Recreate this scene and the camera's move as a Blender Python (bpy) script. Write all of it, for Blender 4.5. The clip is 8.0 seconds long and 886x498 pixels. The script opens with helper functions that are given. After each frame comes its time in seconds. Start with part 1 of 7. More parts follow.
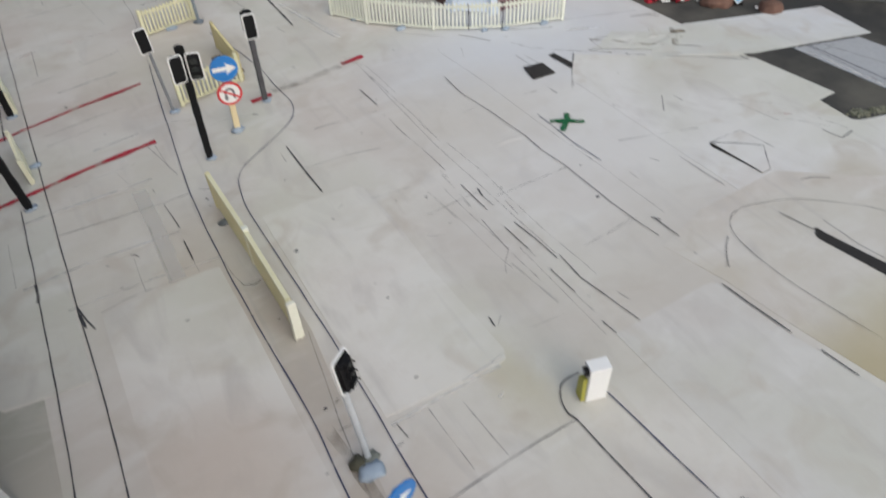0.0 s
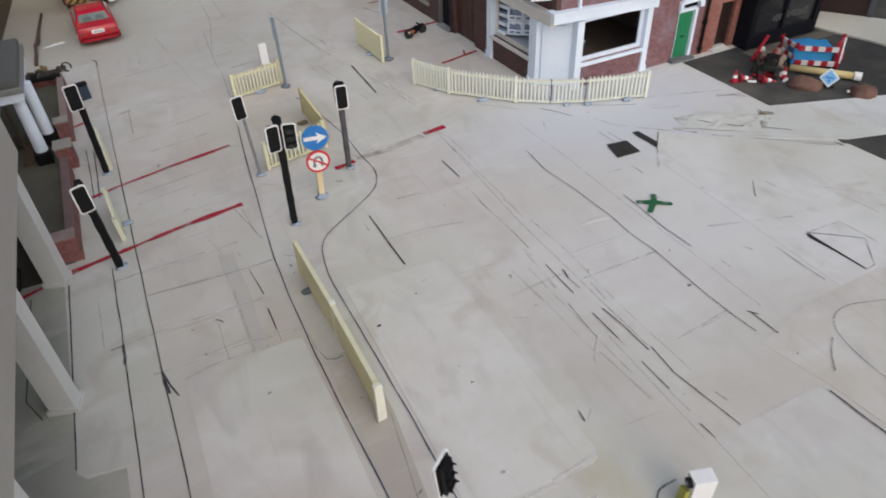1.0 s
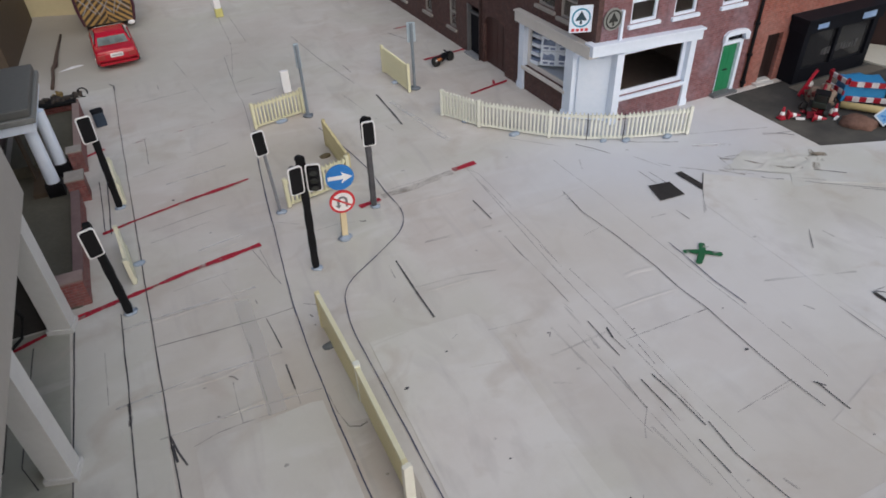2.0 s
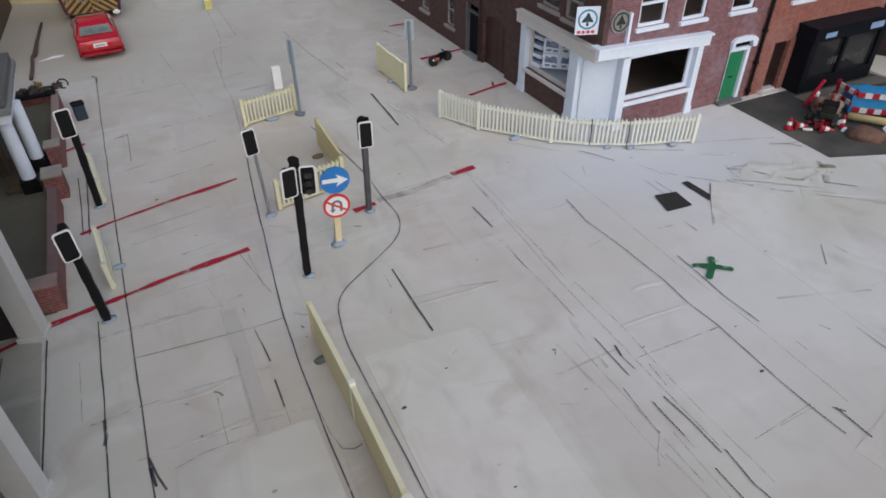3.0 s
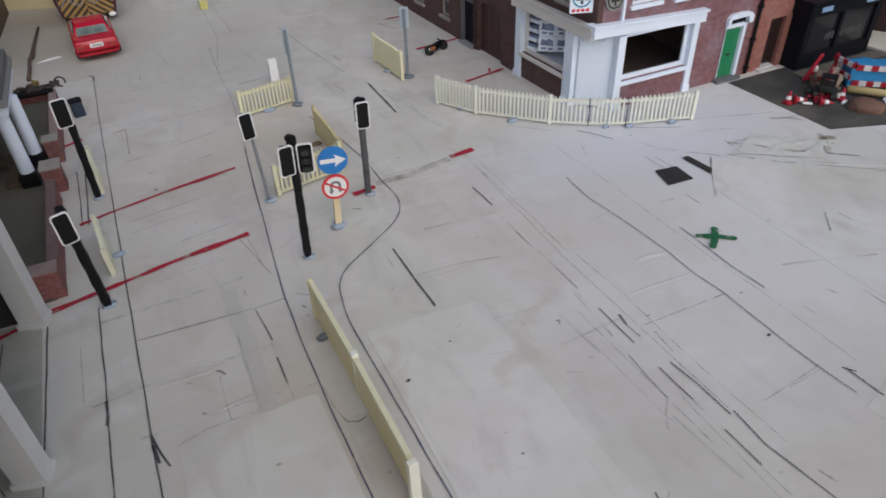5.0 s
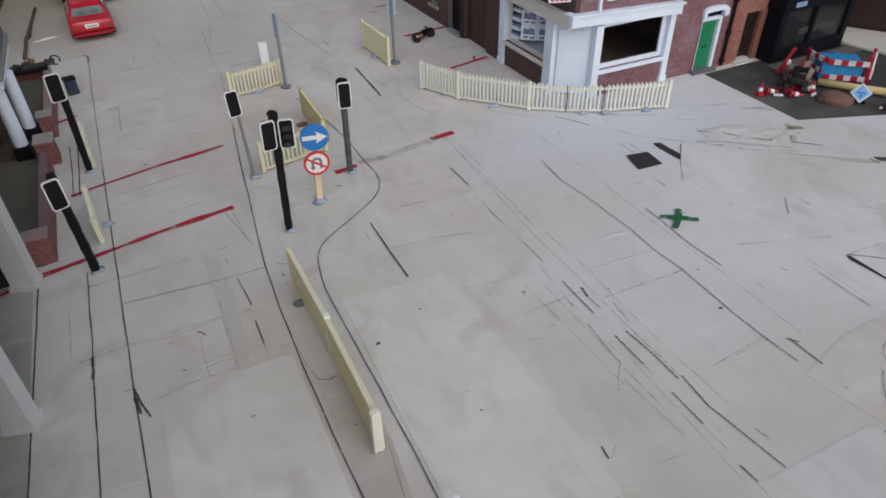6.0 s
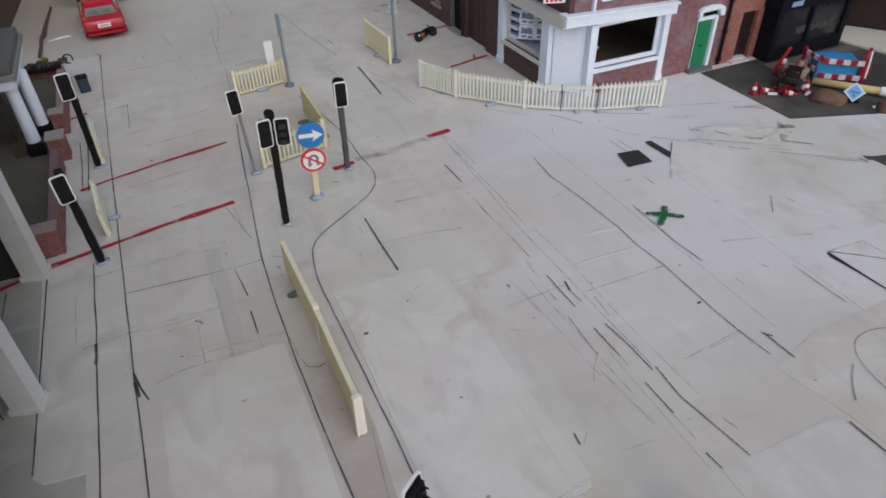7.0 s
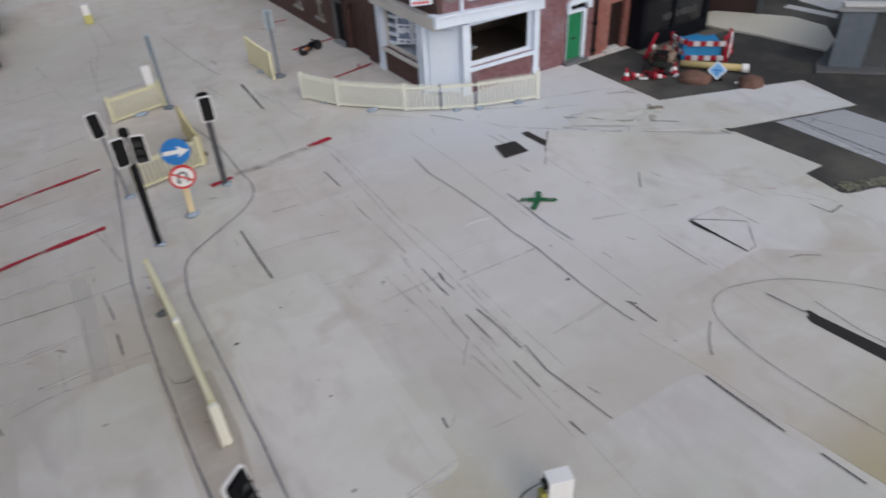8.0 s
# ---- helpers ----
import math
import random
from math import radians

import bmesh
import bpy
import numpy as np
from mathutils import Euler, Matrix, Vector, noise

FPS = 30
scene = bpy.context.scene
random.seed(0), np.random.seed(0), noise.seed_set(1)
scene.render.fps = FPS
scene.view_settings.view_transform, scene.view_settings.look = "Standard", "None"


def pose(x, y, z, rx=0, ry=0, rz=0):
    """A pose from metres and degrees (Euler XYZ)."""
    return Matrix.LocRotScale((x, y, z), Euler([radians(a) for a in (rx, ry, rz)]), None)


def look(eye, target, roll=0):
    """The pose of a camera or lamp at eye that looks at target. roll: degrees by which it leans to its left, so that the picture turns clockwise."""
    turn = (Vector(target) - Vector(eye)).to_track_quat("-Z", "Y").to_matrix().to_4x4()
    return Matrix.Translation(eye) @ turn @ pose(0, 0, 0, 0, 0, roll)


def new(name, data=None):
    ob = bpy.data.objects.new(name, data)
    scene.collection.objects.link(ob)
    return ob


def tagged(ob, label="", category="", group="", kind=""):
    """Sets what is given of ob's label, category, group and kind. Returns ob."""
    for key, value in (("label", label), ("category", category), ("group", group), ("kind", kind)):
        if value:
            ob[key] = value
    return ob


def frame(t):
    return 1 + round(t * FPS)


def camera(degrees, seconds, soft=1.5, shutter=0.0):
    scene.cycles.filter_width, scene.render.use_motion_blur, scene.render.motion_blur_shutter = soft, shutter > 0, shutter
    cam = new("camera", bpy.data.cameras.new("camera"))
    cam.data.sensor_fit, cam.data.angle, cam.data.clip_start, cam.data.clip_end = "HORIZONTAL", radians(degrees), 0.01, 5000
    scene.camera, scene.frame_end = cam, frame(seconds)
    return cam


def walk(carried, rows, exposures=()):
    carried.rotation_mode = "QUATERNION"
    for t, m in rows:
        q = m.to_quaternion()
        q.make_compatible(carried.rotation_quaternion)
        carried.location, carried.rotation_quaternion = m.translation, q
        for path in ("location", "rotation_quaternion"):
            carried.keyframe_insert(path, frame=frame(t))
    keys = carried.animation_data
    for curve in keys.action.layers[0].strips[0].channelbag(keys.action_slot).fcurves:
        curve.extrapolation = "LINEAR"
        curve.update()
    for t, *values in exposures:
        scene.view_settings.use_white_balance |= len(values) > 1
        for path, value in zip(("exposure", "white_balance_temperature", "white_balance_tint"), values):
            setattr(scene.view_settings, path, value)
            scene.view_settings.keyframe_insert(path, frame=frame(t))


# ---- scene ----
CM = 0.01  # the layout is planned in centimetres
cam = camera(67.2, 8.0, soft=1.7, shutter=0.5)
# seconds, eye, point looked at (both in centimetres), roll
PATH = [
    (0, (-12.577, 0.362, 14.247), (-11.868, 1.617, 12.861), -2.59),
    (0.2, (-12.822, 0.733, 14.365), (-12.109, 2.031, 13.021), -2.6),
    (0.5, (-13.227, 0.954, 14.319), (-12.546, 2.306, 13.011), -2.3),
    (0.8, (-13.248, 1.421, 14.664), (-12.588, 2.805, 13.379), -2.26),
    (1, (-13.248, 1.715, 14.71), (-12.605, 3.122, 13.443), -2.8),
    (1.2, (-13.128, 2.101, 14.553), (-12.504, 3.53, 13.3), -3.53),
    (1.5, (-13.074, 3.123, 14.435), (-12.463, 4.575, 13.203), -3.3),
    (1.7, (-13.013, 3.491, 14.704), (-12.403, 4.944, 13.473), -3.2),
    (2.8, (-12.893, 4.697, 13.949), (-12.229, 6.131, 12.723), -0.2),
    (3, (-12.951, 4.976, 14.098), (-12.287, 6.407, 12.869), -0.4),
    (3.3, (-13.085, 4.932, 14.022), (-12.432, 6.37, 12.795), -0.66),
    (3.5, (-13.24, 4.948, 13.935), (-12.583, 6.387, 12.71), -0.8),
    (3.8, (-13.606, 5.389, 13.908), (-12.942, 6.822, 12.68), -0.42),
    (4, (-13.429, 5.597, 13.996), (-12.786, 7.042, 12.773), -0.7),
    (4.2, (-13.328, 5.661, 13.909), (-12.688, 7.111, 12.69), -0.94),
    (4.5, (-13.191, 5.541, 13.93), (-12.545, 6.984, 12.705), -0.9),
    (4.7, (-13.271, 5.206, 13.602), (-12.621, 6.657, 12.388), -1.0),
    (5, (-13.093, 4.511, 13.231), (-12.432, 5.959, 12.02), -2.3),
    (5.2, (-12.736, 4.125, 13.23), (-12.077, 5.572, 12.017), -2.3),
    (6.3, (-12.984, 2.914, 13.495), (-12.324, 4.344, 12.262), -0.5),
    (6.5, (-12.972, 2.795, 13.616), (-12.323, 4.225, 12.378), -0.4),
    (6.8, (-12.547, 2.443, 13.533), (-11.931, 3.887, 12.294), -1.3),
    (7, (-12.422, 2.187, 13.77), (-11.804, 3.633, 12.535), -1.7),
    (7.2, (-12.312, 1.949, 13.727), (-11.666, 3.397, 12.508), -1.77),
    (7.3, (-12.294, 1.819, 13.534), (-11.628, 3.269, 12.33), -2.44),
    (7.5, (-11.994, 1.606, 13.456), (-11.324, 3.054, 12.25), -3.2),
    (7.7, (-11.349, 1.088, 13.307), (-10.639, 2.528, 12.114), -3.59),
    (7.8, (-11.207, 0.952, 13.402), (-10.476, 2.378, 12.206), -3.4),
    (8, (-10.539, 0.735, 13.162), (-9.765, 2.137, 11.964), -3.79),
]
EXPOSURE = [(0.0, -0.07, 6430, 7), (0.5, -0.07, 6430, 7.5), (1.0, -0.14, 6410, 9.5), (1.6, -0.28, 6400, 11.5), (3.0, -0.32, 6210, 11), (7.0, -0.38, 6230, 11), (8.0, -0.38, 6230, 11)]
walk(cam, [(t, look(Vector(e) * CM, Vector(g) * CM, roll)) for t, e, g, roll in PATH], EXPOSURE)

# ---- light: soft daylight from behind the camera, into a room left open above ----
world = bpy.data.worlds.new("world")
scene.world = world
world.use_nodes = True
wn = world.node_tree.nodes
sky = wn.new("ShaderNodeTexSky")
sky.sky_type, sky.sun_disc, sky.sun_elevation, sky.sun_rotation = "NISHITA", False, radians(36), radians(180)
sky.air_density, sky.dust_density, sky.ozone_density = 1.0, 4.0, 1.0
world.node_tree.links.new(sky.outputs[0], wn["Background"].inputs[0])
wn["Background"].inputs[1].default_value = 0.102
sun = bpy.data.lights.new("sun", "SUN")
sun.energy, sun.angle, sun.color = 2.2, radians(130), (0.95, 0.985, 1.0)
new("sun", sun).matrix_world = look((0.08, -1.15, 0.86), (0, 0, 0))


# ---- builders ----
def box(bm, x0, x1, y0, y1, z0, z1, m=None):
    r = bmesh.ops.create_cube(bm, size=1.0)["verts"]
    t = Matrix.Translation(((x0 + x1) / 2, (y0 + y1) / 2, (z0 + z1) / 2)) @ Matrix.Diagonal((x1 - x0, y1 - y0, z1 - z0, 1))
    bmesh.ops.transform(bm, matrix=(m @ t) if m else t, verts=r)
    return r


def cyl(bm, x, y, z0, z1, r0, r1=None, seg=16, m=None):
    r = bmesh.ops.create_cone(bm, cap_ends=True, segments=seg, radius1=r0, radius2=r0 if r1 is None else r1, depth=z1 - z0)["verts"]
    t = Matrix.Translation((x, y, (z0 + z1) / 2))
    bmesh.ops.transform(bm, matrix=(m @ t) if m else t, verts=r)
    return r


def ball(bm, x, y, z, rx, ry, rz, sub=2, rough=0.0, seed=0):
    r = bmesh.ops.create_icosphere(bm, subdivisions=sub, radius=1.0)["verts"]
    for v in r:
        k = 1 + rough * noise.noise(v.co * 2.1 + Vector((seed, seed * 0.7, 0)))
        v.co = Vector((v.co.x * rx * k + x, v.co.y * ry * k + y, v.co.z * rz * k + z))
    return r


def prism(bm, outline, a0, a1, axis="z"):
    """A polygon drawn in a plane and given thickness along an axis."""
    def put(u, v, a):
        return (u, v, a) if axis == "z" else (u, a, v) if axis == "y" else (a, u, v)
    low = [bm.verts.new(put(u, v, a0)) for u, v in outline]
    top = [bm.verts.new(put(u, v, a1)) for u, v in outline]
    n = len(outline)
    bm.faces.new(low[::-1]), bm.faces.new(top)
    for i in range(n):
        bm.faces.new((low[i], low[(i + 1) % n], top[(i + 1) % n], top[i]))
    bmesh.ops.recalc_face_normals(bm, faces=bm.faces)


def tube(bm, pts, r, seg=8):
    """A round bar along a line of points."""
    pts = [Vector(p) for p in pts]
    rings = []
    for i, p in enumerate(pts):
        d = (pts[min(i + 1, len(pts) - 1)] - pts[max(i - 1, 0)]).normalized()
        side = d.cross(Vector((0, 0, 1)) if abs(d.z) < 0.9 else Vector((1, 0, 0))).normalized()
        up = side.cross(d)
        rr = r[i] if isinstance(r, (list, tuple)) else r
        rings.append([bm.verts.new(p + (side * math.cos(a) + up * math.sin(a)) * rr) for a in [2 * math.pi * k / seg for k in range(seg)]])
    for a, b in zip(rings, rings[1:]):
        for k in range(seg):
            bm.faces.new((a[k], a[(k + 1) % seg], b[(k + 1) % seg], b[k]))
    bm.faces.new(rings[0][::-1]), bm.faces.new(rings[-1])
    bmesh.ops.recalc_face_normals(bm, faces=bm.faces)


def loft(bm, sections, close=True):
    rings = [[bm.verts.new(p) for p in s] for s in sections]
    n = len(rings[0])
    for a, b in zip(rings, rings[1:]):
        for k in range(n):
            bm.faces.new((a[k], a[(k + 1) % n], b[(k + 1) % n], b[k]))
    if close:
        bm.faces.new(rings[0][::-1]), bm.faces.new(rings[-1])
    bmesh.ops.recalc_face_normals(bm, faces=bm.faces)


def rounded(w, h, r, n=5, cx=0.0, cy=0.0):
    out = []
    for sx, sy, a0 in ((1, 1, 0), (-1, 1, 90), (-1, -1, 180), (1, -1, 270)):
        for k in range(n + 1):
            a = radians(a0 + 90 * k / n)
            out.append((cx + sx * (w / 2 - r) + r * math.cos(a), cy + sy * (h / 2 - r) + r * math.sin(a)))
    return out


def mesh_of(name, bm, bevel=0.0, smooth=False):
    if bevel:
        edges = [e for e in bm.edges if len(e.link_faces) == 2 and e.calc_face_angle(0) > radians(35)]
        bmesh.ops.bevel(bm, geom=edges, offset=bevel, segments=2, profile=0.6, affect="EDGES", clamp_overlap=True)
    bmesh.ops.scale(bm, vec=(CM, CM, CM), verts=bm.verts)
    data = bpy.data.meshes.new(name)
    bm.to_mesh(data)
    bm.free()
    if smooth:
        data.shade_smooth()
    return data


def part(name, bm, material, parent=None, label="", bevel=0.0, smooth=False, at=None):
    """One mesh object, under a thing or a part; measures in centimetres."""
    data = bm if isinstance(bm, bpy.types.Mesh) else mesh_of(name, bm, bevel, smooth)
    if not data.materials:
        data.materials.append(material)
    ob = new(name, data)
    if parent:
        ob.parent = parent
    if at:
        ob.matrix_basis = at
    return tagged(ob, label)


def boxes(name, sizes, material, parent, label="", at=None, bevel=0.0):
    """Alike box-shaped pieces, each a part of its own."""
    for q in sizes:
        bm = bmesh.new()
        box(bm, *q)
        part(name, bm, material, parent, label, bevel=bevel, at=at)


def spot(x, y, z=0.0, rx=0.0, ry=0.0, rz=0.0):
    return pose(x * CM, y * CM, z * CM, rx, ry, rz)


def thing(name, x, y, z=0.0, rz=0.0, label="", category="", group="", kind="", rx=0.0, ry=0.0):
    ob = new(name)
    ob.empty_display_size = 0.01
    ob.matrix_basis = spot(x, y, z, rx, ry, rz)
    return tagged(ob, label, category, group, kind)


# ---- materials ----
def base_material(name):
    m = bpy.data.materials.new(name)
    m.use_nodes = True
    return m, m.node_tree.nodes, m.node_tree.links, m.node_tree.nodes["Principled BSDF"]


def noise_node(n, l, scale, detail=4.0, rough=0.55, coord="Object"):
    tc = n.new("ShaderNodeTexCoord")
    t = n.new("ShaderNodeTexNoise")
    t.inputs["Scale"].default_value, t.inputs["Detail"].default_value, t.inputs["Roughness"].default_value = scale, detail, rough
    l.new(tc.outputs[coord], t.inputs["Vector"])
    return t


def ramp(n, l, source, stops):
    r = n.new("ShaderNodeValToRGB")
    while len(r.color_ramp.elements) < len(stops):
        r.color_ramp.elements.new(0.5)
    for e, (p, c) in zip(r.color_ramp.elements, stops):
        e.position, e.color = p, (*c, 1) if len(c) == 3 else c
    l.new(source, r.inputs[0])
    return r


def mix(n, l, fac, a, b, mode="MIX"):
    k = n.new("ShaderNodeMix")
    k.data_type, k.blend_type = "RGBA", mode
    for s, v in ((0, fac), (6, a), (7, b)):
        if isinstance(v, (int, float)):
            k.inputs[s].default_value = v
        elif isinstance(v, tuple):
            k.inputs[s].default_value = (*v, 1)
        else:
            l.new(v, k.inputs[s])
    return k.outputs[2]


def surface(name, dark, light, rough=0.6, big=40.0, fine=500.0, bump=0.15, depth=0.0004, metal=0.0, spec=0.5, fine_mix=0.35, stretch=None):
    """Paint, card, plastic, metal: two scales of variation, and a fine relief."""
    m, n, l, p = base_material(name)
    a, b = noise_node(n, l, big), noise_node(n, l, fine, 2.0)
    if stretch:
        mp = n.new("ShaderNodeMapping")
        mp.inputs["Scale"].default_value = stretch
        l.new(a.inputs["Vector"].links[0].from_socket, mp.inputs["Vector"])
        l.new(mp.outputs[0], a.inputs["Vector"])
        l.new(mp.outputs[0], b.inputs["Vector"])
    f = n.new("ShaderNodeMix")
    f.inputs[0].default_value = fine_mix
    l.new(a.outputs[0], f.inputs[2]), l.new(b.outputs[0], f.inputs[3])
    c = ramp(n, l, f.outputs[0], [(0.3, dark), (0.7, light)])
    l.new(c.outputs[0], p.inputs["Base Color"])
    rr = n.new("ShaderNodeMapRange")
    rr.inputs["To Min"].default_value, rr.inputs["To Max"].default_value = max(0.02, rough - 0.12), min(1.0, rough + 0.12)
    l.new(a.outputs[0], rr.inputs[0]), l.new(rr.outputs[0], p.inputs["Roughness"])
    p.inputs["Metallic"].default_value, p.inputs["Specular IOR Level"].default_value = metal, spec
    if bump:
        bp = n.new("ShaderNodeBump")
        bp.inputs["Strength"].default_value, bp.inputs["Distance"].default_value = bump, depth
        l.new(f.outputs[0], bp.inputs["Height"]), l.new(bp.outputs[0], p.inputs["Normal"])
    return m


def brick_material(name, c1, c2, mortar, along="x", worn=(0.5, 0.4, 0.36)):
    """Printed and moulded brickwork, courses of one millimetre."""
    m, n, l, p = base_material(name)
    tc, sep, com = n.new("ShaderNodeTexCoord"), n.new("ShaderNodeSeparateXYZ"), n.new("ShaderNodeCombineXYZ")
    l.new(tc.outputs["Object"], sep.inputs[0])
    add = n.new("ShaderNodeMath")
    l.new(sep.outputs[0], add.inputs[0]), l.new(sep.outputs[1], add.inputs[1])
    l.new(add.outputs[0], com.inputs[0]), l.new(sep.outputs[2], com.inputs[1])
    br = n.new("ShaderNodeTexBrick")
    br.inputs["Color1"].default_value, br.inputs["Color2"].default_value, br.inputs["Mortar"].default_value = (*c1, 1), (*c2, 1), (*mortar, 1)
    for k, v in (("Scale", 1.0), ("Brick Width", 0.0029), ("Row Height", 0.00105), ("Mortar Size", 0.00011), ("Bias", 0.0), ("Mortar Smooth", 0.3)):
        br.inputs[k].default_value = v
    l.new(com.outputs[0], br.inputs["Vector"])
    a, b = noise_node(n, l, 60.0), noise_node(n, l, 420.0, 3.0)
    w = ramp(n, l, a.outputs[0], [(0.45, (0, 0, 0)), (0.75, (0.55, 0.55, 0.55))])
    col = mix(n, l, w.outputs[0], br.outputs[0], worn)
    v = ramp(n, l, b.outputs[0], [(0.3, (0.7, 0.7, 0.7)), (0.7, (1.15, 1.12, 1.1))])
    l.new(mix(n, l, 1.0, col, v.outputs[0], "MULTIPLY"), p.inputs["Base Color"])
    p.inputs["Roughness"].default_value = 0.75
    bp = n.new("ShaderNodeBump")
    bp.inputs["Strength"].default_value, bp.inputs["Distance"].default_value, bp.invert = 0.5, 0.0002, True
    l.new(br.outputs["Fac"], bp.inputs["Height"]), l.new(bp.outputs[0], p.inputs["Normal"])
    return m


def ink_material(name, colour, lo=0.42, hi=0.60, scale=260.0, strength=1.0, rough=0.7):
    """Felt-pen or paint on card, worn through here and there."""
    m, n, l, p = base_material(name)
    p.inputs["Base Color"].default_value, p.inputs["Roughness"].default_value = (*colour, 1), rough
    a = noise_node(n, l, scale, 3.0)
    r = ramp(n, l, a.outputs[0], [(lo, (0, 0, 0)), (hi, (strength, strength, strength))])
    tr, mx = n.new("ShaderNodeBsdfTransparent"), n.new("ShaderNodeMixShader")
    l.new(r.outputs[0], mx.inputs[0]), l.new(tr.outputs[0], mx.inputs[1]), l.new(p.outputs[0], mx.inputs[2])
    l.new(mx.outputs[0], n["Material Output"].inputs[0])
    return m


def board_material(name, light, dark, stain, stains_and_light=()):
    """Used white card and board: blotches, rub marks, faint pencil, tea-coloured staining, painted light and shade."""
    m, n, l, p = base_material(name)
    a, b, c = noise_node(n, l, 7.0, 5.0, 0.6), noise_node(n, l, 45.0, 5.0, 0.65), noise_node(n, l, 900.0, 2.0)
    col = mix(n, l, ramp(n, l, a.outputs[0], [(0.35, (0, 0, 0)), (0.68, (1, 1, 1))]).outputs[0], light, dark)
    col = mix(n, l, ramp(n, l, b.outputs[0], [(0.45, (0, 0, 0)), (0.78, (0.65, 0.65, 0.65))]).outputs[0], col, stain)
    # uneven ageing, pinkish here and yellowish there
    e = noise_node(n, l, 9.0, 3.0, 0.5)
    e.inputs["Distortion"].default_value = 0.6
    col = mix(n, l, ramp(n, l, e.outputs["Fac"], [(0.50, (0, 0, 0)), (0.64, (0.6, 0.6, 0.6))]).outputs[0], col, (0.535, 0.47, 0.435))
    col = mix(n, l, ramp(n, l, e.outputs["Fac"], [(0.36, (0.6, 0.6, 0.6)), (0.50, (0, 0, 0))]).outputs[0], col, (0.53, 0.53, 0.455))
    # chalky rubs and grey scuffs, drawn out across the card
    for sx, sy, tone, lo, hi, k in ((34.0, 80.0, (0.69, 0.68, 0.665), 0.52, 0.74, 0.5), (80.0, 30.0, (0.43, 0.405, 0.39), 0.55, 0.76, 0.5), (60.0, 60.0, (0.47, 0.42, 0.365), 0.55, 0.72, 0.55)):
        tq, mq, sq = n.new("ShaderNodeTexCoord"), n.new("ShaderNodeMapping"), n.new("ShaderNodeTexNoise")
        mq.inputs["Scale"].default_value, mq.inputs["Rotation"].default_value = (sx, sy, 1.0), (0, 0, 0.12 + sx * 0.01)
        sq.inputs["Scale"].default_value, sq.inputs["Detail"].default_value, sq.inputs["Distortion"].default_value = 1.0, 5.0, 0.8
        l.new(tq.outputs["Object"], mq.inputs[0]), l.new(mq.outputs[0], sq.inputs["Vector"])
        col = mix(n, l, ramp(n, l, sq.outputs["Fac"], [(lo, (0, 0, 0)), (hi, (k, k, k))]).outputs[0], col, tone)
    # rubbed pencil smears along the road
    tc, mp = n.new("ShaderNodeTexCoord"), n.new("ShaderNodeMapping")
    mp.inputs["Scale"].default_value = (230.0, 16.0, 1.0)
    s = n.new("ShaderNodeTexNoise")
    s.inputs["Scale"].default_value, s.inputs["Detail"].default_value = 1.0, 3.0
    l.new(tc.outputs["Object"], mp.inputs[0]), l.new(mp.outputs[0], s.inputs["Vector"])
    smear = ramp(n, l, s.outputs[0], [(0.62, (0, 0, 0)), (0.78, (0.22, 0.22, 0.22))])
    col = mix(n, l, smear.outputs[0], col, (0.34, 0.32, 0.33))
    # soft spots: staining, plus light and shade put into the colour
    for x, y, rx, ry, k, tint in stains_and_light:
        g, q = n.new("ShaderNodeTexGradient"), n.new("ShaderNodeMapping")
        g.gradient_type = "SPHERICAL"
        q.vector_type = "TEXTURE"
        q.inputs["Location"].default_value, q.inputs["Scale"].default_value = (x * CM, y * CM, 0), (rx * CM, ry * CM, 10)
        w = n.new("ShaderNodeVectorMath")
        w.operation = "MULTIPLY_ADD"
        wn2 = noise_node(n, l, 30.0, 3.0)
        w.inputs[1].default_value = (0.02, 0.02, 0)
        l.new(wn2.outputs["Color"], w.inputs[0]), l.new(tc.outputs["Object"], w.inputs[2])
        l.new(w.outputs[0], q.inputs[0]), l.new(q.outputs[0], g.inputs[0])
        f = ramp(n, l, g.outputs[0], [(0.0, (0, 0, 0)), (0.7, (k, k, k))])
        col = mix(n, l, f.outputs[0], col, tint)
    l.new(col, p.inputs["Base Color"])
    p.inputs["Roughness"].default_value, p.inputs["Specular IOR Level"].default_value = 0.62, 0.3
    bp = n.new("ShaderNodeBump")
    bp.inputs["Strength"].default_value, bp.inputs["Distance"].default_value = 0.25, 0.0006
    l.new(mix(n, l, 0.25, b.outputs[0], c.outputs[0]), bp.inputs["Height"]), l.new(bp.outputs[0], p.inputs["Normal"])
    return m


def asphalt_material(name):
    """Dark printed road card, dusty in broad patches."""
    m = surface(name, (0.018, 0.019, 0.020), (0.052, 0.050, 0.047), 0.85, 35.0, 1500.0, 0.4, 0.0004, fine_mix=0.5)
    n, l = m.node_tree.nodes, m.node_tree.links
    p = n["Principled BSDF"]
    dust = noise_node(n, l, 14.0, 5.0, 0.6)
    f = ramp(n, l, dust.outputs[0], [(0.46, (0, 0, 0)), (0.64, (0.85, 0.85, 0.85))])
    l.new(mix(n, l, f.outputs[0], p.inputs["Base Color"].links[0].from_socket, (0.115, 0.108, 0.092)), p.inputs["Base Color"])
    return m


def glass_material(name, tint=(0.97, 0.99, 1.0), rough=0.03):
    m, n, l, p = base_material(name)
    p.inputs["Base Color"].default_value, p.inputs["Roughness"].default_value = (*tint, 1), rough
    p.inputs["Transmission Weight"].default_value, p.inputs["IOR"].default_value = 1.0, 1.3
    return m


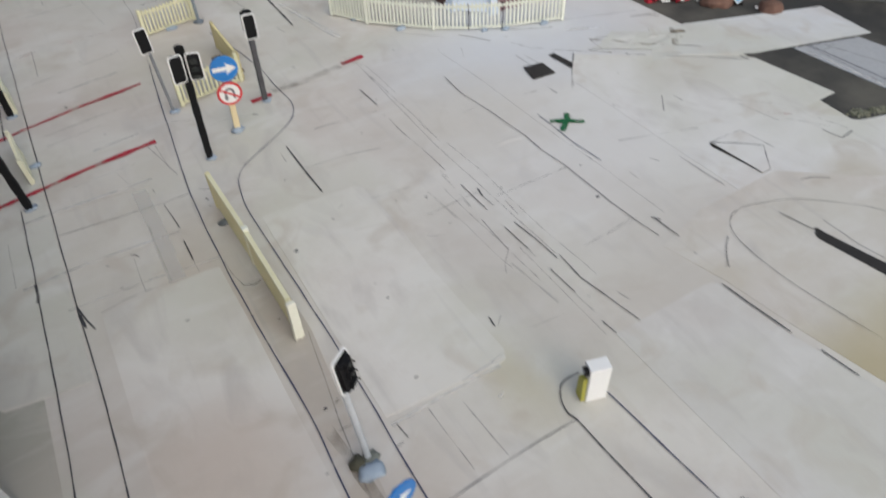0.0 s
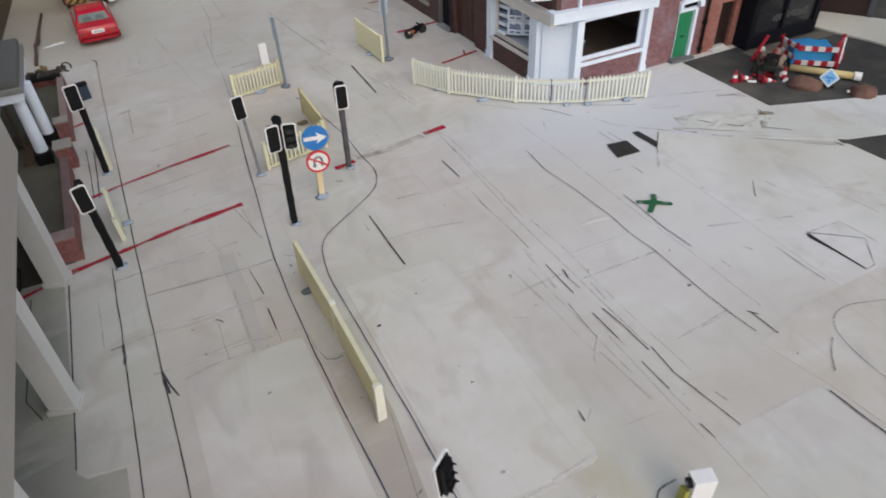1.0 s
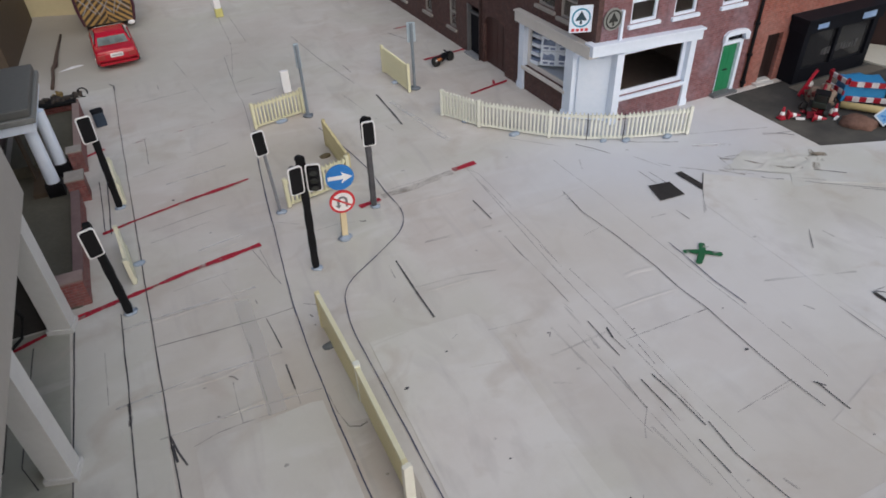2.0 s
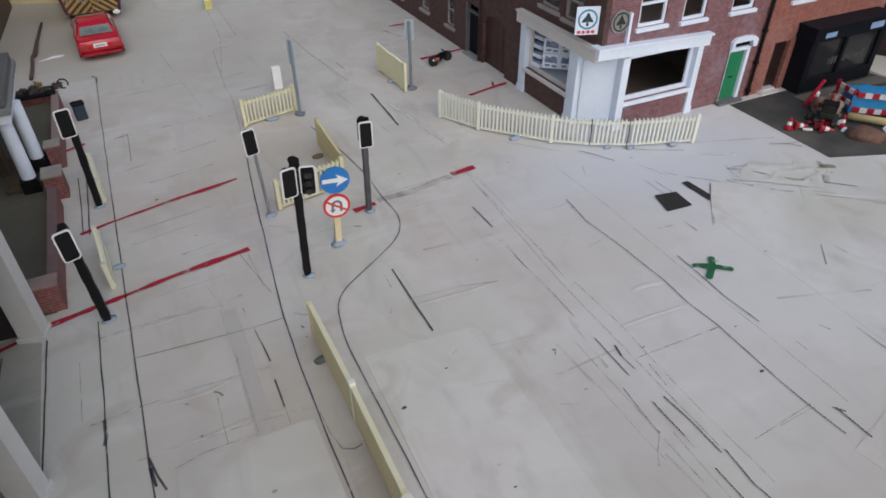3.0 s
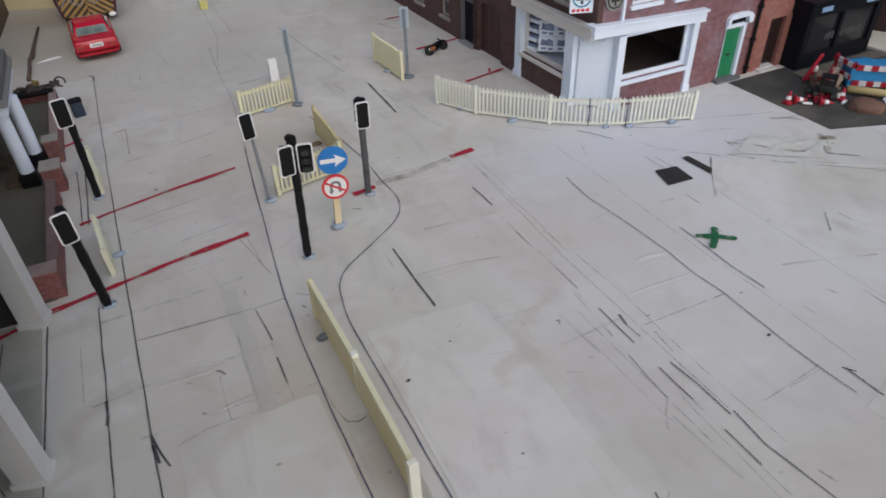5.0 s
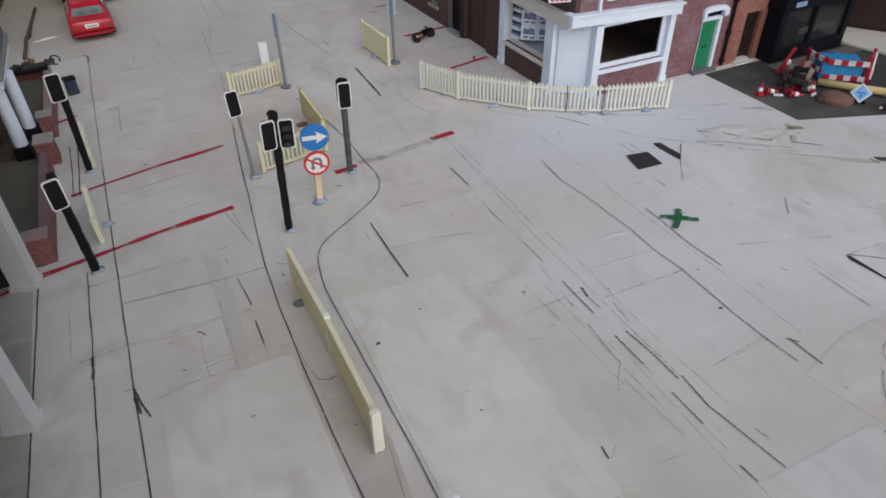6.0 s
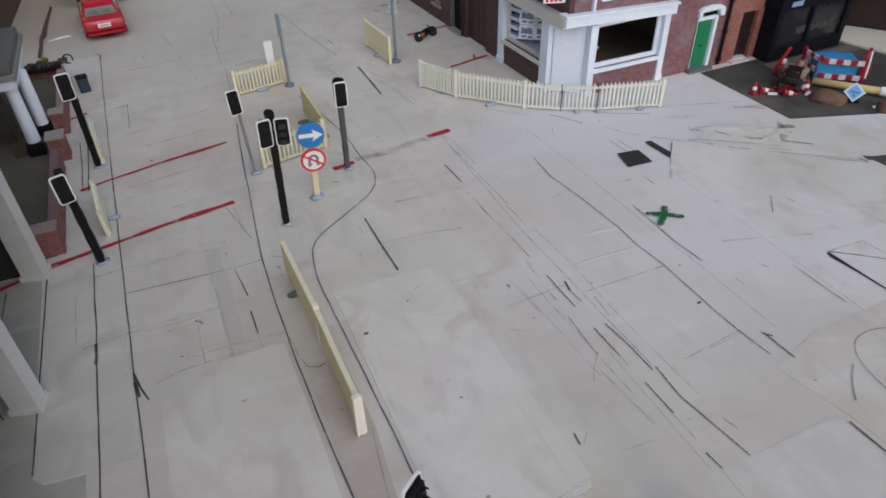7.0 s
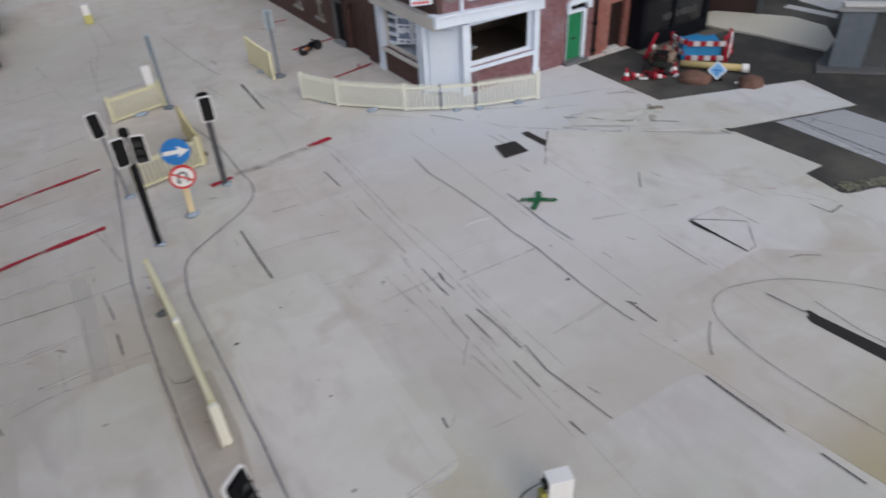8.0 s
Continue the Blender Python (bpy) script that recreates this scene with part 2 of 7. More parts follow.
def striped_material(name, c1, c2, pitch, angle, axes="xz"):
    """Painted warning stripes."""
    m, n, l, p = base_material(name)
    tc, sep = n.new("ShaderNodeTexCoord"), n.new("ShaderNodeSeparateXYZ")
    l.new(tc.outputs["Object"], sep.inputs[0])
    pick = {"x": 0, "y": 1, "z": 2}
    u, v, s, fr, gt = (n.new("ShaderNodeMath") for _ in range(5))
    u.operation = v.operation = "MULTIPLY"
    u.inputs[1].default_value, v.inputs[1].default_value = math.cos(radians(angle)) / (pitch * CM), math.sin(radians(angle)) / (pitch * CM)
    l.new(sep.outputs[pick[axes[0]]], u.inputs[0]), l.new(sep.outputs[pick[axes[1]]], v.inputs[0])
    l.new(u.outputs[0], s.inputs[0]), l.new(v.outputs[0], s.inputs[1])
    fr.operation, gt.operation = "FRACT", "GREATER_THAN"
    gt.inputs[1].default_value = 0.5
    l.new(s.outputs[0], fr.inputs[0]), l.new(fr.outputs[0], gt.inputs[0])
    k = noise_node(n, l, 300.0, 3.0)
    v2 = ramp(n, l, k.outputs[0], [(0.3, (0.75, 0.75, 0.75)), (0.7, (1.05, 1.05, 1.05))])
    l.new(mix(n, l, 1.0, mix(n, l, gt.outputs[0], c1, c2), v2.outputs[0], "MULTIPLY"), p.inputs["Base Color"])
    p.inputs["Roughness"].default_value = 0.5
    return m


# the first two spots put bluish sky light by the shop into the colour
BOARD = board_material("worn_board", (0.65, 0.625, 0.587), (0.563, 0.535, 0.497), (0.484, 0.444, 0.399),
                       # far spots hold the light's fall-off; (-11, 15) the fence's painted shade
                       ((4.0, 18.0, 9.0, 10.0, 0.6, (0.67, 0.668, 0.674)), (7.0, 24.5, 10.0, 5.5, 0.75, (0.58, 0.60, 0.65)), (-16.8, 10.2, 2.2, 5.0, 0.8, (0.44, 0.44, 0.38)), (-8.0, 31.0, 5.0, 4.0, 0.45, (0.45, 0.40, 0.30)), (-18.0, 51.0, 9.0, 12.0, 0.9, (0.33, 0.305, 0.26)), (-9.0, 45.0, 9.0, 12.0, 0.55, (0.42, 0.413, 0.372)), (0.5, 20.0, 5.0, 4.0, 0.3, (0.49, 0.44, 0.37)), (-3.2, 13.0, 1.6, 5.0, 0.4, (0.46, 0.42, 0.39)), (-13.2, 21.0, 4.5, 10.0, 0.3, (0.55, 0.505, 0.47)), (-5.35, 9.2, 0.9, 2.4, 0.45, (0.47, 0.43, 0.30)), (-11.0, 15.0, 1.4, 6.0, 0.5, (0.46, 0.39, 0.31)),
                        # darker near spot: the light's gradient put into the colour
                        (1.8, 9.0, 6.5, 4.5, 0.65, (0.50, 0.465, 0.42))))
CARD = board_material("white_card", (0.70, 0.678, 0.65), (0.64, 0.617, 0.583), (0.535, 0.497, 0.455), ((-12.4, 10.6, 2.2, 3.0, 0.4, (0.54, 0.45, 0.38)), (-16.2, 15.0, 1.6, 2.4, 0.4, (0.47, 0.44, 0.36)), (-2.0, 4.5, 2.0, 2.4, 0.35, (0.50, 0.43, 0.34))))
# spot at (9.3, 9.4): shade below a curled card edge, painted in
CARD_COOL = board_material("clean_white_card", (0.705, 0.695, 0.69), (0.65, 0.638, 0.628), (0.555, 0.538, 0.52), ((9.3, 9.4, 2.2, 1.6, 0.55, (0.44, 0.39, 0.30)), (9.9, 18.0, 3.0, 2.0, 0.3, (0.46, 0.43, 0.37))))
CARD_PAVE = board_material("dull_white_card", (0.60, 0.59, 0.55), (0.545, 0.532, 0.49), (0.48, 0.462, 0.415))
CARD_BLUE = board_material("bluish_white_card", (0.64, 0.65, 0.67), (0.59, 0.595, 0.605), (0.52, 0.515, 0.515))
# the two large tan spots put the bowed card's shading into its colour
CARD_BUFF = board_material("buff_card", (0.605, 0.575, 0.54), (0.55, 0.518, 0.475), (0.505, 0.454, 0.394), ((2.2, 4.0, 3.4, 3.0, 0.9, (0.43, 0.37, 0.24)), (5.5, 4.4, 3.5, 2.4, 0.7, (0.45, 0.39, 0.26)), (1.6, 8.9, 1.6, 1.2, 0.4, (0.46, 0.41, 0.32))))
INK = ink_material("black_felt_pen", (0.05, 0.05, 0.06), 0.16, 0.42, 260.0, 0.84)
INK_MID = ink_material("worn_pen", (0.07, 0.07, 0.085), 0.20, 0.52, 260.0, 0.62)
INK_FAINT = ink_material("faint_pencil", (0.17, 0.16, 0.17), 0.30, 0.68, 300.0, 0.55)
CHALK = ink_material("rubbed_white_crease", (0.74, 0.73, 0.72), 0.30, 0.75, 120.0, 0.7)
RUB = ink_material("rubbed_grey_smear", (0.36, 0.34, 0.34), 0.40, 0.85, 60.0, 0.45)
INK_BLUE = ink_material("blue_black_pen", (0.06, 0.065, 0.12), 0.18, 0.46, 240.0, 0.86)
RED_PEN = ink_material("red_felt_pen", (0.38, 0.010, 0.032), 0.27, 0.44, 170.0)
RED_FAINT = ink_material("faint_red_pen", (0.45, 0.10, 0.10), 0.45, 0.62, 220.0, 0.7)
GREEN_PEN = ink_material("green_paint", (0.010, 0.12, 0.042), 0.25, 0.45, 200.0, 0.95)
ASPHALT = asphalt_material("dark_asphalt_card")
CREAM_PALE = surface("pale_cream_plastic", (0.72, 0.735, 0.64), (0.81, 0.825, 0.74), 0.45, 60, 400, 0.05)
CREAM_DULL = surface("dull_cream_plastic", (0.64, 0.63, 0.47), (0.74, 0.73, 0.59), 0.45, 60, 400, 0.05)
CREAM = surface("cream_plastic", (0.68, 0.65, 0.42), (0.77, 0.75, 0.55), 0.45, 60, 400, 0.05)
BLACK = surface("matt_black_plastic", (0.004, 0.004, 0.005), (0.010, 0.010, 0.012), 0.6, 120, 900, 0.2, spec=0.2)
LENS_DARK = surface("unlit_lens", (0.02, 0.022, 0.022), (0.045, 0.05, 0.05), 0.18, 100, 900, 0.0)
# glints on the lens are put into the colour as paler mottling
LENS_GREY = surface("painted_glint_lens", (0.012, 0.014, 0.014), (0.06, 0.066, 0.066), 0.2, 300, 900, 0.0)
GREYPOLE = surface("grey_painted_rod", (0.17, 0.18, 0.20), (0.28, 0.29, 0.31), 0.5, 120, 700, 0.15)
SILVER = surface("pale_grey_rod", (0.42, 0.45, 0.49), (0.55, 0.58, 0.62), 0.4, 120, 700, 0.1)
PAPER = surface("white_paper", (0.76, 0.76, 0.77), (0.84, 0.84, 0.84), 0.6, 80, 600, 0.05)
TACK = surface("blue_grey_putty", (0.25, 0.31, 0.40), (0.36, 0.43, 0.52), 0.6, 150, 700, 0.5)
WOOD = surface("bare_matchwood", (0.62, 0.50, 0.30), (0.75, 0.64, 0.42), 0.6, 60, 500, 0.2, stretch=(4, 4, 0.5))
SIGN_BLUE = surface("sign_blue_print", (0.015, 0.16, 0.50), (0.03, 0.21, 0.58), 0.4, 90, 600, 0.0)
SIGN_RED = surface("sign_red_print", (0.55, 0.02, 0.03), (0.66, 0.04, 0.05), 0.4, 90, 600, 0.0)
WHITEPAINT = surface("white_painted_plastic", (0.70, 0.79, 0.91), (0.80, 0.87, 0.98), 0.45, 60, 500, 0.08)
# the shopfront's white for its side, with the shade put into the colour
SHADEWHITE = surface("shaded_offwhite_paint", (0.62, 0.59, 0.55), (0.72, 0.685, 0.645), 0.5, 50, 500, 0.1)
GREYWHITE = surface("grey_white_plastic", (0.55, 0.55, 0.54), (0.64, 0.64, 0.63), 0.5, 50, 500, 0.1)
BEIGE = surface("beige_grey_card", (0.39, 0.365, 0.33), (0.45, 0.425, 0.39), 0.65, 40, 500, 0.1)
STONE = surface("grey_stone_plastic", (0.25, 0.26, 0.27), (0.36, 0.37, 0.38), 0.6, 60, 500, 0.2)
COPING = surface("pale_coping", (0.27, 0.245, 0.22), (0.37, 0.34, 0.31), 0.65, 90, 600, 0.2)
BRICK_SHOP = brick_material("weathered_red_brick", (0.195, 0.078, 0.084), (0.24, 0.108, 0.115), (0.25, 0.18, 0.20), worn=(0.33, 0.285, 0.35))
# terrace brick; on the shop's side it also holds painted shade
BRICK_DARK = brick_material("dark_and_shaded_brick", (0.084, 0.038, 0.034), (0.108, 0.052, 0.045), (0.095, 0.066, 0.062), worn=(0.115, 0.076, 0.071))
BRICK_ORANGE = brick_material("orange_red_brick", (0.27, 0.078, 0.055), (0.33, 0.11, 0.08), (0.32, 0.19, 0.17), worn=(0.36, 0.21, 0.19))
BRICK_WALL = brick_material("garden_wall_brick", (0.20, 0.05, 0.05), (0.25, 0.075, 0.07), (0.24, 0.17, 0.16), worn=(0.26, 0.16, 0.15))
GREEN = surface("green_gloss_paint", (0.016, 0.18, 0.075), (0.03, 0.235, 0.105), 0.3, 70, 500, 0.05)
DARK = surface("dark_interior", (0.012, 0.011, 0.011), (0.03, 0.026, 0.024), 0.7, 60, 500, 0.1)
DARKBLUE = surface("blue_black_paint", (0.004, 0.005, 0.008), (0.009, 0.010, 0.015), 0.6, 60, 500, 0.05, spec=0.15)
BROWNDOOR = surface("dark_brown_door", (0.024, 0.010, 0.010), (0.040, 0.017, 0.015), 0.45, 60, 400, 0.1, stretch=(3, 3, 0.4))
GLASS = glass_material("window_glazing")
CAR_RED = surface("red_car_paint", (0.40, 0.005, 0.018), (0.46, 0.008, 0.026), 0.22, 40, 700, 0.0, spec=0.6)
CAR_GLASS = surface("grey_green_car_glass", (0.10, 0.125, 0.12), (0.19, 0.225, 0.21), 0.12, 90, 300, 0.0)
TYRE = surface("black_tyre", (0.012, 0.012, 0.012), (0.024, 0.024, 0.024), 0.7, 200, 900, 0.2)
CHROME = surface("bright_metal", (0.55, 0.55, 0.56), (0.7, 0.7, 0.7), 0.25, 90, 500, 0.0, metal=1.0)
CHEVRON_L = striped_material("chevron_amber_dark", (0.42, 0.26, 0.08), (0.045, 0.03, 0.02), 0.30, -50)
CHEVRON_R = striped_material("chevron_amber_dark_mirrored", (0.42, 0.26, 0.08), (0.045, 0.03, 0.02), 0.30, 50)
REDWHITE = striped_material("red_white_board", (0.36, 0.010, 0.026), (0.66, 0.66, 0.68), 0.6, 0)
RED_PLASTIC = surface("red_plastic", (0.17, 0.006, 0.016), (0.25, 0.010, 0.024), 0.4, 80, 500, 0.05)
BLUE_SHEET = surface("blue_sheeting", (0.02, 0.20, 0.46), (0.04, 0.27, 0.55), 0.4, 60, 300, 0.3)
SOIL = surface("brown_spoil", (0.10, 0.055, 0.04), (0.19, 0.105, 0.08), 0.9, 150, 800, 0.8, 0.001)
YELLOW = surface("pale_yellow_tube", (0.44, 0.35, 0.15), (0.56, 0.45, 0.22), 0.5, 60, 500, 0.1)
BROWNCARD = surface("brown_card", (0.065, 0.045, 0.028), (0.10, 0.07, 0.045), 0.7, 20, 400, 0.1)
CREAMWALL = surface("cream_yellow_wall", (0.62, 0.55, 0.34), (0.68, 0.61, 0.40), 0.7, 20, 400, 0.1)
ROOMWALL = surface("unseen_wall_grey", (0.16, 0.155, 0.15), (0.22, 0.215, 0.21), 0.9, 4, 60, 0.05)
SLATE = surface("slate_roof", (0.06, 0.065, 0.075), (0.10, 0.105, 0.115), 0.6, 80, 500, 0.2)


# ---- the room round the layout: unseen walls, height and tone set to shape the light ----
def plain_wall(name, x0, x1, y0, y1, z0, z1, holes=(), along="x", material=ROOMWALL):
    """A wall with thickness; holes are (from, to, low, high) along it."""
    bm = bmesh.new()
    cuts = sorted(holes)
    a0, a1 = (x0, x1) if along == "x" else (y0, y1)
    at = a0
    def piece(u0, u1, w0, w1):
        if u1 > u0 and w1 > w0:
            box(bm, *((u0, u1, y0, y1) if along == "x" else (x0, x1, u0, u1)), w0, w1)
    for h0, h1, low, high in cuts:
        piece(at, h0, z0, z1), piece(h0, h1, z0, low), piece(h0, h1, high, z1)
        at = h1
    piece(at, a1, z0, z1)
    return tagged(part(name, bm, material), "plain grey unseen wall added to shape the light", "wall", kind="structure")


plain_wall("wall_north", -100, 130, 100, 107, -75, 38)
plain_wall("wall_east", 130, 137, -110, 107, -75, 60, (), "y")
plain_wall("wall_west", -107, -100, -110, 107, -75, 32, (), "y")
plain_wall("wall_south", -100, 130, -117, -110, -75, 8)
bm = bmesh.new()
box(bm, -107, 137, -110, 107, -81, -75)
tagged(part("floor", bm, BROWNCARD), "plain brown floor below the layout", "floor", kind="structure")

# ---- the baseboard, its cards and the drawn marks ----
bm = bmesh.new()
box(bm, -60, 75, -40, 99, -2.0, 0)
tagged(part("ground", bm, BOARD), "worn off-white layout board with pencil smears, staining, painted light and shade", "board", kind="structure")


def sheet(name, outline, z0, z1, material, label, category="card", kind="structure"):
    bm = bmesh.new()
    prism(bm, outline, z0, z1)
    return tagged(part(name, bm, material), label, category, kind=kind)


sheet("road_card", [(-9.55, 8.95), (-6.35, 8.75), (-6.06, 8.82), (-5.92, 9.1), (-6.02, 12.8), (-5.94, 14.7), (-5.96, 16.7), (-6.02, 17.35), (-6.2, 17.58), (-8.5, 17.78), (-9.5, 17.8)], 0.0, 0.018, CARD, "white card laid over the road, with a rounded corner")
sheet("road_card", [(-14.9, 6.0), (-11.35, 6.0), (-11.35, 13.5), (-11.4, 16.3), (-11.7, 16.38), (-14.7, 16.3), (-14.86, 16.1)], 0.0, 0.018, CARD, "white card laid over one lane of the road")
sheet("pavement_card", [(-17.75, 24.6), (-17.72, 22.3), (-17.78, 17.25), (-17.83, 14.56), (-17.7, 14.3), (-16.7, 14.14), (-15.5, 14.0), (-15.5, 42.0), (-17.2, 42.0)], 0.0, 0.018, CARD_PAVE, "white card pavement strip with a cut edge")
sheet("apron_card", [(-30.0, -2.0), (-16.75, -2.0), (-16.7, 14.1), (-17.6, 14.2), (-17.86, 14.5), (-17.82, 22.9), (-30.0, 22.9)], 0.0, 0.008, board_material("olive_grey_card", (0.40, 0.40, 0.345), (0.33, 0.33, 0.28), (0.26, 0.255, 0.215)), "dull olive-grey card below the pillared front")
sheet("island_card", [(-11.18, 3.0), (-10.75, 3.0), (-10.3, 9.5), (-10.0, 12.5), (-10.05, 15.1), (-10.6, 15.2), (-11.1, 15.3)], 0.0, 0.01, board_material("brownish_card", (0.50, 0.455, 0.40), (0.44, 0.40, 0.35), (0.38, 0.34, 0.29)), "brownish card strip on the traffic island")
sheet("corner_card", [(-3.1, 7.87), (-3.14, 6.05), (-3.2, -2.0), (1.9, -2.0), (1.16, 3.26), (0.78, 5.33), (0.62, 7.7), (0.45, 7.82), (0.2, 7.88)], 0.0, 0.0105, board_material("greyish_card", (0.605, 0.588, 0.565), (0.555, 0.535, 0.51), (0.485, 0.455, 0.425)), "white card with a lifted corner")
sheet("yard_card", [(5.83, 20.64), (11.92, 16.07), (12.24, 12.39), (10.43, 12.36), (10.54, 11.63), (10.8, 11.35), (11.02, 11.2), (11.07, 10.89), (11.3, 10.68), (11.67, 10.55), (12.47, 10.33), (13.0, 9.6), (14.6, 4.0), (6.0, 2.0), (4.4, 10.1), (4.4, 18.9), (5.1, 19.78)], 0.0, 0.009, CARD_COOL, "clean white card over the dark yard")
sheet("strip_card", [(8.2, 18.2), (9.65, 17.95), (12.2, 16.3), (17.86, 14.67), (18.4, 17.65), (11.82, 20.01), (10.2, 20.6)], 0.0, 0.0155, CARD_BLUE, "long white card strip over the asphalt")
sheet("bend_card", [(0.41, 9.69), (0.84, 7.71), (1.1, 5.4), (1.4, 3.4), (2.2, -1.0), (16.0, -1.0), (14.0, 5.0), (8.3, 8.6), (6.2, 10.35), (4.6, 10.3), (2.55, 10.28)], 0.0, 0.0125, CARD_BUFF, "buff white card with a drawn loop")
sheet("asphalt_yard", [(11.62, 25.6), (11.75, 20.0), (12.0, 18.0), (11.0, 10.0), (12.0, -5.0), (70.0, -5.0), (70.0, 60.0), (24.0, 60.0), (24.0, 25.6)], 0.0, 0.005, ASPHALT, "dark asphalt-coloured yard", "road")


PEN = 0.65


def pen(name, pts, width, material, label, z=0.036, wobble=0.5, group=""):
    """A drawn line: a thin flat ribbon with an uneven edge."""
    pts = [Vector((*p, 0)) for p in pts]
    fine = []
    for a, b in zip(pts, pts[1:]):
        n = max(1, int((b - a).length / 0.35))
        fine += [a.lerp(b, i / n) for i in range(n)]
    fine.append(pts[-1])
    bm = bmesh.new()
    rows = []
    for i, p in enumerate(fine):
        d = (fine[min(i + 1, len(fine) - 1)] - fine[max(i - 1, 0)]).normalized()
        s = Vector((-d.y, d.x, 0))
        k = width * PEN / 2 * (1 + wobble * noise.noise(p * 1.7 + Vector((3.3, 0, width))))
        q = p + s * (0.02 * noise.noise(p * 0.8))
        rows.append((bm.verts.new((q.x - s.x * k, q.y - s.y * k, z)), bm.verts.new((q.x + s.x * k, q.y + s.y * k, z))))
    for (a, b), (c, d) in zip(rows, rows[1:]):
        bm.faces.new((a, c, d, b))
    return tagged(part(name, bm, material), label, "marking", group, "structure")


def spline(pts, n=6):
    """A smooth line through points."""
    p = [Vector((*q, 0)) for q in pts]
    p = [p[0] * 2 - p[1]] + p + [p[-1] * 2 - p[-2]]
    out = []
    for i in range(1, len(p) - 2):
        for k in range(n):
            t = k / n
            a, b, c, d = p[i - 1:i + 3]
            q = 0.5 * ((2 * b) + (c - a) * t + (2 * a - 5 * b + 4 * c - d) * t * t + (3 * b - a - 3 * c + d) * t ** 3)
            out.append((q.x, q.y))
    out.append((p[-2].x, p[-2].y))
    return out


def mark(pts, width, ink, z=0.036):
    """A short pen or pencil stroke left on the card."""
    return pen("pencil_mark", pts, width, ink, FT if ink == INK_FAINT else BL, z=z)


def crease(pts, width, ink):
    return pen("crease", pts, width, ink, "rubbed crease in the white card", z=0.03, wobble=0.08 if ink == TAPE else 0.5)


def ridge(pts, width, height=0.008):
    """A low raised seam where one sheet runs on under the next."""
    pts = [Vector((*p, 0)) for p in pts]
    fine = []
    for a, b in zip(pts, pts[1:]):
        n = max(2, int((b - a).length / 0.3))
        fine += [a.lerp(b, i / n) for i in range(n)]
    fine.append(pts[-1])
    bm = bmesh.new()
    rows = []
    for i, p in enumerate(fine):
        d = (fine[min(i + 1, len(fine) - 1)] - fine[max(i - 1, 0)]).normalized()
        side = Vector((-d.y, d.x, 0))
        k = min(1.0, 4 * i / len(fine), 4 * (len(fine) - 1 - i) / len(fine)) * (0.75 + 0.5 * noise.noise(p * 1.3))
        q = p + side * (0.03 * noise.noise(p * 0.9))
        rows.append([bm.verts.new((q + side * (0.65 * width * u)).to_tuple()[:2] + (z,)) for u, z in ((-0.32, 0.014), (-0.06, 0.02 + height * k), (0.08, 0.02 + height * k), (0.4, 0.014))])
    for a, b in zip(rows, rows[1:]):
        for k in range(3):
            bm.faces.new((a[k], b[k], b[k + 1], a[k + 1]))
    bmesh.ops.recalc_face_normals(bm, faces=bm.faces)
    return tagged(part("card_seam", bm, BOARD, smooth=True), "raised seam between sheets of white card", "seam", kind="structure")


TAPE = ink_material("milky_tape", (0.70, 0.68, 0.65), 0.0, 0.3, 60.0, 0.36, 0.5)
INK_DIRT = ink_material("brown_dirt_rub", (0.30, 0.25, 0.19), 0.40, 0.75, 110.0, 0.6)
BL = "black felt-pen line drawn on the board"
FT = "faint pencil line on the board"
# kerb lines of the near pavement
pen("kerb_line", [(-15.40, 42.1), (-15.43, 36.0), (-15.43, 28.0)], 0.06, INK_MID, BL)
pen("kerb_line", [(-15.43, 29.0), (-15.43, 25.0), (-15.42, 20.5), (-15.41, 16.9), (-15.36, 13.0), (-15.43, 10.1), (-15.5, 4.0)], 0.062, INK, BL)
pen("pavement_line", [(-16.28, 22.6), (-16.3, 19.3), (-16.35, 16.8), (-16.40, 13.1), (-16.46, 10.8), (-16.6, 4.0)], 0.062, INK, BL)
pen("pavement_line", [(-16.25, 31.5), (-16.3, 27.5)], 0.07, INK, BL)
pen("pavement_line", [(-16.55, 31.8), (-16.5, 27.6)], 0.06, INK, BL)
pen("pavement_edge_line", [(-17.72, 23.0), (-17.68, 22.3), (-17.73, 20.0), (-17.79, 17.4), (-17.85, 14.6)], 0.062, INK, BL)
pen("pencil_line", [(-16.85, 21.0), (-16.85, 18.8)], 0.03, INK_FAINT, FT)
pen("arrow_mark", [(-16.33, 18.6), (-16.31, 18.05), (-16.36, 17.75)], 0.16, INK_MID, "small black pen wedge on a line", wobble=0.8)
pen("arrow_mark", [(-15.40, 16.9), (-15.27, 16.3), (-15.12, 15.8)], 0.08, INK, "small black pen wedge on a line")
pen("arrow_mark", [(-15.4, 16.6), (-15.33, 16.0)], 0.12, INK, "small black pen wedge on a line")
pen("arrow_mark", [(-15.6, 42.4), (-15.38, 42.1), (-15.38, 41.4)], 0.11, INK, "black pen tick at the line's end")
# island
pen("island_line", spline([(-9.3, 43.3), (-9.58, 37.9), (-9.55, 36.6), (-9.8, 33.4), (-10.3, 29.0)]), 0.06, INK_FAINT, BL)
pen("island_line", spline([(-10.1, 30.5), (-10.41, 28.0), (-10.8, 24.0), (-11.14, 20.4), (-11.24, 17.1), (-11.22, 13.5), (-11.1, 10.0), (-11.2, 7.6), (-11.2, 3.0)]), 0.062, INK_BLUE, BL)
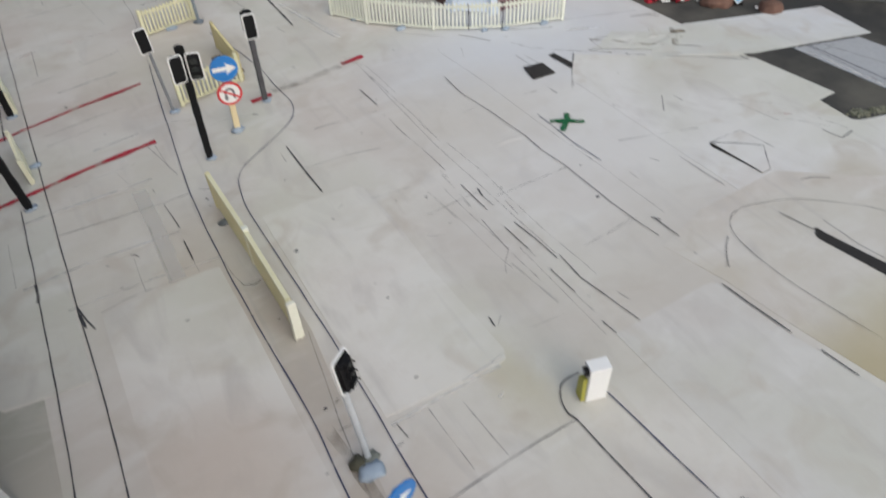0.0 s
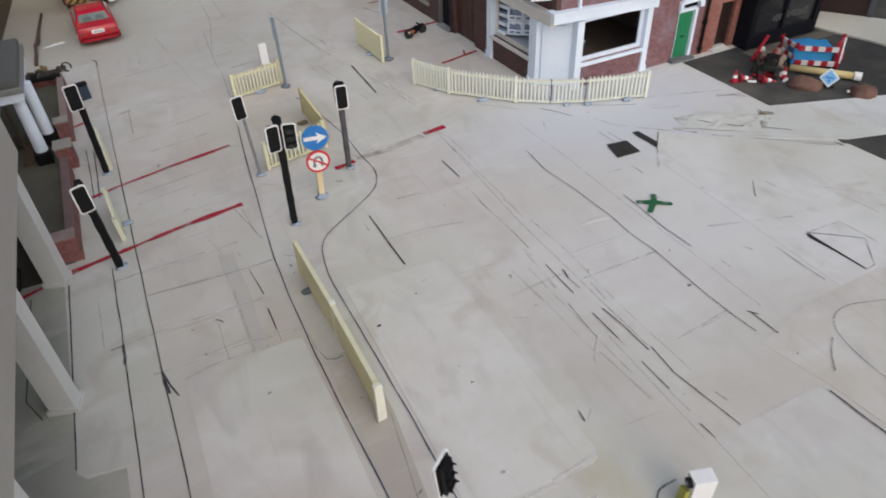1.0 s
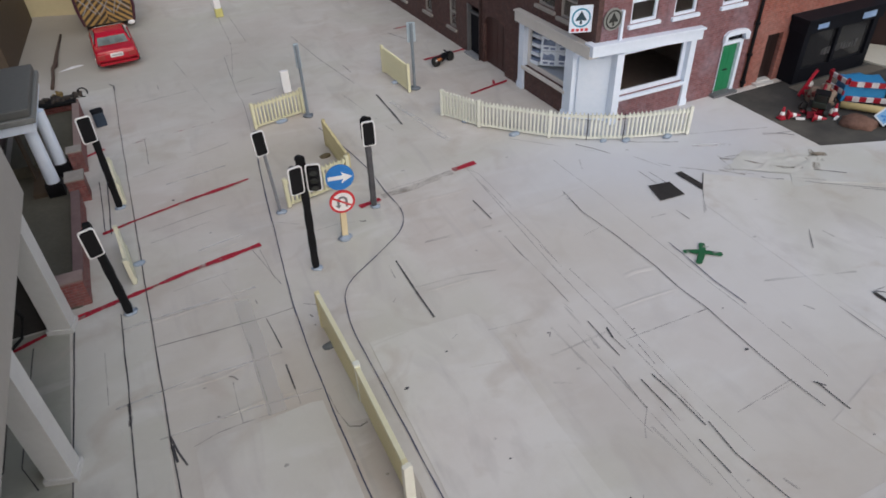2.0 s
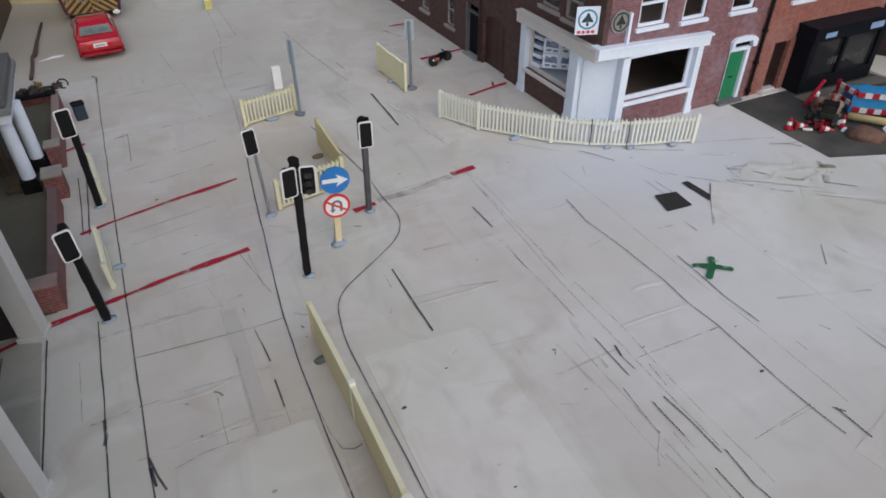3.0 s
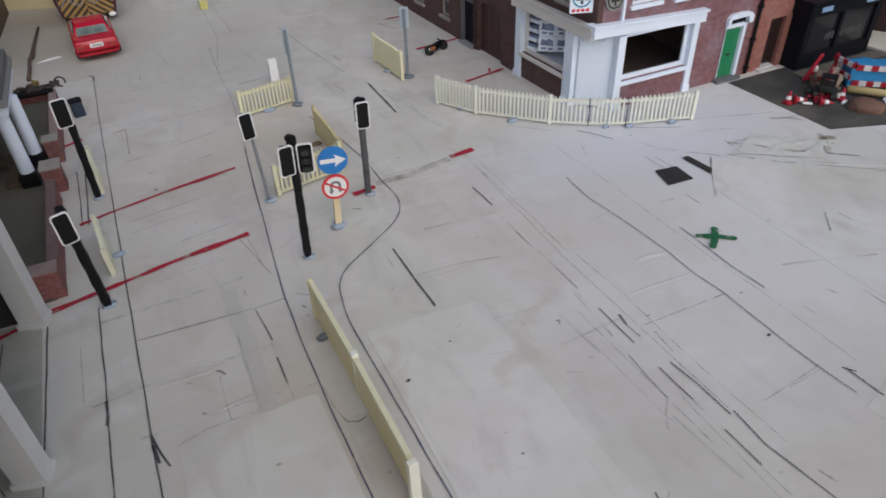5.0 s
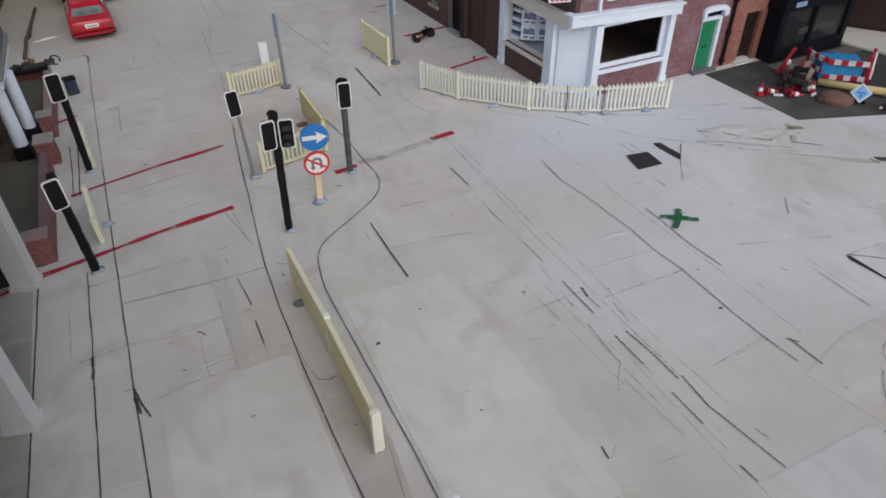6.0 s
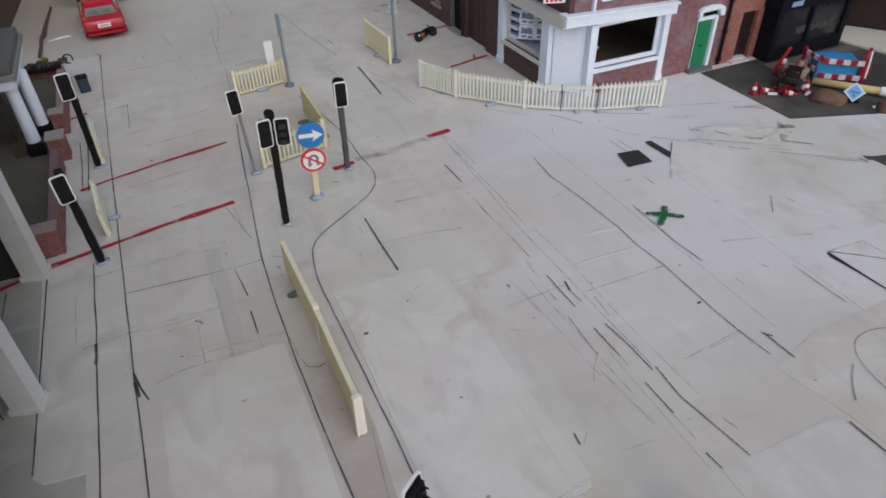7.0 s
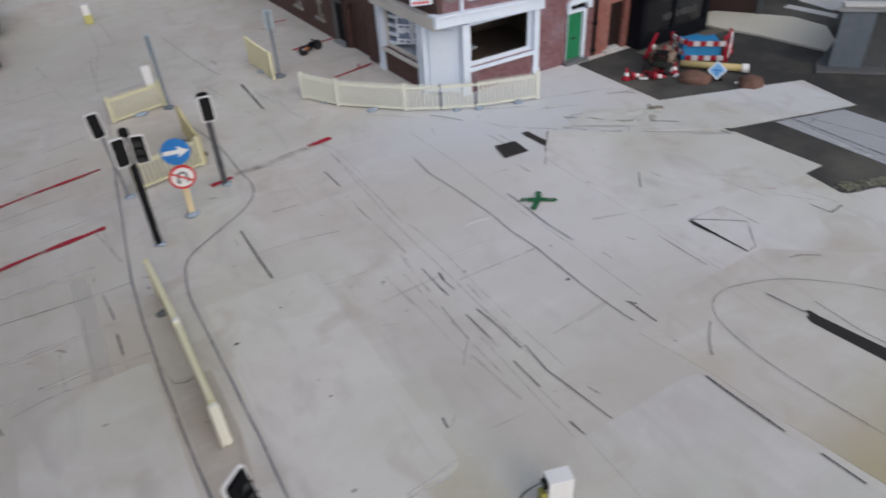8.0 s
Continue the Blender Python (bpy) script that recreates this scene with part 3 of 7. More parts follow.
pen("island_line", spline([(-9.75, 3.0), (-9.72, 7.2), (-9.66, 11.5), (-9.72, 15.8), (-9.76, 18.3), (-9.62, 19.6), (-9.42, 20.3), (-8.94, 20.9), (-7.73, 21.75), (-6.71, 22.5), (-6.2, 23.2), (-5.98, 24.1), (-6.07, 25.4), (-6.1, 27.3), (-6.4, 29.5), (-6.9, 32.0)]), 0.058, INK_BLUE, BL)
pen("island_line", [(-10.1, 12.5), (-10.55, 9.5), (-10.75, 7.9), (-10.8, 6.0)], 0.05, INK_FAINT, FT)
pen("cross_line", [(-15.42, 20.55), (-13.6, 20.42), (-12.0, 20.35), (-11.14, 20.37)], 0.05, INK_MID, BL)
pen("dash_mark", [(-7.33, 21.1), (-7.32, 19.6), (-7.30, 17.9)], 0.09, INK, "black pen dash on the road")
pen("dash_mark", [(-7.66, 20.9), (-7.69, 20.25)], 0.05, INK_FAINT, "faint pen dash on the road")
# left lane marks
mark([(-12.19, 21.32), (-12.17, 21.09)], 0.05, INK_MID)
mark([(-12.07, 20.28), (-12.02, 19.58)], 0.05, INK_MID)
mark([(-12.02, 19.58), (-11.95, 18.77)], 0.06, INK)
mark([(-12.0, 18.06), (-12.0, 17.64), (-12.0, 17.04)], 0.075, INK)
mark([(-12.0, 17.04), (-11.99, 16.44)], 0.03, INK_FAINT)
mark([(-13.6, 18.33), (-13.48, 18.25), (-13.4, 18.09)], 0.09, INK_MID)
mark([(-13.55, 18.08), (-13.57, 17.24), (-13.57, 16.51)], 0.04, INK_FAINT)
mark([(-14.17, 17.02), (-14.09, 17.0)], 0.08, INK_MID)
mark([(-11.47, 23.95), (-11.36, 22.07)], 0.035, INK_FAINT)
mark([(-12.79, 19.52), (-12.81, 16.51)], 0.04, INK_FAINT)
mark([(-10.82, 20.42), (-10.46, 20.17)], 0.05, INK_FAINT)
mark([(-10.78, 19.8), (-10.71, 19.66)], 0.09, INK_MID)
mark([(-11.02, 15.13), (-10.75, 15.0), (-10.53, 15.06)], 0.06, INK_MID)
mark([(-11.21, 16.46), (-11.15, 15.73), (-11.02, 15.13)], 0.04, INK_FAINT)
mark([(-14.88, 16.31), (-14.19, 16.48), (-13.58, 16.49), (-12.79, 16.45)], 0.05, INK_FAINT)
mark([(-10.55, 25.36), (-9.69, 24.76)], 0.03, INK_FAINT)
mark([(-9.26, 24.11), (-8.53, 24.16), (-7.65, 23.96)], 0.035, INK_FAINT)
mark([(-13.05, 22.96), (-12.71, 21.51)], 0.02, INK_FAINT)
mark([(-13.23, 40.9), (-13.25, 40.2)], 0.06, INK_FAINT)
mark([(-15.0, 26.2), (-12.8, 26.6)], 0.03, INK_FAINT)
mark([(-14.6, 23.0), (-12.4, 23.2)], 0.03, INK_FAINT)
# main road, lines that run along it
mark([(0.15, 22.12), (0.05, 20.57), (0.27, 18.67), (0.39, 16.79), (0.35, 15.58), (0.48, 14.45)], 0.044, INK)
mark([(0.48, 14.45), (0.47, 12.9), (0.46, 12.13), (0.5, 11.2), (0.61, 10.11)], 0.045, INK)
mark([(1.13, 24.34), (1.14, 23.49), (1.28, 21.57), (1.3, 19.97), (1.32, 17.67), (1.37, 15.94), (1.49, 13.85), (1.5, 12.3), (1.52, 10.81)], 0.034, INK_FAINT)
mark([(1.63, 17.62), (1.64, 16.72), (1.61, 15.26), (1.71, 14.05)], 0.05, INK_BLUE)
mark([(-3.27, 23.19), (-3.2, 21.76)], 0.07, INK)
mark([(-3.28, 20.61), (-3.28, 19.7), (-3.24, 18.74), (-3.2, 17.83)], 0.045, INK_FAINT)
mark([(-3.29, 20.04), (-3.27, 19.19)], 0.05, INK_MID)
mark([(-3.2, 17.83), (-3.17, 17.11), (-3.17, 16.63)], 0.05, INK_MID)
mark([(-3.35, 16.66), (-3.31, 16.2)], 0.04, INK_FAINT)
mark([(-2.42, 24.88), (-2.39, 22.13), (-2.36, 19.76), (-2.43, 18.2)], 0.045, INK_FAINT)
mark([(-2.66, 26.27), (-2.56, 25.56), (-2.16, 24.9), (-2.15, 22.13)], 0.03, INK_FAINT)
mark([(-2.45, 19.63), (-2.4, 18.71)], 0.03, INK_MID)
mark([(-2.26, 17.97), (-2.18, 16.92), (-2.13, 15.64), (-2.17, 14.37), (-2.18, 12.23), (-2.11, 10.66), (-2.09, 9.86)], 0.035, INK_FAINT)
mark([(-3.16, 15.6), (-3.15, 14.84), (-3.14, 14.01)], 0.05, INK)
mark([(-2.8, 15.12), (-2.88, 14.69)], 0.1, INK)
mark([(-2.88, 14.69), (-2.84, 14.13)], 0.05, INK_MID)
mark([(-2.37, 14.13), (-2.43, 13.29)], 0.05, INK_MID)
mark([(-2.75, 13.03), (-2.66, 12.11), (-2.63, 11.02)], 0.05, INK)
mark([(-3.14, 13.01), (-3.13, 12.39), (-3.11, 11.8)], 0.052, INK)
mark([(-3.11, 11.8), (-3.13, 11.42)], 0.04, INK_FAINT)
mark([(-3.76, 15.84), (-3.72, 14.11), (-3.64, 12.63), (-3.61, 12.13)], 0.035, INK_FAINT)
mark([(-3.56, 13.72), (-3.64, 12.14)], 0.04, INK_MID)
mark([(-4.11, 14.08), (-4.07, 12.13), (-4.0, 11.41)], 0.03, INK_FAINT)
mark([(-3.64, 11.93), (-3.62, 11.26), (-3.6, 10.57)], 0.04, INK_FAINT)
mark([(-3.59, 12.17), (-4.06, 11.69), (-4.27, 11.37)], 0.045, INK_FAINT)
mark([(2.05, 12.97), (2.07, 12.6)], 0.055, INK_MID)
mark([(0.56, 11.17), (-0.55, 11.06), (-1.6, 10.97)], 0.05, INK_FAINT)
mark([(-4.42, 15.74), (-4.54, 15.57)], 0.05, INK_MID)
mark([(-5.4, 16.16), (-5.41, 16.02)], 0.05, INK_FAINT)
mark([(-7.19, 16.8), (-6.97, 16.91)], 0.05, INK_FAINT)
mark([(-8.04, 19.29), (-8.18, 19.14)], 0.04, INK_FAINT)
mark([(-7.66, 23.93), (-7.44, 23.83)], 0.08, INK_MID)
mark([(-2.48, 11.08), (-2.56, 10.03), (-2.45, 9.4), (-2.25, 7.9)], 0.052, INK)
mark([(-3.08, 10.75), (-3.06, 9.65)], 0.052, INK)
mark([(-3.1, 9.6), (-3.08, 8.8)], 0.04, INK_FAINT)
mark([(-3.13, 8.4), (-3.08, 7.9)], 0.06, INK)
mark([(-5.66, 10.2), (-5.7, 9.85)], 0.07, INK)
mark([(-2.05, 9.0), (-1.95, 8.6)], 0.1, INK_FAINT)
mark([(-3.3, 12.0), (-3.35, 8.0)], 0.03, INK_FAINT)
mark([(1.08, 10.8), (1.1, 9.75)], 0.07, INK)
mark([(1.0, 10.85), (1.2, 10.6)], 0.07, INK)
mark([(-3.26, 34.1), (-3.26, 32.4), (-3.32, 30.45)], 0.13, INK)
mark([(-8.33, 53.7), (-8.55, 45.0), (-9.4, 40.0)], 0.05, INK_FAINT)
mark([(-7.73, 50.5), (-7.65, 45.0)], 0.06, INK_FAINT)
mark([(-8.6, 45.0), (-7.6, 45.0)], 0.05, INK_FAINT)
mark([(-9.2, 43.3), (-8.4, 43.4)], 0.05, INK_FAINT)
mark([(-9.3, 39.2), (-8.4, 39.4)], 0.08, INK_FAINT)
mark([(-9.0, 37.2), (-7.6, 37.4)], 0.12, INK_FAINT)
mark([(-5.0, 44.5), (-4.5, 40.0), (-3.8, 36.0)], 0.1, INK_FAINT)
mark([(0.4, 42.0), (1.0, 40.5)], 0.15, INK_FAINT)
mark([(-3.6, 38.6), (-3.5, 37.4)], 0.12, INK_FAINT)
# the yard side
mark([(2.68, 25.0), (3.04, 24.51), (3.53, 23.67)], 0.06, INK, 0.042)
mark([(2.1, 23.87), (1.79, 23.17)], 0.045, INK_FAINT, 0.042)
mark([(4.5, 24.37), (5.25, 23.85), (6.68, 23.11)], 0.07, INK_MID, 0.042)
mark([(4.22, 22.94), (4.52, 22.46)], 0.045, INK_FAINT, 0.042)
mark([(4.78, 22.1), (5.1, 21.66)], 0.06, INK_FAINT, 0.042)
mark([(5.31, 21.42), (6.01, 20.81), (6.45, 20.37)], 0.06, INK_MID, 0.042)
mark([(7.34, 21.43), (7.22, 20.87), (7.11, 20.23)], 0.07, INK_FAINT, 0.042)
mark([(7.54, 21.19), (8.4, 20.97)], 0.07, INK_FAINT, 0.042)
mark([(7.16, 19.94), (7.57, 19.65)], 0.06, INK_FAINT, 0.042)
mark([(7.67, 19.34), (7.83, 19.09), (8.31, 18.81)], 0.07, INK_MID, 0.042)
mark([(9.78, 18.85), (10.26, 18.49), (10.81, 18.0)], 0.07, INK, 0.042)
mark([(8.87, 18.33), (9.3, 17.96), (9.91, 17.49)], 0.065, INK_MID, 0.042)
mark([(10.39, 21.99), (11.09, 21.6), (11.46, 21.21)], 0.06, INK_MID, 0.042)
mark([(5.87, 20.65), (5.0, 19.69)], 0.06, INK, 0.042)
mark([(5.0, 19.69), (4.12, 18.5)], 0.045, INK_FAINT, 0.042)
mark([(2.08, 19.11), (2.66, 19.05)], 0.06, INK_FAINT, 0.042)
mark([(3.18, 19.07), (3.22, 18.42)], 0.06, INK_MID, 0.042)
mark([(3.67, 21.94), (3.74, 20.89)], 0.045, INK_MID, 0.042)
mark([(4.01, 21.68), (4.09, 20.77)], 0.045, INK_MID, 0.042)
mark([(4.9, 21.12), (4.9, 20.63)], 0.07, INK, 0.042)
mark([(6.5, 15.96), (5.77, 15.12)], 0.06, INK_MID, 0.042)
mark([(6.86, 15.69), (6.91, 15.26)], 0.06, INK_MID, 0.042)
mark([(4.12, 12.65), (4.18, 10.7)], 0.06, INK_MID, 0.042)
mark([(10.0, 17.4), (11.6, 16.2)], 0.055, INK_MID, 0.042)
mark([(10.35, 21.9), (11.6, 21.5)], 0.055, INK_MID, 0.042)
mark([(8.9, 12.9), (9.9, 11.9)], 0.04, RED_FAINT, 0.042)
mark([(9.1, 12.2), (10.0, 11.0)], 0.04, INK_FAINT, 0.042)
mark([(3.2, 13.2), (3.35, 12.9)], 0.07, INK_FAINT, 0.042)
pen("loop_line", spline([(2.6, 4.0), (2.36, 6.0), (2.32, 7.3), (2.42, 8.35), (2.65, 9.05), (3.0, 9.42), (3.45, 9.58), (4.1, 9.53), (5.41, 8.99), (6.58, 7.97), (7.38, 6.96), (8.6, 5.0)]), 0.042, INK_MID, "curved black pen loop on the buff card", z=0.05)
pen("dash_mark", spline([(2.3, 8.9), (1.8, 8.5), (1.34, 7.99)]), 0.07, INK_MID, "faint curved pen dash", z=0.05)
pen("dash_mark", [(0.65, 7.6), (0.68, 6.7), (0.8, 5.4)], 0.09, INK, "black pen dash along a card's edge", z=0.05)
pen("dash_mark", [(0.95, 4.6), (1.05, 3.6)], 0.07, INK, "black pen dash along a card's edge", z=0.05)
pen("dash_mark", [(4.53, 8.8), (4.63, 8.22), (4.72, 7.7)], 0.06, INK, "black pen dash beside the slot", z=0.05)
pen("dash_mark", [(5.34, 7.82), (5.32, 7.14), (5.27, 6.48), (5.4, 5.4)], 0.05, INK_MID, "black pen dash beside the slot", z=0.05)
sheet("slot_gap", [(4.53, 7.36), (4.6, 7.56), (4.74, 7.6), (4.79, 7.74), (4.9, 7.7), (4.91, 7.4), (5.24, 5.6), (5.4, 2.0), (4.6, 2.0), (4.8, 5.4)], 0.025, 0.034, DARK, "dark open slot in the buff card", "slot")
# near lines by the small white post
pen("bay_line", spline([(-5.55, 3.0), (-5.58, 4.0), (-5.66, 6.2), (-5.75, 6.65), (-5.62, 7.1), (-5.3, 7.42), (-4.76, 7.44)]), 0.07, INK, BL)
pen("bay_line", [(-4.53, 6.6), (-4.42, 4.5), (-4.3, 2.5)], 0.07, INK_BLUE, BL)
pen("cross_line", [(-5.64, 6.4), (-6.8, 6.42), (-8.04, 6.38), (-9.6, 6.3)], 0.06, INK_MID, BL)
mark([(-7.73, 8.28), (-7.61, 6.53)], 0.05, INK_FAINT)
mark([(-8.55, 8.57), (-8.48, 6.64)], 0.05, INK_FAINT)
mark([(-9.41, 8.62), (-9.36, 8.15)], 0.06, INK_MID)
mark([(-9.72, 8.06), (-9.5, 8.1)], 0.05, INK_MID)
mark([(-10.43, 9.97), (-10.3, 10.05)], 0.06, INK_MID)
mark([(-9.55, 8.66), (-8.0, 8.7), (-6.32, 8.69)], 0.12, CHALK)
mark([(-10.9, 9.4), (-10.7, 7.6), (-10.6, 6.6)], 0.4, INK_DIRT)
mark([(-6.9, 7.9), (-6.7, 8.0)], 0.1, CHALK)
pen("pencil_mark", [(-10.7, 9.2), (-10.35, 9.2)], 0.05, INK_FAINT, FT)
pen("pencil_mark", [(-4.5, 2.9), (-3.9, 2.95), (-3.5, 2.4)], 0.05, INK, BL)

RD = "red felt-pen line across the road"
pen("red_line", [(-17.66, 23.05), (-16.4, 23.3), (-14.0, 23.85), (-11.37, 24.25)], 0.34, RED_PEN, RD, wobble=0.9)
pen("red_line", [(-16.6, 27.65), (-15.7, 27.95), (-13.5, 28.5), (-10.83, 29.02)], 0.27, RED_PEN, RD, wobble=0.9)
pen("red_line", [(-17.2, 34.3), (-16.2, 34.75)], 0.28, RED_PEN, RD)
pen("red_line", [(-15.18, 34.65), (-12.92, 34.90), (-10.72, 35.09)], 0.07, RED_FAINT, "faint red pen line across the road", wobble=0.8)
pen("red_line", [(-14.9, 34.7), (-14.55, 34.85), (-14.3, 34.9)], 0.07, RED_FAINT, "faint red pen mark", wobble=0.6)
mark([(-14.45, 34.85), (-14.5, 32.3)], 0.045, INK_MID)
pen("red_line", [(-7.35, 24.85), (-6.45, 25.0)], 0.38, RED_PEN, "short red pen dash on the road", wobble=0.6)
pen("red_line", [(-2.98, 25.6), (-1.88, 25.74)], 0.38, RED_PEN, "short red pen dash on the road", wobble=0.6)
pen("red_line", [(1.0, 31.85), (3.35, 32.35)], 0.26, RED_PEN, "red pen line across the pavement")
pen("red_line", [(2.55, 32.3), (2.75, 32.75)], 0.2, RED_PEN, "red pen tick on a pavement line")
pen("red_line", [(0.65, 37.05), (3.3, 37.35)], 0.3, RED_PEN, "red pen line across the pavement")
pen("red_line", [(0.95, 42.5), (2.3, 42.5)], 0.28, RED_PEN, "red pen line across the pavement")
bm = bmesh.new()
for pts in ([(1.82, 16.93), (2.15, 16.76), (2.72, 16.30)], [(2.55, 16.98), (2.3, 16.66), (1.80, 16.27)], [(2.0, 16.78), (2.45, 16.52)]):
    for a, b in zip(pts, pts[1:]):
        d = (Vector((*b, 0)) - Vector((*a, 0)))
        m = Matrix.Translation(((a[0] + b[0]) / 2, (a[1] + b[1]) / 2, 0)) @ Matrix.Rotation(math.atan2(d.y, d.x), 4, "Z")
        r = rounded(d.length + 0.22, 0.22, 0.1)
        bm.faces.new([bm.verts.new(m @ Vector((u, v, 0.05 + 0.004 * len(bm.faces)))) for u, v in r])
tagged(part("green_cross", bm, GREEN_PEN), "green painted cross mark on the board", "marking", kind="structure")
sheet("black_card", [(3.32, 20.85), (4.22, 20.71), (4.16, 19.75), (3.09, 19.82)], 0.04, 0.07, DARK, "small black card square lying on the board", "card", "")
sheet("black_card", [(4.89, 21.12), (5.15, 21.1), (5.26, 19.95), (4.99, 19.7)], 0.04, 0.07, DARK, "narrow black card strip lying on the board", "card", "")
# creases, rubbed strips and smears of the old card
crease([(-16.27, 21.83), (-14.66, 21.91), (-12.07, 21.96)], 0.12, CHALK)
crease([(-16.68, 18.56), (-14.62, 18.71), (-12.01, 18.6)], 0.1, CHALK)
crease([(-15.67, 16.95), (-13.18, 16.89), (-11.3, 16.7)], 0.08, CHALK)
crease([(-11.76, 24.25), (-11.23, 21.7)], 0.05, INK_FAINT)
crease([(-7.28, 19.5), (-5.75, 19.37), (-4.47, 19.06)], 0.1, RUB)
crease([(-4.9, 14.9), (-2.9, 14.97)], 0.12, RUB)
crease([(-2.53, 14.45), (0.57, 14.4)], 0.06, INK_FAINT)
crease([(-6.8, 25.42), (-2.9, 25.6)], 0.06, RUB)
crease([(-2.4, 25.5), (-2.67, 18.2), (-2.62, 15.3), (-2.54, 11.2)], 0.05, INK_FAINT)
crease([(-6.05, 16.64), (-4.63, 16.47)], 0.07, RUB)
crease([(-0.7, 11.0), (0.61, 11.07)], 0.06, RUB)
crease([(-5.34, 10.1), (-5.6, 9.85)], 0.04, INK_FAINT)
crease([(-4.89, 9.28), (-3.62, 9.16)], 0.06, RUB)
crease([(-7.4, 8.8), (-6.59, 8.88), (-6.0, 8.98)], 0.09, CHALK)
crease([(4.24, 23.0), (4.78, 21.75)], 0.05, INK_FAINT)
crease([(5.83, 20.64), (5.1, 19.78), (4.0, 18.46)], 0.05, INK_FAINT)
crease([(7.1, 19.95), (9.71, 18.0)], 0.1, RUB)
crease([(-15.0, 27.0), (-12.0, 27.5)], 0.08, RUB)
crease([(-15.2, 31.5), (-11.0, 32.6)], 0.12, RUB)
crease([(-14.0, 30.2), (-11.5, 30.6)], 0.1, CHALK)
crease([(-15.0, 39.0), (-10.5, 39.6)], 0.14, RUB)
crease([(-12.0, 44.0), (-11.0, 36.0)], 0.1, RUB)
crease([(-6.0, 21.6), (-3.4, 21.4)], 0.16, RUB)
crease([(-5.4, 14.0), (-4.2, 13.4)], 0.1, RUB)
crease([(-1.5, 19.2), (0.2, 19.5)], 0.12, RUB)
crease([(-3.9, 11.6), (-3.7, 9.6)], 0.12, RUB)
crease([(-4.3, 15.9), (-4.1, 13.6)], 0.14, RUB)
crease([(-3.4, 16.5), (-3.5, 14.5)], 0.12, RUB)
crease([(-13.5, 24.9), (-11.8, 25.2)], 0.1, CHALK)
crease([(1.0, 28.0), (1.8, 26.9)], 0.1, RUB)
crease([(-4.8, 35.0), (-3.9, 30.0)], 0.12, RUB)
crease([(-2.9, 33.0), (-2.0, 28.0)], 0.4, CHALK)
crease([(0.0, 27.3), (3.0, 24.2)], 0.12, RUB)
crease([(6.0, 24.0), (11.0, 22.3)], 0.15, RUB)
crease([(7.0, 22.6), (8.5, 21.9)], 0.3, CHALK)
crease([(8.2, 14.6), (9.9, 12.9)], 0.08, RUB)
crease([(3.0, 14.6), (6.0, 13.6)], 0.12, RUB)
crease([(-12.62, 21.47), (-12.6, 18.97), (-12.64, 16.43)], 0.75, TAPE)
ridge([(-16.08, 21.68), (-14.08, 21.81), (-12.16, 21.67)], 0.28)
ridge([(-16.17, 18.46), (-15.36, 18.28)], 0.2)
ridge([(-15.06, 18.49), (-13.77, 18.43), (-12.99, 18.59)], 0.28)
ridge([(-14.11, 16.94), (-13.04, 17.05), (-12.03, 16.96)], 0.25)
ridge([(-6.4, 24.13), (-4.49, 24.1), (-2.98, 24.05)], 0.4)
ridge([(-7.2, 19.17), (-5.8, 19.07), (-4.51, 19.04)], 0.25)
ridge([(-2.1, 15.68), (-1.08, 15.66), (0.35, 15.58)], 0.25)
ridge([(-9.44, 17.65), (-8.21, 17.73)], 0.2)
ridge([(-2.2, 21.84), (-0.82, 21.77), (1.32, 21.97)], 0.25)
ridge([(-11.08, 16.61), (-10.76, 16.66)], 0.2)
ridge([(-14.22, 26.86), (-12.22, 27.05)], 0.2)
ridge([(-13.58, 24.63), (-12.07, 24.75)], 0.2)
ridge([(-7.21, 15.54), (-6.3, 15.33)], 0.2)
crease([(-6.32, 25.15), (-4.94, 25.16), (-3.08, 25.52)], 0.5, INK_DIRT)
crease([(9.07, 18.88), (10.03, 19.18), (11.01, 19.56)], 0.45, INK_DIRT)
crease([(10.94, 19.68), (10.73, 19.12)], 0.4, INK_DIRT)
crease([(7.28, 21.22), (8.44, 20.32)], 0.3, INK_DIRT)
crease([(6.6, 20.53), (7.25, 19.76)], 0.25, INK_DIRT)
rng = random.Random(11)
spots = [(-9.17, 15.64), (-7.57, 16.4), (-7.68, 12.37), (-4.5, 15.72), (0.26, 12.56), (-12.72, 32.54), (-2.1, 14.7), (-10.72, 9.95), (-13.9, 28.8), (0.9, 14.2)] + [(rng.uniform(-15, 8), rng.uniform(8, 30)) for _ in range(24)]
for k, (x, y) in enumerate(spots):
    bm = bmesh.new()
    r = rng.uniform(0.03, 0.06)
    a0 = rng.uniform(0, 3.1)
    pts = [(x + r * (1.6 if q % 3 else 0.8) * math.cos(a0 + q), y + r * rng.uniform(0.6, 1.1) * math.sin(a0 + q)) for q in (0, 1.05, 2.1, 3.14, 4.2, 5.24)]
    bm.faces.new([bm.verts.new((u, v, 0.045)) for u, v in pts])
    tagged(part("ink_spot", bm, INK if k < 10 else INK_FAINT), "tiny dark speck on the card", "marking", kind="structure")
# a raised wrinkle in the card
bm = bmesh.new()
top, low, back = [], [], []
for k in range(13):
    t = k / 12
    x, y = -0.85 + 1.3 * t, 16.83 + 0.05 * math.sin(5 * t)
    h = 0.035 * math.sin(math.pi * t) ** 0.7
    low.append(bm.verts.new((x, y - 0.09, 0.002))), top.append(bm.verts.new((x, y, 0.004 + h))), back.append(bm.verts.new((x, y + 0.12, 0.002)))
for k in range(12):
    bm.faces.new((low[k], low[k + 1], top[k + 1], top[k])), bm.faces.new((top[k], top[k + 1], back[k + 1], back[k]))
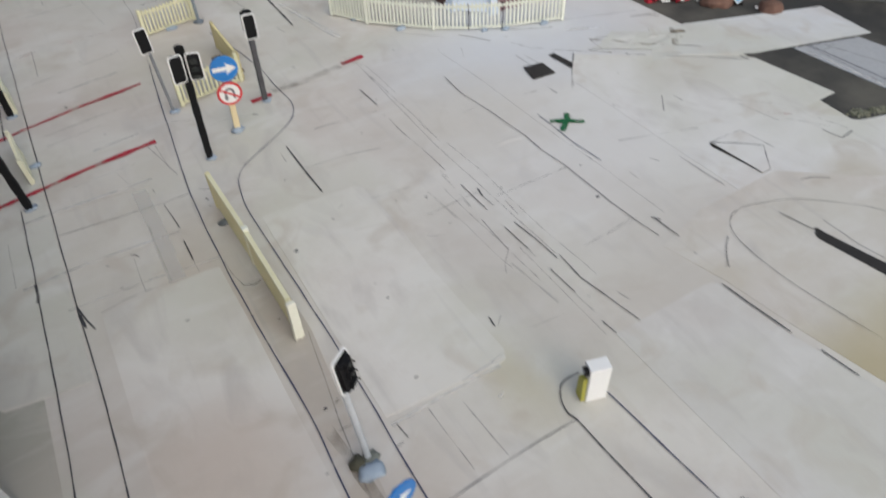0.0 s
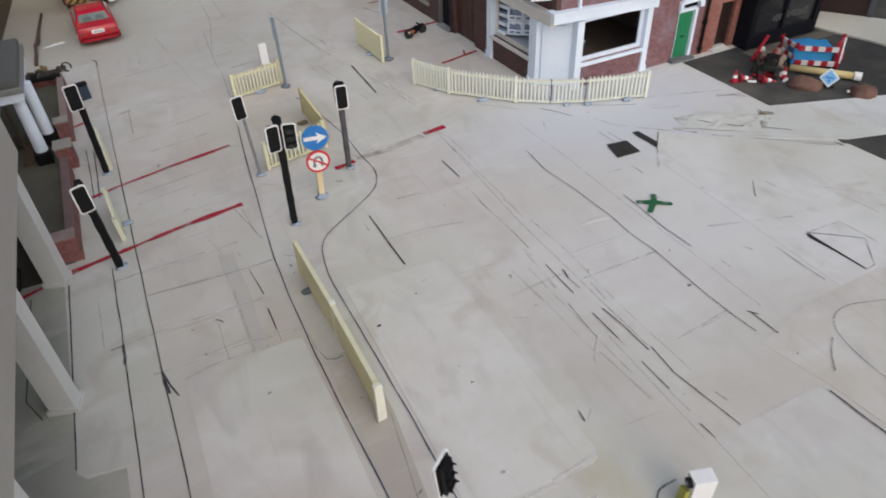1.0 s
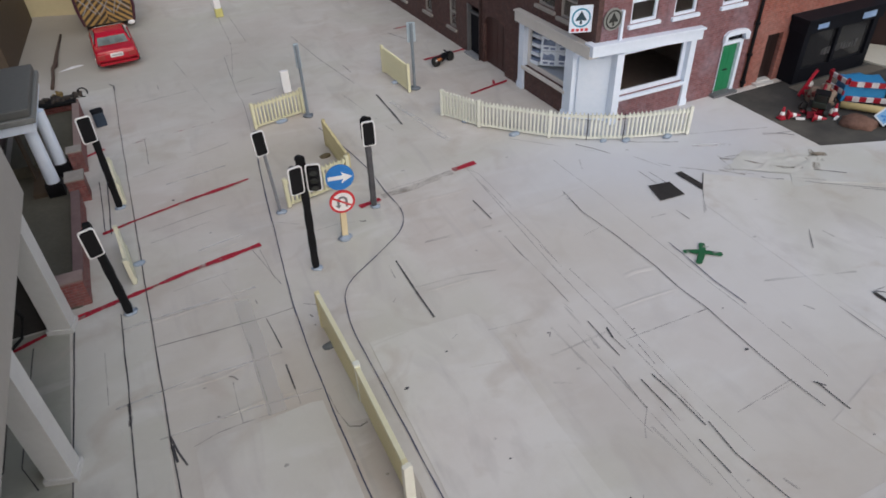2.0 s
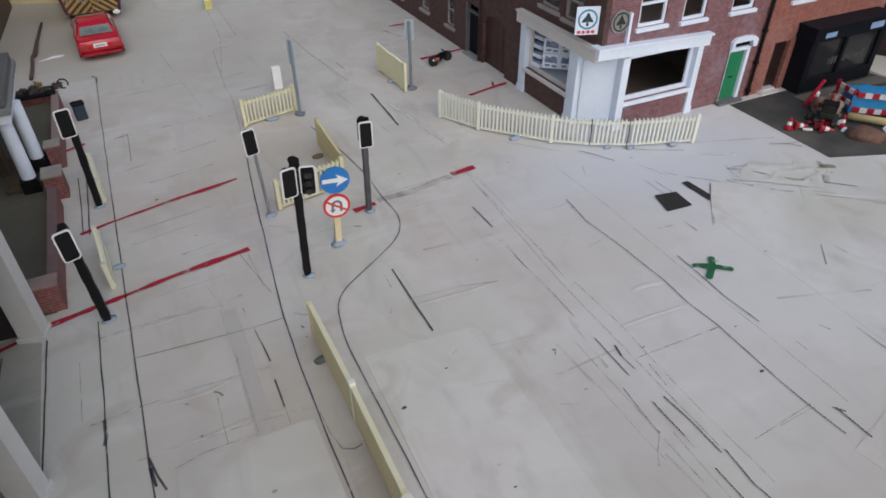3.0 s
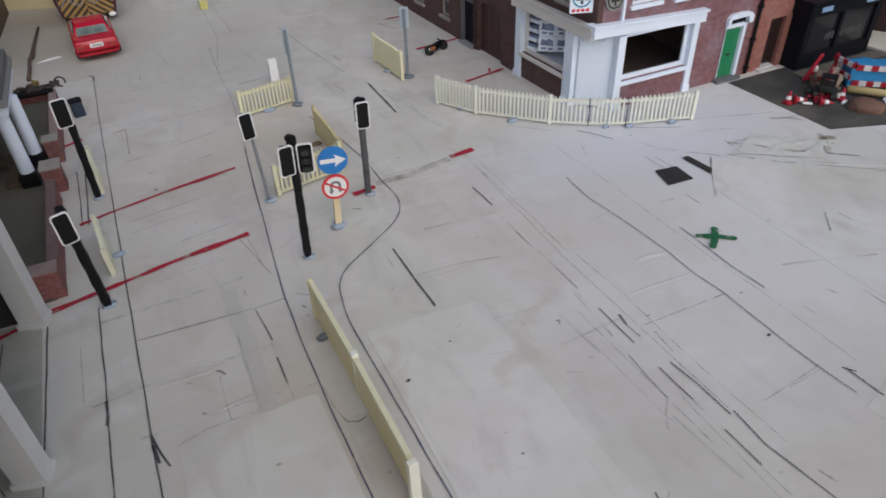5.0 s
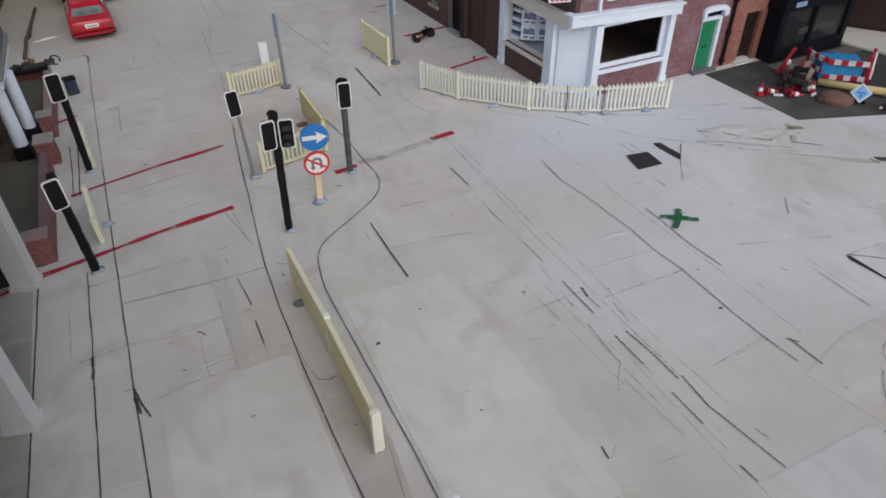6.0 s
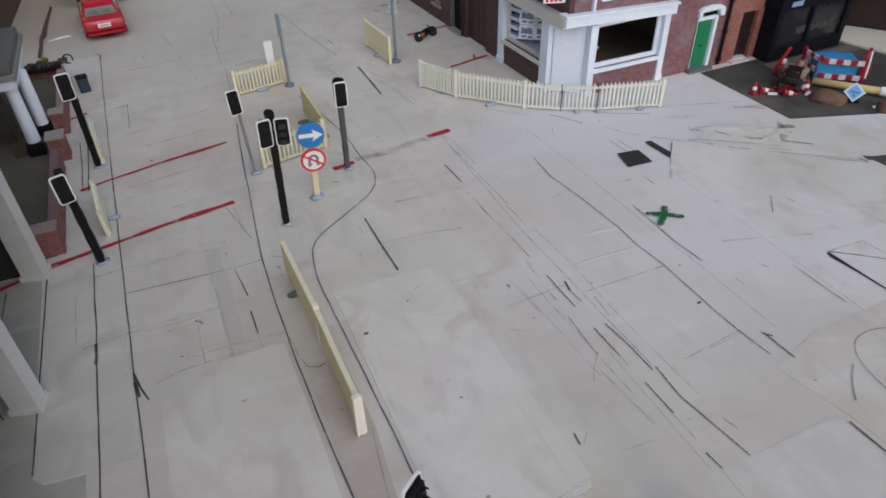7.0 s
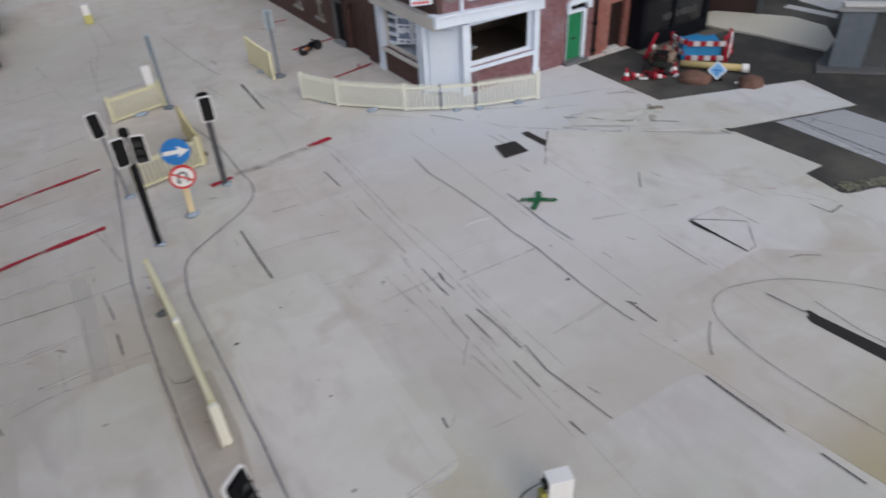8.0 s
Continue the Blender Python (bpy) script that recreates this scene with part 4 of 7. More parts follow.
tagged(part("card_wrinkle", bm, BOARD, smooth=True), "raised wrinkle in the white card", "wrinkle", kind="structure")
DIRT = ink_material("brown_dirt", (0.31, 0.265, 0.20), 0.36, 0.66, 110.0, 0.8)
for pts, w in (([(10.0, 18.7), (10.6, 19.3), (11.0, 20.0)], 0.35), ([(10.3, 19.5), (10.9, 19.6), (11.3, 19.4)], 0.3), ([(9.2, 19.3), (9.9, 19.0), (10.4, 19.2)], 0.25), ([(8.0, 20.6), (8.8, 19.6), (9.6, 19.1)], 0.22)):
    pen("dirt_smear", spline(pts), w, DIRT, "brown dirt smear on the white card", z=0.05, wobble=1.2)

# pale lined strips and moss on the asphalt, marks on the yard card
sheet("pavement_strip", [(13.89, 15.66), (17.04, 14.71), (17.2, 12.9), (18.6, 6.0), (14.8, 5.0), (14.08, 11.05)], 0.014, 0.03, surface("grey_lined_card", (0.33, 0.34, 0.36), (0.44, 0.45, 0.47), 0.7, 30, 500, 0.1), "grey card strips with drawn lines on the asphalt", "pavement")
mark([(14.63, 15.4), (14.68, 11.42), (15.2, 6.0)], 0.12, INK_MID, 0.047)
mark([(14.45, 15.4), (14.49, 14.96), (14.3, 11.19), (14.8, 6.0)], 0.06, INK_FAINT, 0.047)
mark([(15.19, 15.06), (15.96, 12.2), (17.0, 7.0)], 0.1, INK_FAINT, 0.047)
mark([(14.1, 15.1), (14.2, 11.1)], 0.25, CHALK, 0.047)
mark([(14.0, 14.6), (15.6, 14.9)], 0.06, INK_FAINT, 0.047)
mark([(9.57, 11.03), (9.69, 10.29)], 0.07, INK_MID, 0.047)
mark([(9.69, 10.29), (10.39, 10.36)], 0.07, INK, 0.047)
mark([(10.1, 11.6), (10.4, 10.6)], 0.05, INK_FAINT, 0.047)
mark([(6.47, 9.53), (6.89, 9.42), (7.35, 9.06)], 0.08, INK_MID, 0.047)
mark([(7.13, 12.6), (7.24, 11.23)], 0.07, INK_FAINT, 0.047)
mark([(8.48, 13.86), (8.78, 12.28)], 0.06, INK_FAINT, 0.047)
mark([(10.37, 16.94), (11.59, 16.03)], 0.055, INK_MID, 0.047)
mark([(11.59, 16.03), (11.51, 16.46)], 0.07, INK, 0.047)
sheet("pavement_strip", [(26.47, 24.73), (26.97, 21.74), (27.59, 22.05), (27.14, 24.85)], 0.014, 0.05, CARD_BLUE, "white painted strip on the asphalt", "pavement")
sheet("pavement_strip", [(28.14, 24.9), (27.99, 22.78), (28.63, 22.3), (33.0, 22.6), (33.0, 27.0)], 0.014, 0.05, CARD_BLUE, "white painted patch on the asphalt", "pavement")
rng = random.Random(21)
bm = bmesh.new()
for k in range(190):
    t = rng.random()
    ball(bm, 11.4 + 1.9 * t + rng.uniform(-0.25, 0.3), 11.05 - 0.75 * t + rng.uniform(-0.2, 0.25), 0.02, rng.uniform(0.03, 0.09), rng.uniform(0.02, 0.06), rng.uniform(0.02, 0.045), 1, 0.9, k)
tagged(part("moss_patch", bm, surface("olive_moss", (0.05, 0.055, 0.03), (0.34, 0.34, 0.26), 0.95, 250, 900, 0.8), smooth=True), "patch of olive and straw-coloured moss on the asphalt", "moss", kind="stuff")


# a crumpled strip of paper pasted where the cards meet
bm = bmesh.new()
grid = []
for i in range(46):
    t = i / 45
    row_pts = []
    for k in range(15):
        u = k / 14
        x = (6.9 + 2.6 * t) * (1 - u) + (8.6 + 2.5 * t) * u
        y = (20.5 - 2.0 * t) * (1 - u) + (21.3 - 1.9 * t) * u
        x, y = x + 0.16 * noise.noise(Vector((t * 9, u * 5, 2.0))), y + 0.16 * noise.noise(Vector((t * 9, u * 5, 7.0)))
        rim = min(1.0, 6 * u, 6 * (1 - u), 8 * t, 8 * (1 - t))
        ridge = abs(noise.noise(Vector((x * 1.1, y * 1.6, 0.4)))) + 0.5 * abs(noise.noise(Vector((x * 3.1, y * 2.7, 1.4))))
        row_pts.append(bm.verts.new((x, y, 0.037 + 0.07 * max(0.0, rim) * max(0.0, 0.42 - ridge) * 1.6)))
    grid.append(row_pts)
for a, b in zip(grid, grid[1:]):
    for k in range(14):
        bm.faces.new((a[k], b[k], b[k + 1], a[k + 1]))
tagged(part("crumpled_paper", bm, CARD_BLUE, smooth=True), "crumpled strip of white paper pasted over the card joint", "paper", kind="structure")


# ---- fences ----
def fence(runs, height, label, name="picket_fence", posts=None, lean=0.0, putty=(), capped=False, paint=None, half=0.036, tack=None):
    """Cream picket fence panels along a line of ground points, with rails, posts and blobs of putty at the foot."""
    x0, y0 = runs[0]
    root = thing(name, x0, y0, 0.03, label=label, category="fence", group="picket fences")
    paint = paint or CREAM
    bm = bmesh.new()
    prism(bm, [(-half, 0.08), (half, 0.08), (half, height - 0.08), (0, height), (-half, height - 0.08)], -0.045, 0.045, "y")
    pale = mesh_of("picket", bm)
    bm = bmesh.new()
    box(bm, -0.075, 0.075, -0.075, 0.075, 0, height + 0.04)
    post = mesh_of("post", bm, 0.02)
    for i, (a, b) in enumerate(zip(runs, runs[1:])):
        d = Vector((b[0] - a[0], b[1] - a[1], 0))
        rz = math.degrees(math.atan2(d.y, d.x))
        ox, oy = a[0] - x0, a[1] - y0
        n = max(2, round(d.length / 0.178))
        for k in range(1, n):
            part("picket", pale, paint, root, at=spot(ox + d.x * k / n, oy + d.y * k / n, 0.0, lean, 0, rz))
        for z in (0.05, height * 0.80):
            bm = bmesh.new()
            box(bm, 0.02, d.length - 0.02, 0.0, 0.11, z, z + 0.1)
            part("rail", bm, paint, root, at=spot(ox, oy, 0, lean, 0, rz))
        # paler cap: light on the fence's top put into the colour
        if capped:
            bm = bmesh.new()
            box(bm, -0.02, d.length + 0.02, -0.06, 0.08, height - 0.13, height + 0.02)
            part("top_rail", bm, CREAM, root, "top rail painted paler as its lit top", bevel=0.02, at=spot(ox, oy, 0, lean, 0, rz))
        if posts is None or i in posts:
            part("post", post, paint, root, at=spot(ox, oy, 0, lean, 0, rz))
        else:
            bm = bmesh.new()
            tube(bm, [(0, 0.02, 0.0), (0.02, 0.0, height * 0.5), (-0.02, 0.03, height * 0.96)], 0.022)
            part("joint_wire", bm, BLACK, root, "dark wire tying two panels", at=spot(ox, oy, 0, lean, 0, rz))
    part("post", post, paint, root, at=spot(runs[-1][0] - x0, runs[-1][1] - y0, 0, lean, 0, rz))
    for k, (x, y, r) in enumerate(putty):
        bm = bmesh.new()
        ball(bm, x - x0, y - y0, 0.03, r * 0.85, r * 0.5, 0.1, 2, 0.5, k)
        part("putty_blob", bm, tack or TACK, root, "dull putty holding the fence" if tack else "blue-grey putty holding the fence", smooth=True)
    return root


fence([(-1.27, 30.35), (-0.26, 28.51), (2.01, 26.1), (3.32, 25.15), (4.72, 24.42), (7.5, 23.5)], 1.3, "long cream picket fence curving round the corner shop's pavement", posts=(0, 1, 2), paint=CREAM_PALE,
      putty=((0.8, 27.1, 0.32), (-0.55, 29.3, 0.25), (3.9, 24.7, 0.2), (4.8, 24.25, 0.25), (6.6, 23.7, 0.3)))
# yellower paint puts the fence's shaded side into its colour
island_fence = fence([(-10.54, 19.12), (-10.43, 15.85), (-10.38, 12.55)], 1.36, "cream picket fence standing along the narrow traffic island", putty=((-10.62, 18.2, 0.27),), capped=True, half=0.07,
                     tack=surface("grey_putty", (0.10, 0.12, 0.13), (0.18, 0.20, 0.21), 0.7, 150, 700, 0.5),
                     paint=surface("shaded_yellow_cream", (0.64, 0.58, 0.31), (0.74, 0.69, 0.44), 0.45, 60, 400, 0.05))
bm = bmesh.new()
box(bm, -0.09, 0.09, -0.09, 0.09, 0.0, 1.46)
part("joint_post", bm, CREAM_PALE, island_fence, "pale post where two panels meet", bevel=0.03, at=spot(0.13, -3.27))
bm = bmesh.new()
prism(bm, [(-0.14, 0.0), (-0.05, 0.06), (0.03, 0.0), (0.13, 0.05), (0.12, 1.38), (0.05, 1.44), (-0.12, 1.41)], -0.07, 0.07, "y")
part("end_post", bm, surface("pale_cream_card", (0.74, 0.73, 0.62), (0.82, 0.81, 0.71), 0.5, 60, 400, 0.05), island_fence, "paler end post with a ragged foot", bevel=0.015, at=spot(0.16, -6.72, 0.0, 0, 0, 8))
fence([(-9.55, 33.35), (-7.1, 33.9)], 1.25, "short cream picket fence across the island beside a grey pole", putty=((-8.3, 33.5, 0.35),))
# ochre tone of this panel is shade put into the cream
fence([(-7.05, 30.2), (-7.04, 26.85)], 1.25, "short cream picket fence panel turned edge-on, its shade painted ochre", putty=((-7.4, 29.3, 0.3), (-7.0, 27.6, 0.34)), paint=surface("ochre_shaded_plastic", (0.44, 0.37, 0.18), (0.68, 0.63, 0.40), 0.5, 110, 400, 0.05), tack=surface("brown_putty", (0.10, 0.075, 0.035), (0.20, 0.155, 0.085), 0.7, 150, 700, 0.5))
fence([(-9.8, 26.15), (-7.15, 26.7)], 1.25, "short cream picket fence behind the traffic signals")
fence([(-1.9, 36.6), (-1.66, 33.55)], 1.46, "short cream picket fence beside a blue-backed sign", putty=((-1.8, 35.0, 0.3),))
fence([(-15.91, 26.3), (-15.73, 24.06)], 1.0, "cream picket fence on the pavement edge", putty=((-15.5, 25.1, 0.26),), lean=2, paint=CREAM_DULL)
fence([(-15.86, 31.7), (-15.7, 29.45)], 1.0, "cream picket fence on the pavement edge further along", lean=2, paint=CREAM_DULL)


# ---- traffic signals and signs ----
def signal_head(root, x, y, z, rz, face=False, w=0.48, h=0.98, edged=True):
    """A black signal head on a white-edged backing board; z is its foot."""
    m = spot(x, y, z, 0, 0, rz)
    bm = bmesh.new()
    prism(bm, rounded(w, h, 0.1, cy=h / 2), 0.0, 0.05, "y")
    board = part("backing_board", bm, PAPER if edged else BLACK, root, "white-edged backing board" if edged else "black backing board", at=m)
    bm = bmesh.new()
    prism(bm, rounded(w - 0.085, h - 0.085, 0.075, cy=h / 2), -0.012, 0.062, "y")
    part("board_panel", bm, BLACK, board)
    bm = bmesh.new()
    sign = -1 if face else 1
    y0, y1 = (-0.13, -0.01) if face else (0.06, 0.17)
    box(bm, -w * 0.33, w * 0.33, y0, y1, 0.1, h - 0.1)
    case = part("signal_case", bm, BLACK, board, bevel=0.03)
    for k in range(3):
        zc = h * (0.22 + 0.28 * k)
        ya = y0 if face else y1
        bm = bmesh.new()
        cyl(bm, 0, 0, -0.015, 0.015, 0.125, seg=20, m=Matrix.Translation((0, ya + sign * 0.01, zc)) @ Matrix.Rotation(radians(90), 4, "X"))
        part("lens", bm, LENS_GREY if face and edged else LENS_DARK, board, "unlit dark lens")
        bm = bmesh.new()
        prism(bm, [(0.14 * math.cos(radians(a)), zc + 0.14 * math.sin(radians(a))) for a in range(0, 181, 20)] + [(0.115 * math.cos(radians(a)), zc + 0.115 * math.sin(radians(a))) for a in range(180, -1, -20)],
              ya, ya + sign * 0.1, "y")
        part("hood", bm, BLACK, board)


def traffic_signal(x, y, top, thick, material, heads, label, lean=(0.0, 0.0), foot=TACK, square=True):
    root = thing("traffic_signal", x, y, 0.03, 0, label, "traffic signal", "traffic signals", rx=lean[0], ry=lean[1])
    bm = bmesh.new()
    if square:
        rings = []
        for k in range(16):
            w = thick * (0.5 + 0.035 * math.sin(k * 1.9)) * (0.8 if k in (0, 15) else 1)
            rings.append([(u * w, v * w, top * min(k, 14.6) / 14.6) for u, v in ((-1, -0.7), (-0.7, -1), (0.7, -1), (1, -0.7), (1, 0.7), (0.7, 1), (-0.7, 1), (-1, 0.7))])
        loft(bm, rings)
    else:
        cyl(bm, 0, 0, 0, top, thick / 2, seg=12)
    part("pole", bm, material, root)
    bm = bmesh.new()
    ball(bm, 0.04, -0.02, 0.02, 0.21, 0.17, 0.08, 2, 0.6, x)
    part("putty_foot", bm, foot, root, "blue-grey putty foot", smooth=True)
    for h in heads:
        signal_head(root, *h)
    return root


traffic_signal(-9.94, 22.0, 3.9, 0.23, BLACK, [(-0.24, -0.2, 3.17, 10), (0.32, -0.17, 3.13, -12, True), (0.03, 0.14, 3.36, 180, True, 0.3, 0.95, False)], "black traffic signal with two white-edged heads on the island", (0, 2.0))
traffic_signal(-6.84, 24.62, 3.3, 0.2, surface("dark_grey_rough_rod", (0.035, 0.035, 0.04), (0.10, 0.10, 0.11), 0.7, 150, 900, 0.4),
               [(0.02, -0.17, 2.72, -6), (0.03, 0.1, 2.86, 174, True, 0.42, 0.9, False)], "dark grey traffic signal with one white-edged head by a red mark", (0, 0.8))
traffic_signal(-16.0, 22.55, 3.6, 0.25, BLACK, [(-0.05, -0.24, 2.55, 16)], "leaning black traffic signal on the pavement near the pillars", (0, -2.2))
traffic_signal(-15.88, 29.28, 3.85, 0.24, BLACK, [(-0.12, -0.24, 3.02, 16, False, 0.53, 1.04)], "black traffic signal on the pavement beside the garden wall", (0, 1.2))
traffic_signal(-10.22, 25.95, 2.6, 0.12, GREYPOLE, [(-0.06, -0.06, 2.58, 8)], "thin grey signal post with one white-edged head", (0, -2.5), square=False)
traffic_signal(-10.40, 8.2, 3.15, 0.16, SILVER, [(0.13, -0.04, 2.95, 35, True, 0.54, 1.08)], "pale grey signal post with a white-edged head turned sideways", (0, -4.0), square=False,
               foot=surface("grey_green_putty", (0.12, 0.13, 0.11), (0.22, 0.23, 0.21), 0.8, 150, 700, 0.5))

near_foot = bpy.data.objects["traffic_signal.005"]
bm = bmesh.new()
ball(bm, -0.12, -0.35, 0.03, 0.34, 0.28, 0.12, 2, 0.6, 31)
part("putty_blob", bm, TACK, near_foot, "blue-grey putty", smooth=True)
bm = bmesh.new()
ball(bm, -0.3, -0.05, 0.08, 0.2, 0.22, 0.14, 2, 0.6, 32)
part("dark_putty", bm, surface("dark_olive_putty", (0.05, 0.05, 0.035), (0.11, 0.10, 0.07), 0.9, 150, 700, 0.5), near_foot, "dark olive putty", smooth=True)


def disc(bm, r, y0, y1, cz, seg=36):
    prism(bm, [(r * math.cos(2 * math.pi * k / seg), cz + r * math.sin(2 * math.pi * k / seg)) for k in range(seg)], y0, y1, "y")


def ring(bm, r0, r1, y0, y1, cz, seg=36):
    for k in range(seg):
        a, b = 2 * math.pi * k / seg, 2 * math.pi * (k + 1) / seg
        prism(bm, [(r0 * math.cos(a), cz + r0 * math.sin(a)), (r1 * math.cos(a), cz + r1 * math.sin(a)), (r1 * math.cos(b), cz + r1 * math.sin(b)), (r0 * math.cos(b), cz + r0 * math.sin(b))], y0, y1, "y")


root = thing("road_sign", -8.48, 23.2, 0.03, 0, "blue arrow sign above a red-ringed sign on a matchwood post", "road sign", ry=2.5)
bm = bmesh.new()
box(bm, -0.11, 0.11, -0.06, 0.06, 0, 2.9)
part("post", bm, WOOD, root, bevel=0.015)
bm = bmesh.new()
ball(bm, 0, 0, 0.03, 0.28, 0.24, 0.12, 2, 0.6, 4)
part("putty_foot", bm, TACK, root, "blue-grey putty foot", smooth=True)
bm = bmesh.new()
disc(bm, 0.49, -0.115, -0.065, 2.6)
blue = part("blue_disc", bm, SIGN_BLUE, root, "blue disc with a white arrow", at=spot(0, 0, 0, 0, 0, -6))
bm = bmesh.new()
prism(bm, [(-0.42, 2.53), (0.10, 2.53), (0.04, 2.38), (0.43, 2.60), (0.04, 2.82), (0.10, 2.68), (-0.42, 2.68)], -0.123, -0.116, "y")
part("arrow", bm, PAPER, blue, "white right-pointing arrow")
bm = bmesh.new()
disc(bm, 0.45, -0.113, -0.065, 1.62)
white = part("white_disc", bm, PAPER, root, "white disc with a red ring", at=spot(0, 0, 0, 0, 0, -4))
bm = bmesh.new()
ring(bm, 0.375, 0.455, -0.121, -0.062, 1.62)
part("red_ring", bm, SIGN_RED, white)
bm = bmesh.new()
m = Matrix.Translation((0, 0, 1.62)) @ Matrix.Rotation(radians(32), 4, "Y")
box(bm, -0.38, 0.38, -0.1215, -0.116, -0.035, 0.035, m)
part("red_bar", bm, SIGN_RED, white)
bm = bmesh.new()
for k in range(8):
    a, b = radians(180 * k / 8), radians(180 * (k + 1) / 8)
    prism(bm, [(0.10 * math.cos(a), 1.66 + 0.10 * math.sin(a)), (0.19 * math.cos(a), 1.66 + 0.19 * math.sin(a)), (0.19 * math.cos(b), 1.66 + 0.19 * math.sin(b)), (0.10 * math.cos(b), 1.66 + 0.10 * math.sin(b))], -0.119, -0.114, "y")
prism(bm, [(0.10, 1.66), (0.10, 1.40), (0.19, 1.40), (0.19, 1.66)], -0.119, -0.114, "y")
prism(bm, [(-0.24, 1.50), (-0.145, 1.36), (-0.05, 1.50), (-0.10, 1.50), (-0.10, 1.66), (-0.19, 1.66), (-0.19, 1.50)], -0.119, -0.114, "y")
part("turn_symbol", bm, surface("grey_print", (0.10, 0.10, 0.11), (0.24, 0.24, 0.26), 0.5, 250, 700, 0), white)


def blue_back_sign(x, y, top, rz, label, w=0.42, h=1.05):
    root = thing("road_sign", x, y, 0.02, rz, label, "road sign", "blue-backed signs")
    bm = bmesh.new()
    cyl(bm, 0, 0, 0, top, 0.075, seg=12)
    part("post", bm, surface("blue_grey_rod", (0.15, 0.18, 0.21), (0.24, 0.28, 0.32), 0.45, 120, 700, 0.1), root)
    bm = bmesh.new()
    prism(bm, rounded(w, h, 0.04, cy=top - h / 2 + 0.06), 0.085, 0.125, "y")
    part("sign_plate", bm, surface("pale_blue_plate", (0.34, 0.42, 0.48), (0.43, 0.51, 0.57), 0.5, 90, 500, 0.1), root, "pale blue-grey sign plate")
    bm = bmesh.new()
    ball(bm, 0, 0, 0.04, 0.27, 0.24, 0.1, 2, 0.5, x)
    part("putty_foot", bm, surface("dark_putty", (0.10, 0.12, 0.15), (0.2, 0.23, 0.27), 0.7, 150, 700, 0.4), root, "dark grey putty foot", smooth=True)


blue_back_sign(-7.0, 33.45, 3.5, 0, "tall grey post with a narrow pale blue plate", 0.24, 1.15)
blue_back_sign(-1.25, 33.8, 3.35, -18, "tall grey post with a pale blue rectangular plate", 0.42, 1.0)
root = thing("bollard", -7.2, 36.7, 0.02, 0, "plain white paper-covered block standing on the road", "bollard")
bm = bmesh.new()
prism(bm, rounded(0.42, 0.2, 0.03), 0, 1.15)
part("block", bm, PAPER, root, bevel=0.02)
root = thing("bollard", -4.93, 6.58, 0.02, -17, "white card block with a yellow-green side and black knob", "bollard")
bm = bmesh.new()
box(bm, -0.27, 0.27, 0.0, 0.36, 0, 1.24)
part("white_block", bm, PAPER, root, bevel=0.02)
bm = bmesh.new()
prism(bm, [(0.05, 0.0), (0.36, 0.0), (0.34, 0.72), (0.08, 0.86)], -0.38, -0.273, "x")
part("yellow_side", bm, surface("yellow_green_card", (0.34, 0.33, 0.04), (0.46, 0.44, 0.10), 0.5, 80, 500, 0.1), root, "yellow-green card side")
bm = bmesh.new()
cyl(bm, 0, 0, 0.0, 0.09, 0.13, 0.12, 18, Matrix.Translation((-0.27, 0.17, 1.08)) @ Matrix.Rotation(radians(-90), 4, "Y"))
knob = part("black_knob", bm, BLACK, root, bevel=0.02)
bm = bmesh.new()
cyl(bm, 0, 0, 0.088, 0.11, 0.055, seg=14, m=Matrix.Translation((-0.27, 0.17, 1.08)) @ Matrix.Rotation(radians(-90), 4, "Y"))
part("screw_head", bm, GREYPOLE, knob, "grey screw head")
root = thing("road_sign", -10.56, 6.28, 0.02, 18, "small blue round road sign on a short grey post", "road sign")
bm = bmesh.new()
cyl(bm, 0, 0, 0, 1.9, 0.06, seg=12)
part("post", bm, SILVER, root)
bm = bmesh.new()
disc(bm, 0.46, -0.12, -0.065, 1.6)
near_disc = part("blue_disc", bm, SIGN_BLUE, root, "blue disc with a white arrow")
bm = bmesh.new()
prism(bm, [(-0.3, 1.53), (0.05, 1.53), (0.0, 1.42), (0.32, 1.6), (0.0, 1.78), (0.05, 1.66), (-0.3, 1.66)], -0.128, -0.121, "y")
part("arrow", bm, PAPER, near_disc, "white arrow")
bm = bmesh.new()
ball(bm, 0, 0, 0.03, 0.28, 0.24, 0.12, 2, 0.6, 9)
part("putty_foot", bm, TACK, root, "blue-grey putty foot", smooth=True)
root = thing("bollard", -8.25, 50.6, 0.02, 0, "small yellow and white bollard on the far road", "bollard")
bm = bmesh.new()
prism(bm, rounded(0.5, 0.35, 0.08), 0, 0.55)
part("base", bm, surface("soft_yellow", (0.50, 0.47, 0.14), (0.60, 0.57, 0.24), 0.5, 80, 500, 0.05), root, bevel=0.03)
bm = bmesh.new()
prism(bm, rounded(0.42, 0.28, 0.08), 0.55, 1.2)
part("white_top", bm, PAPER, root, bevel=0.04)


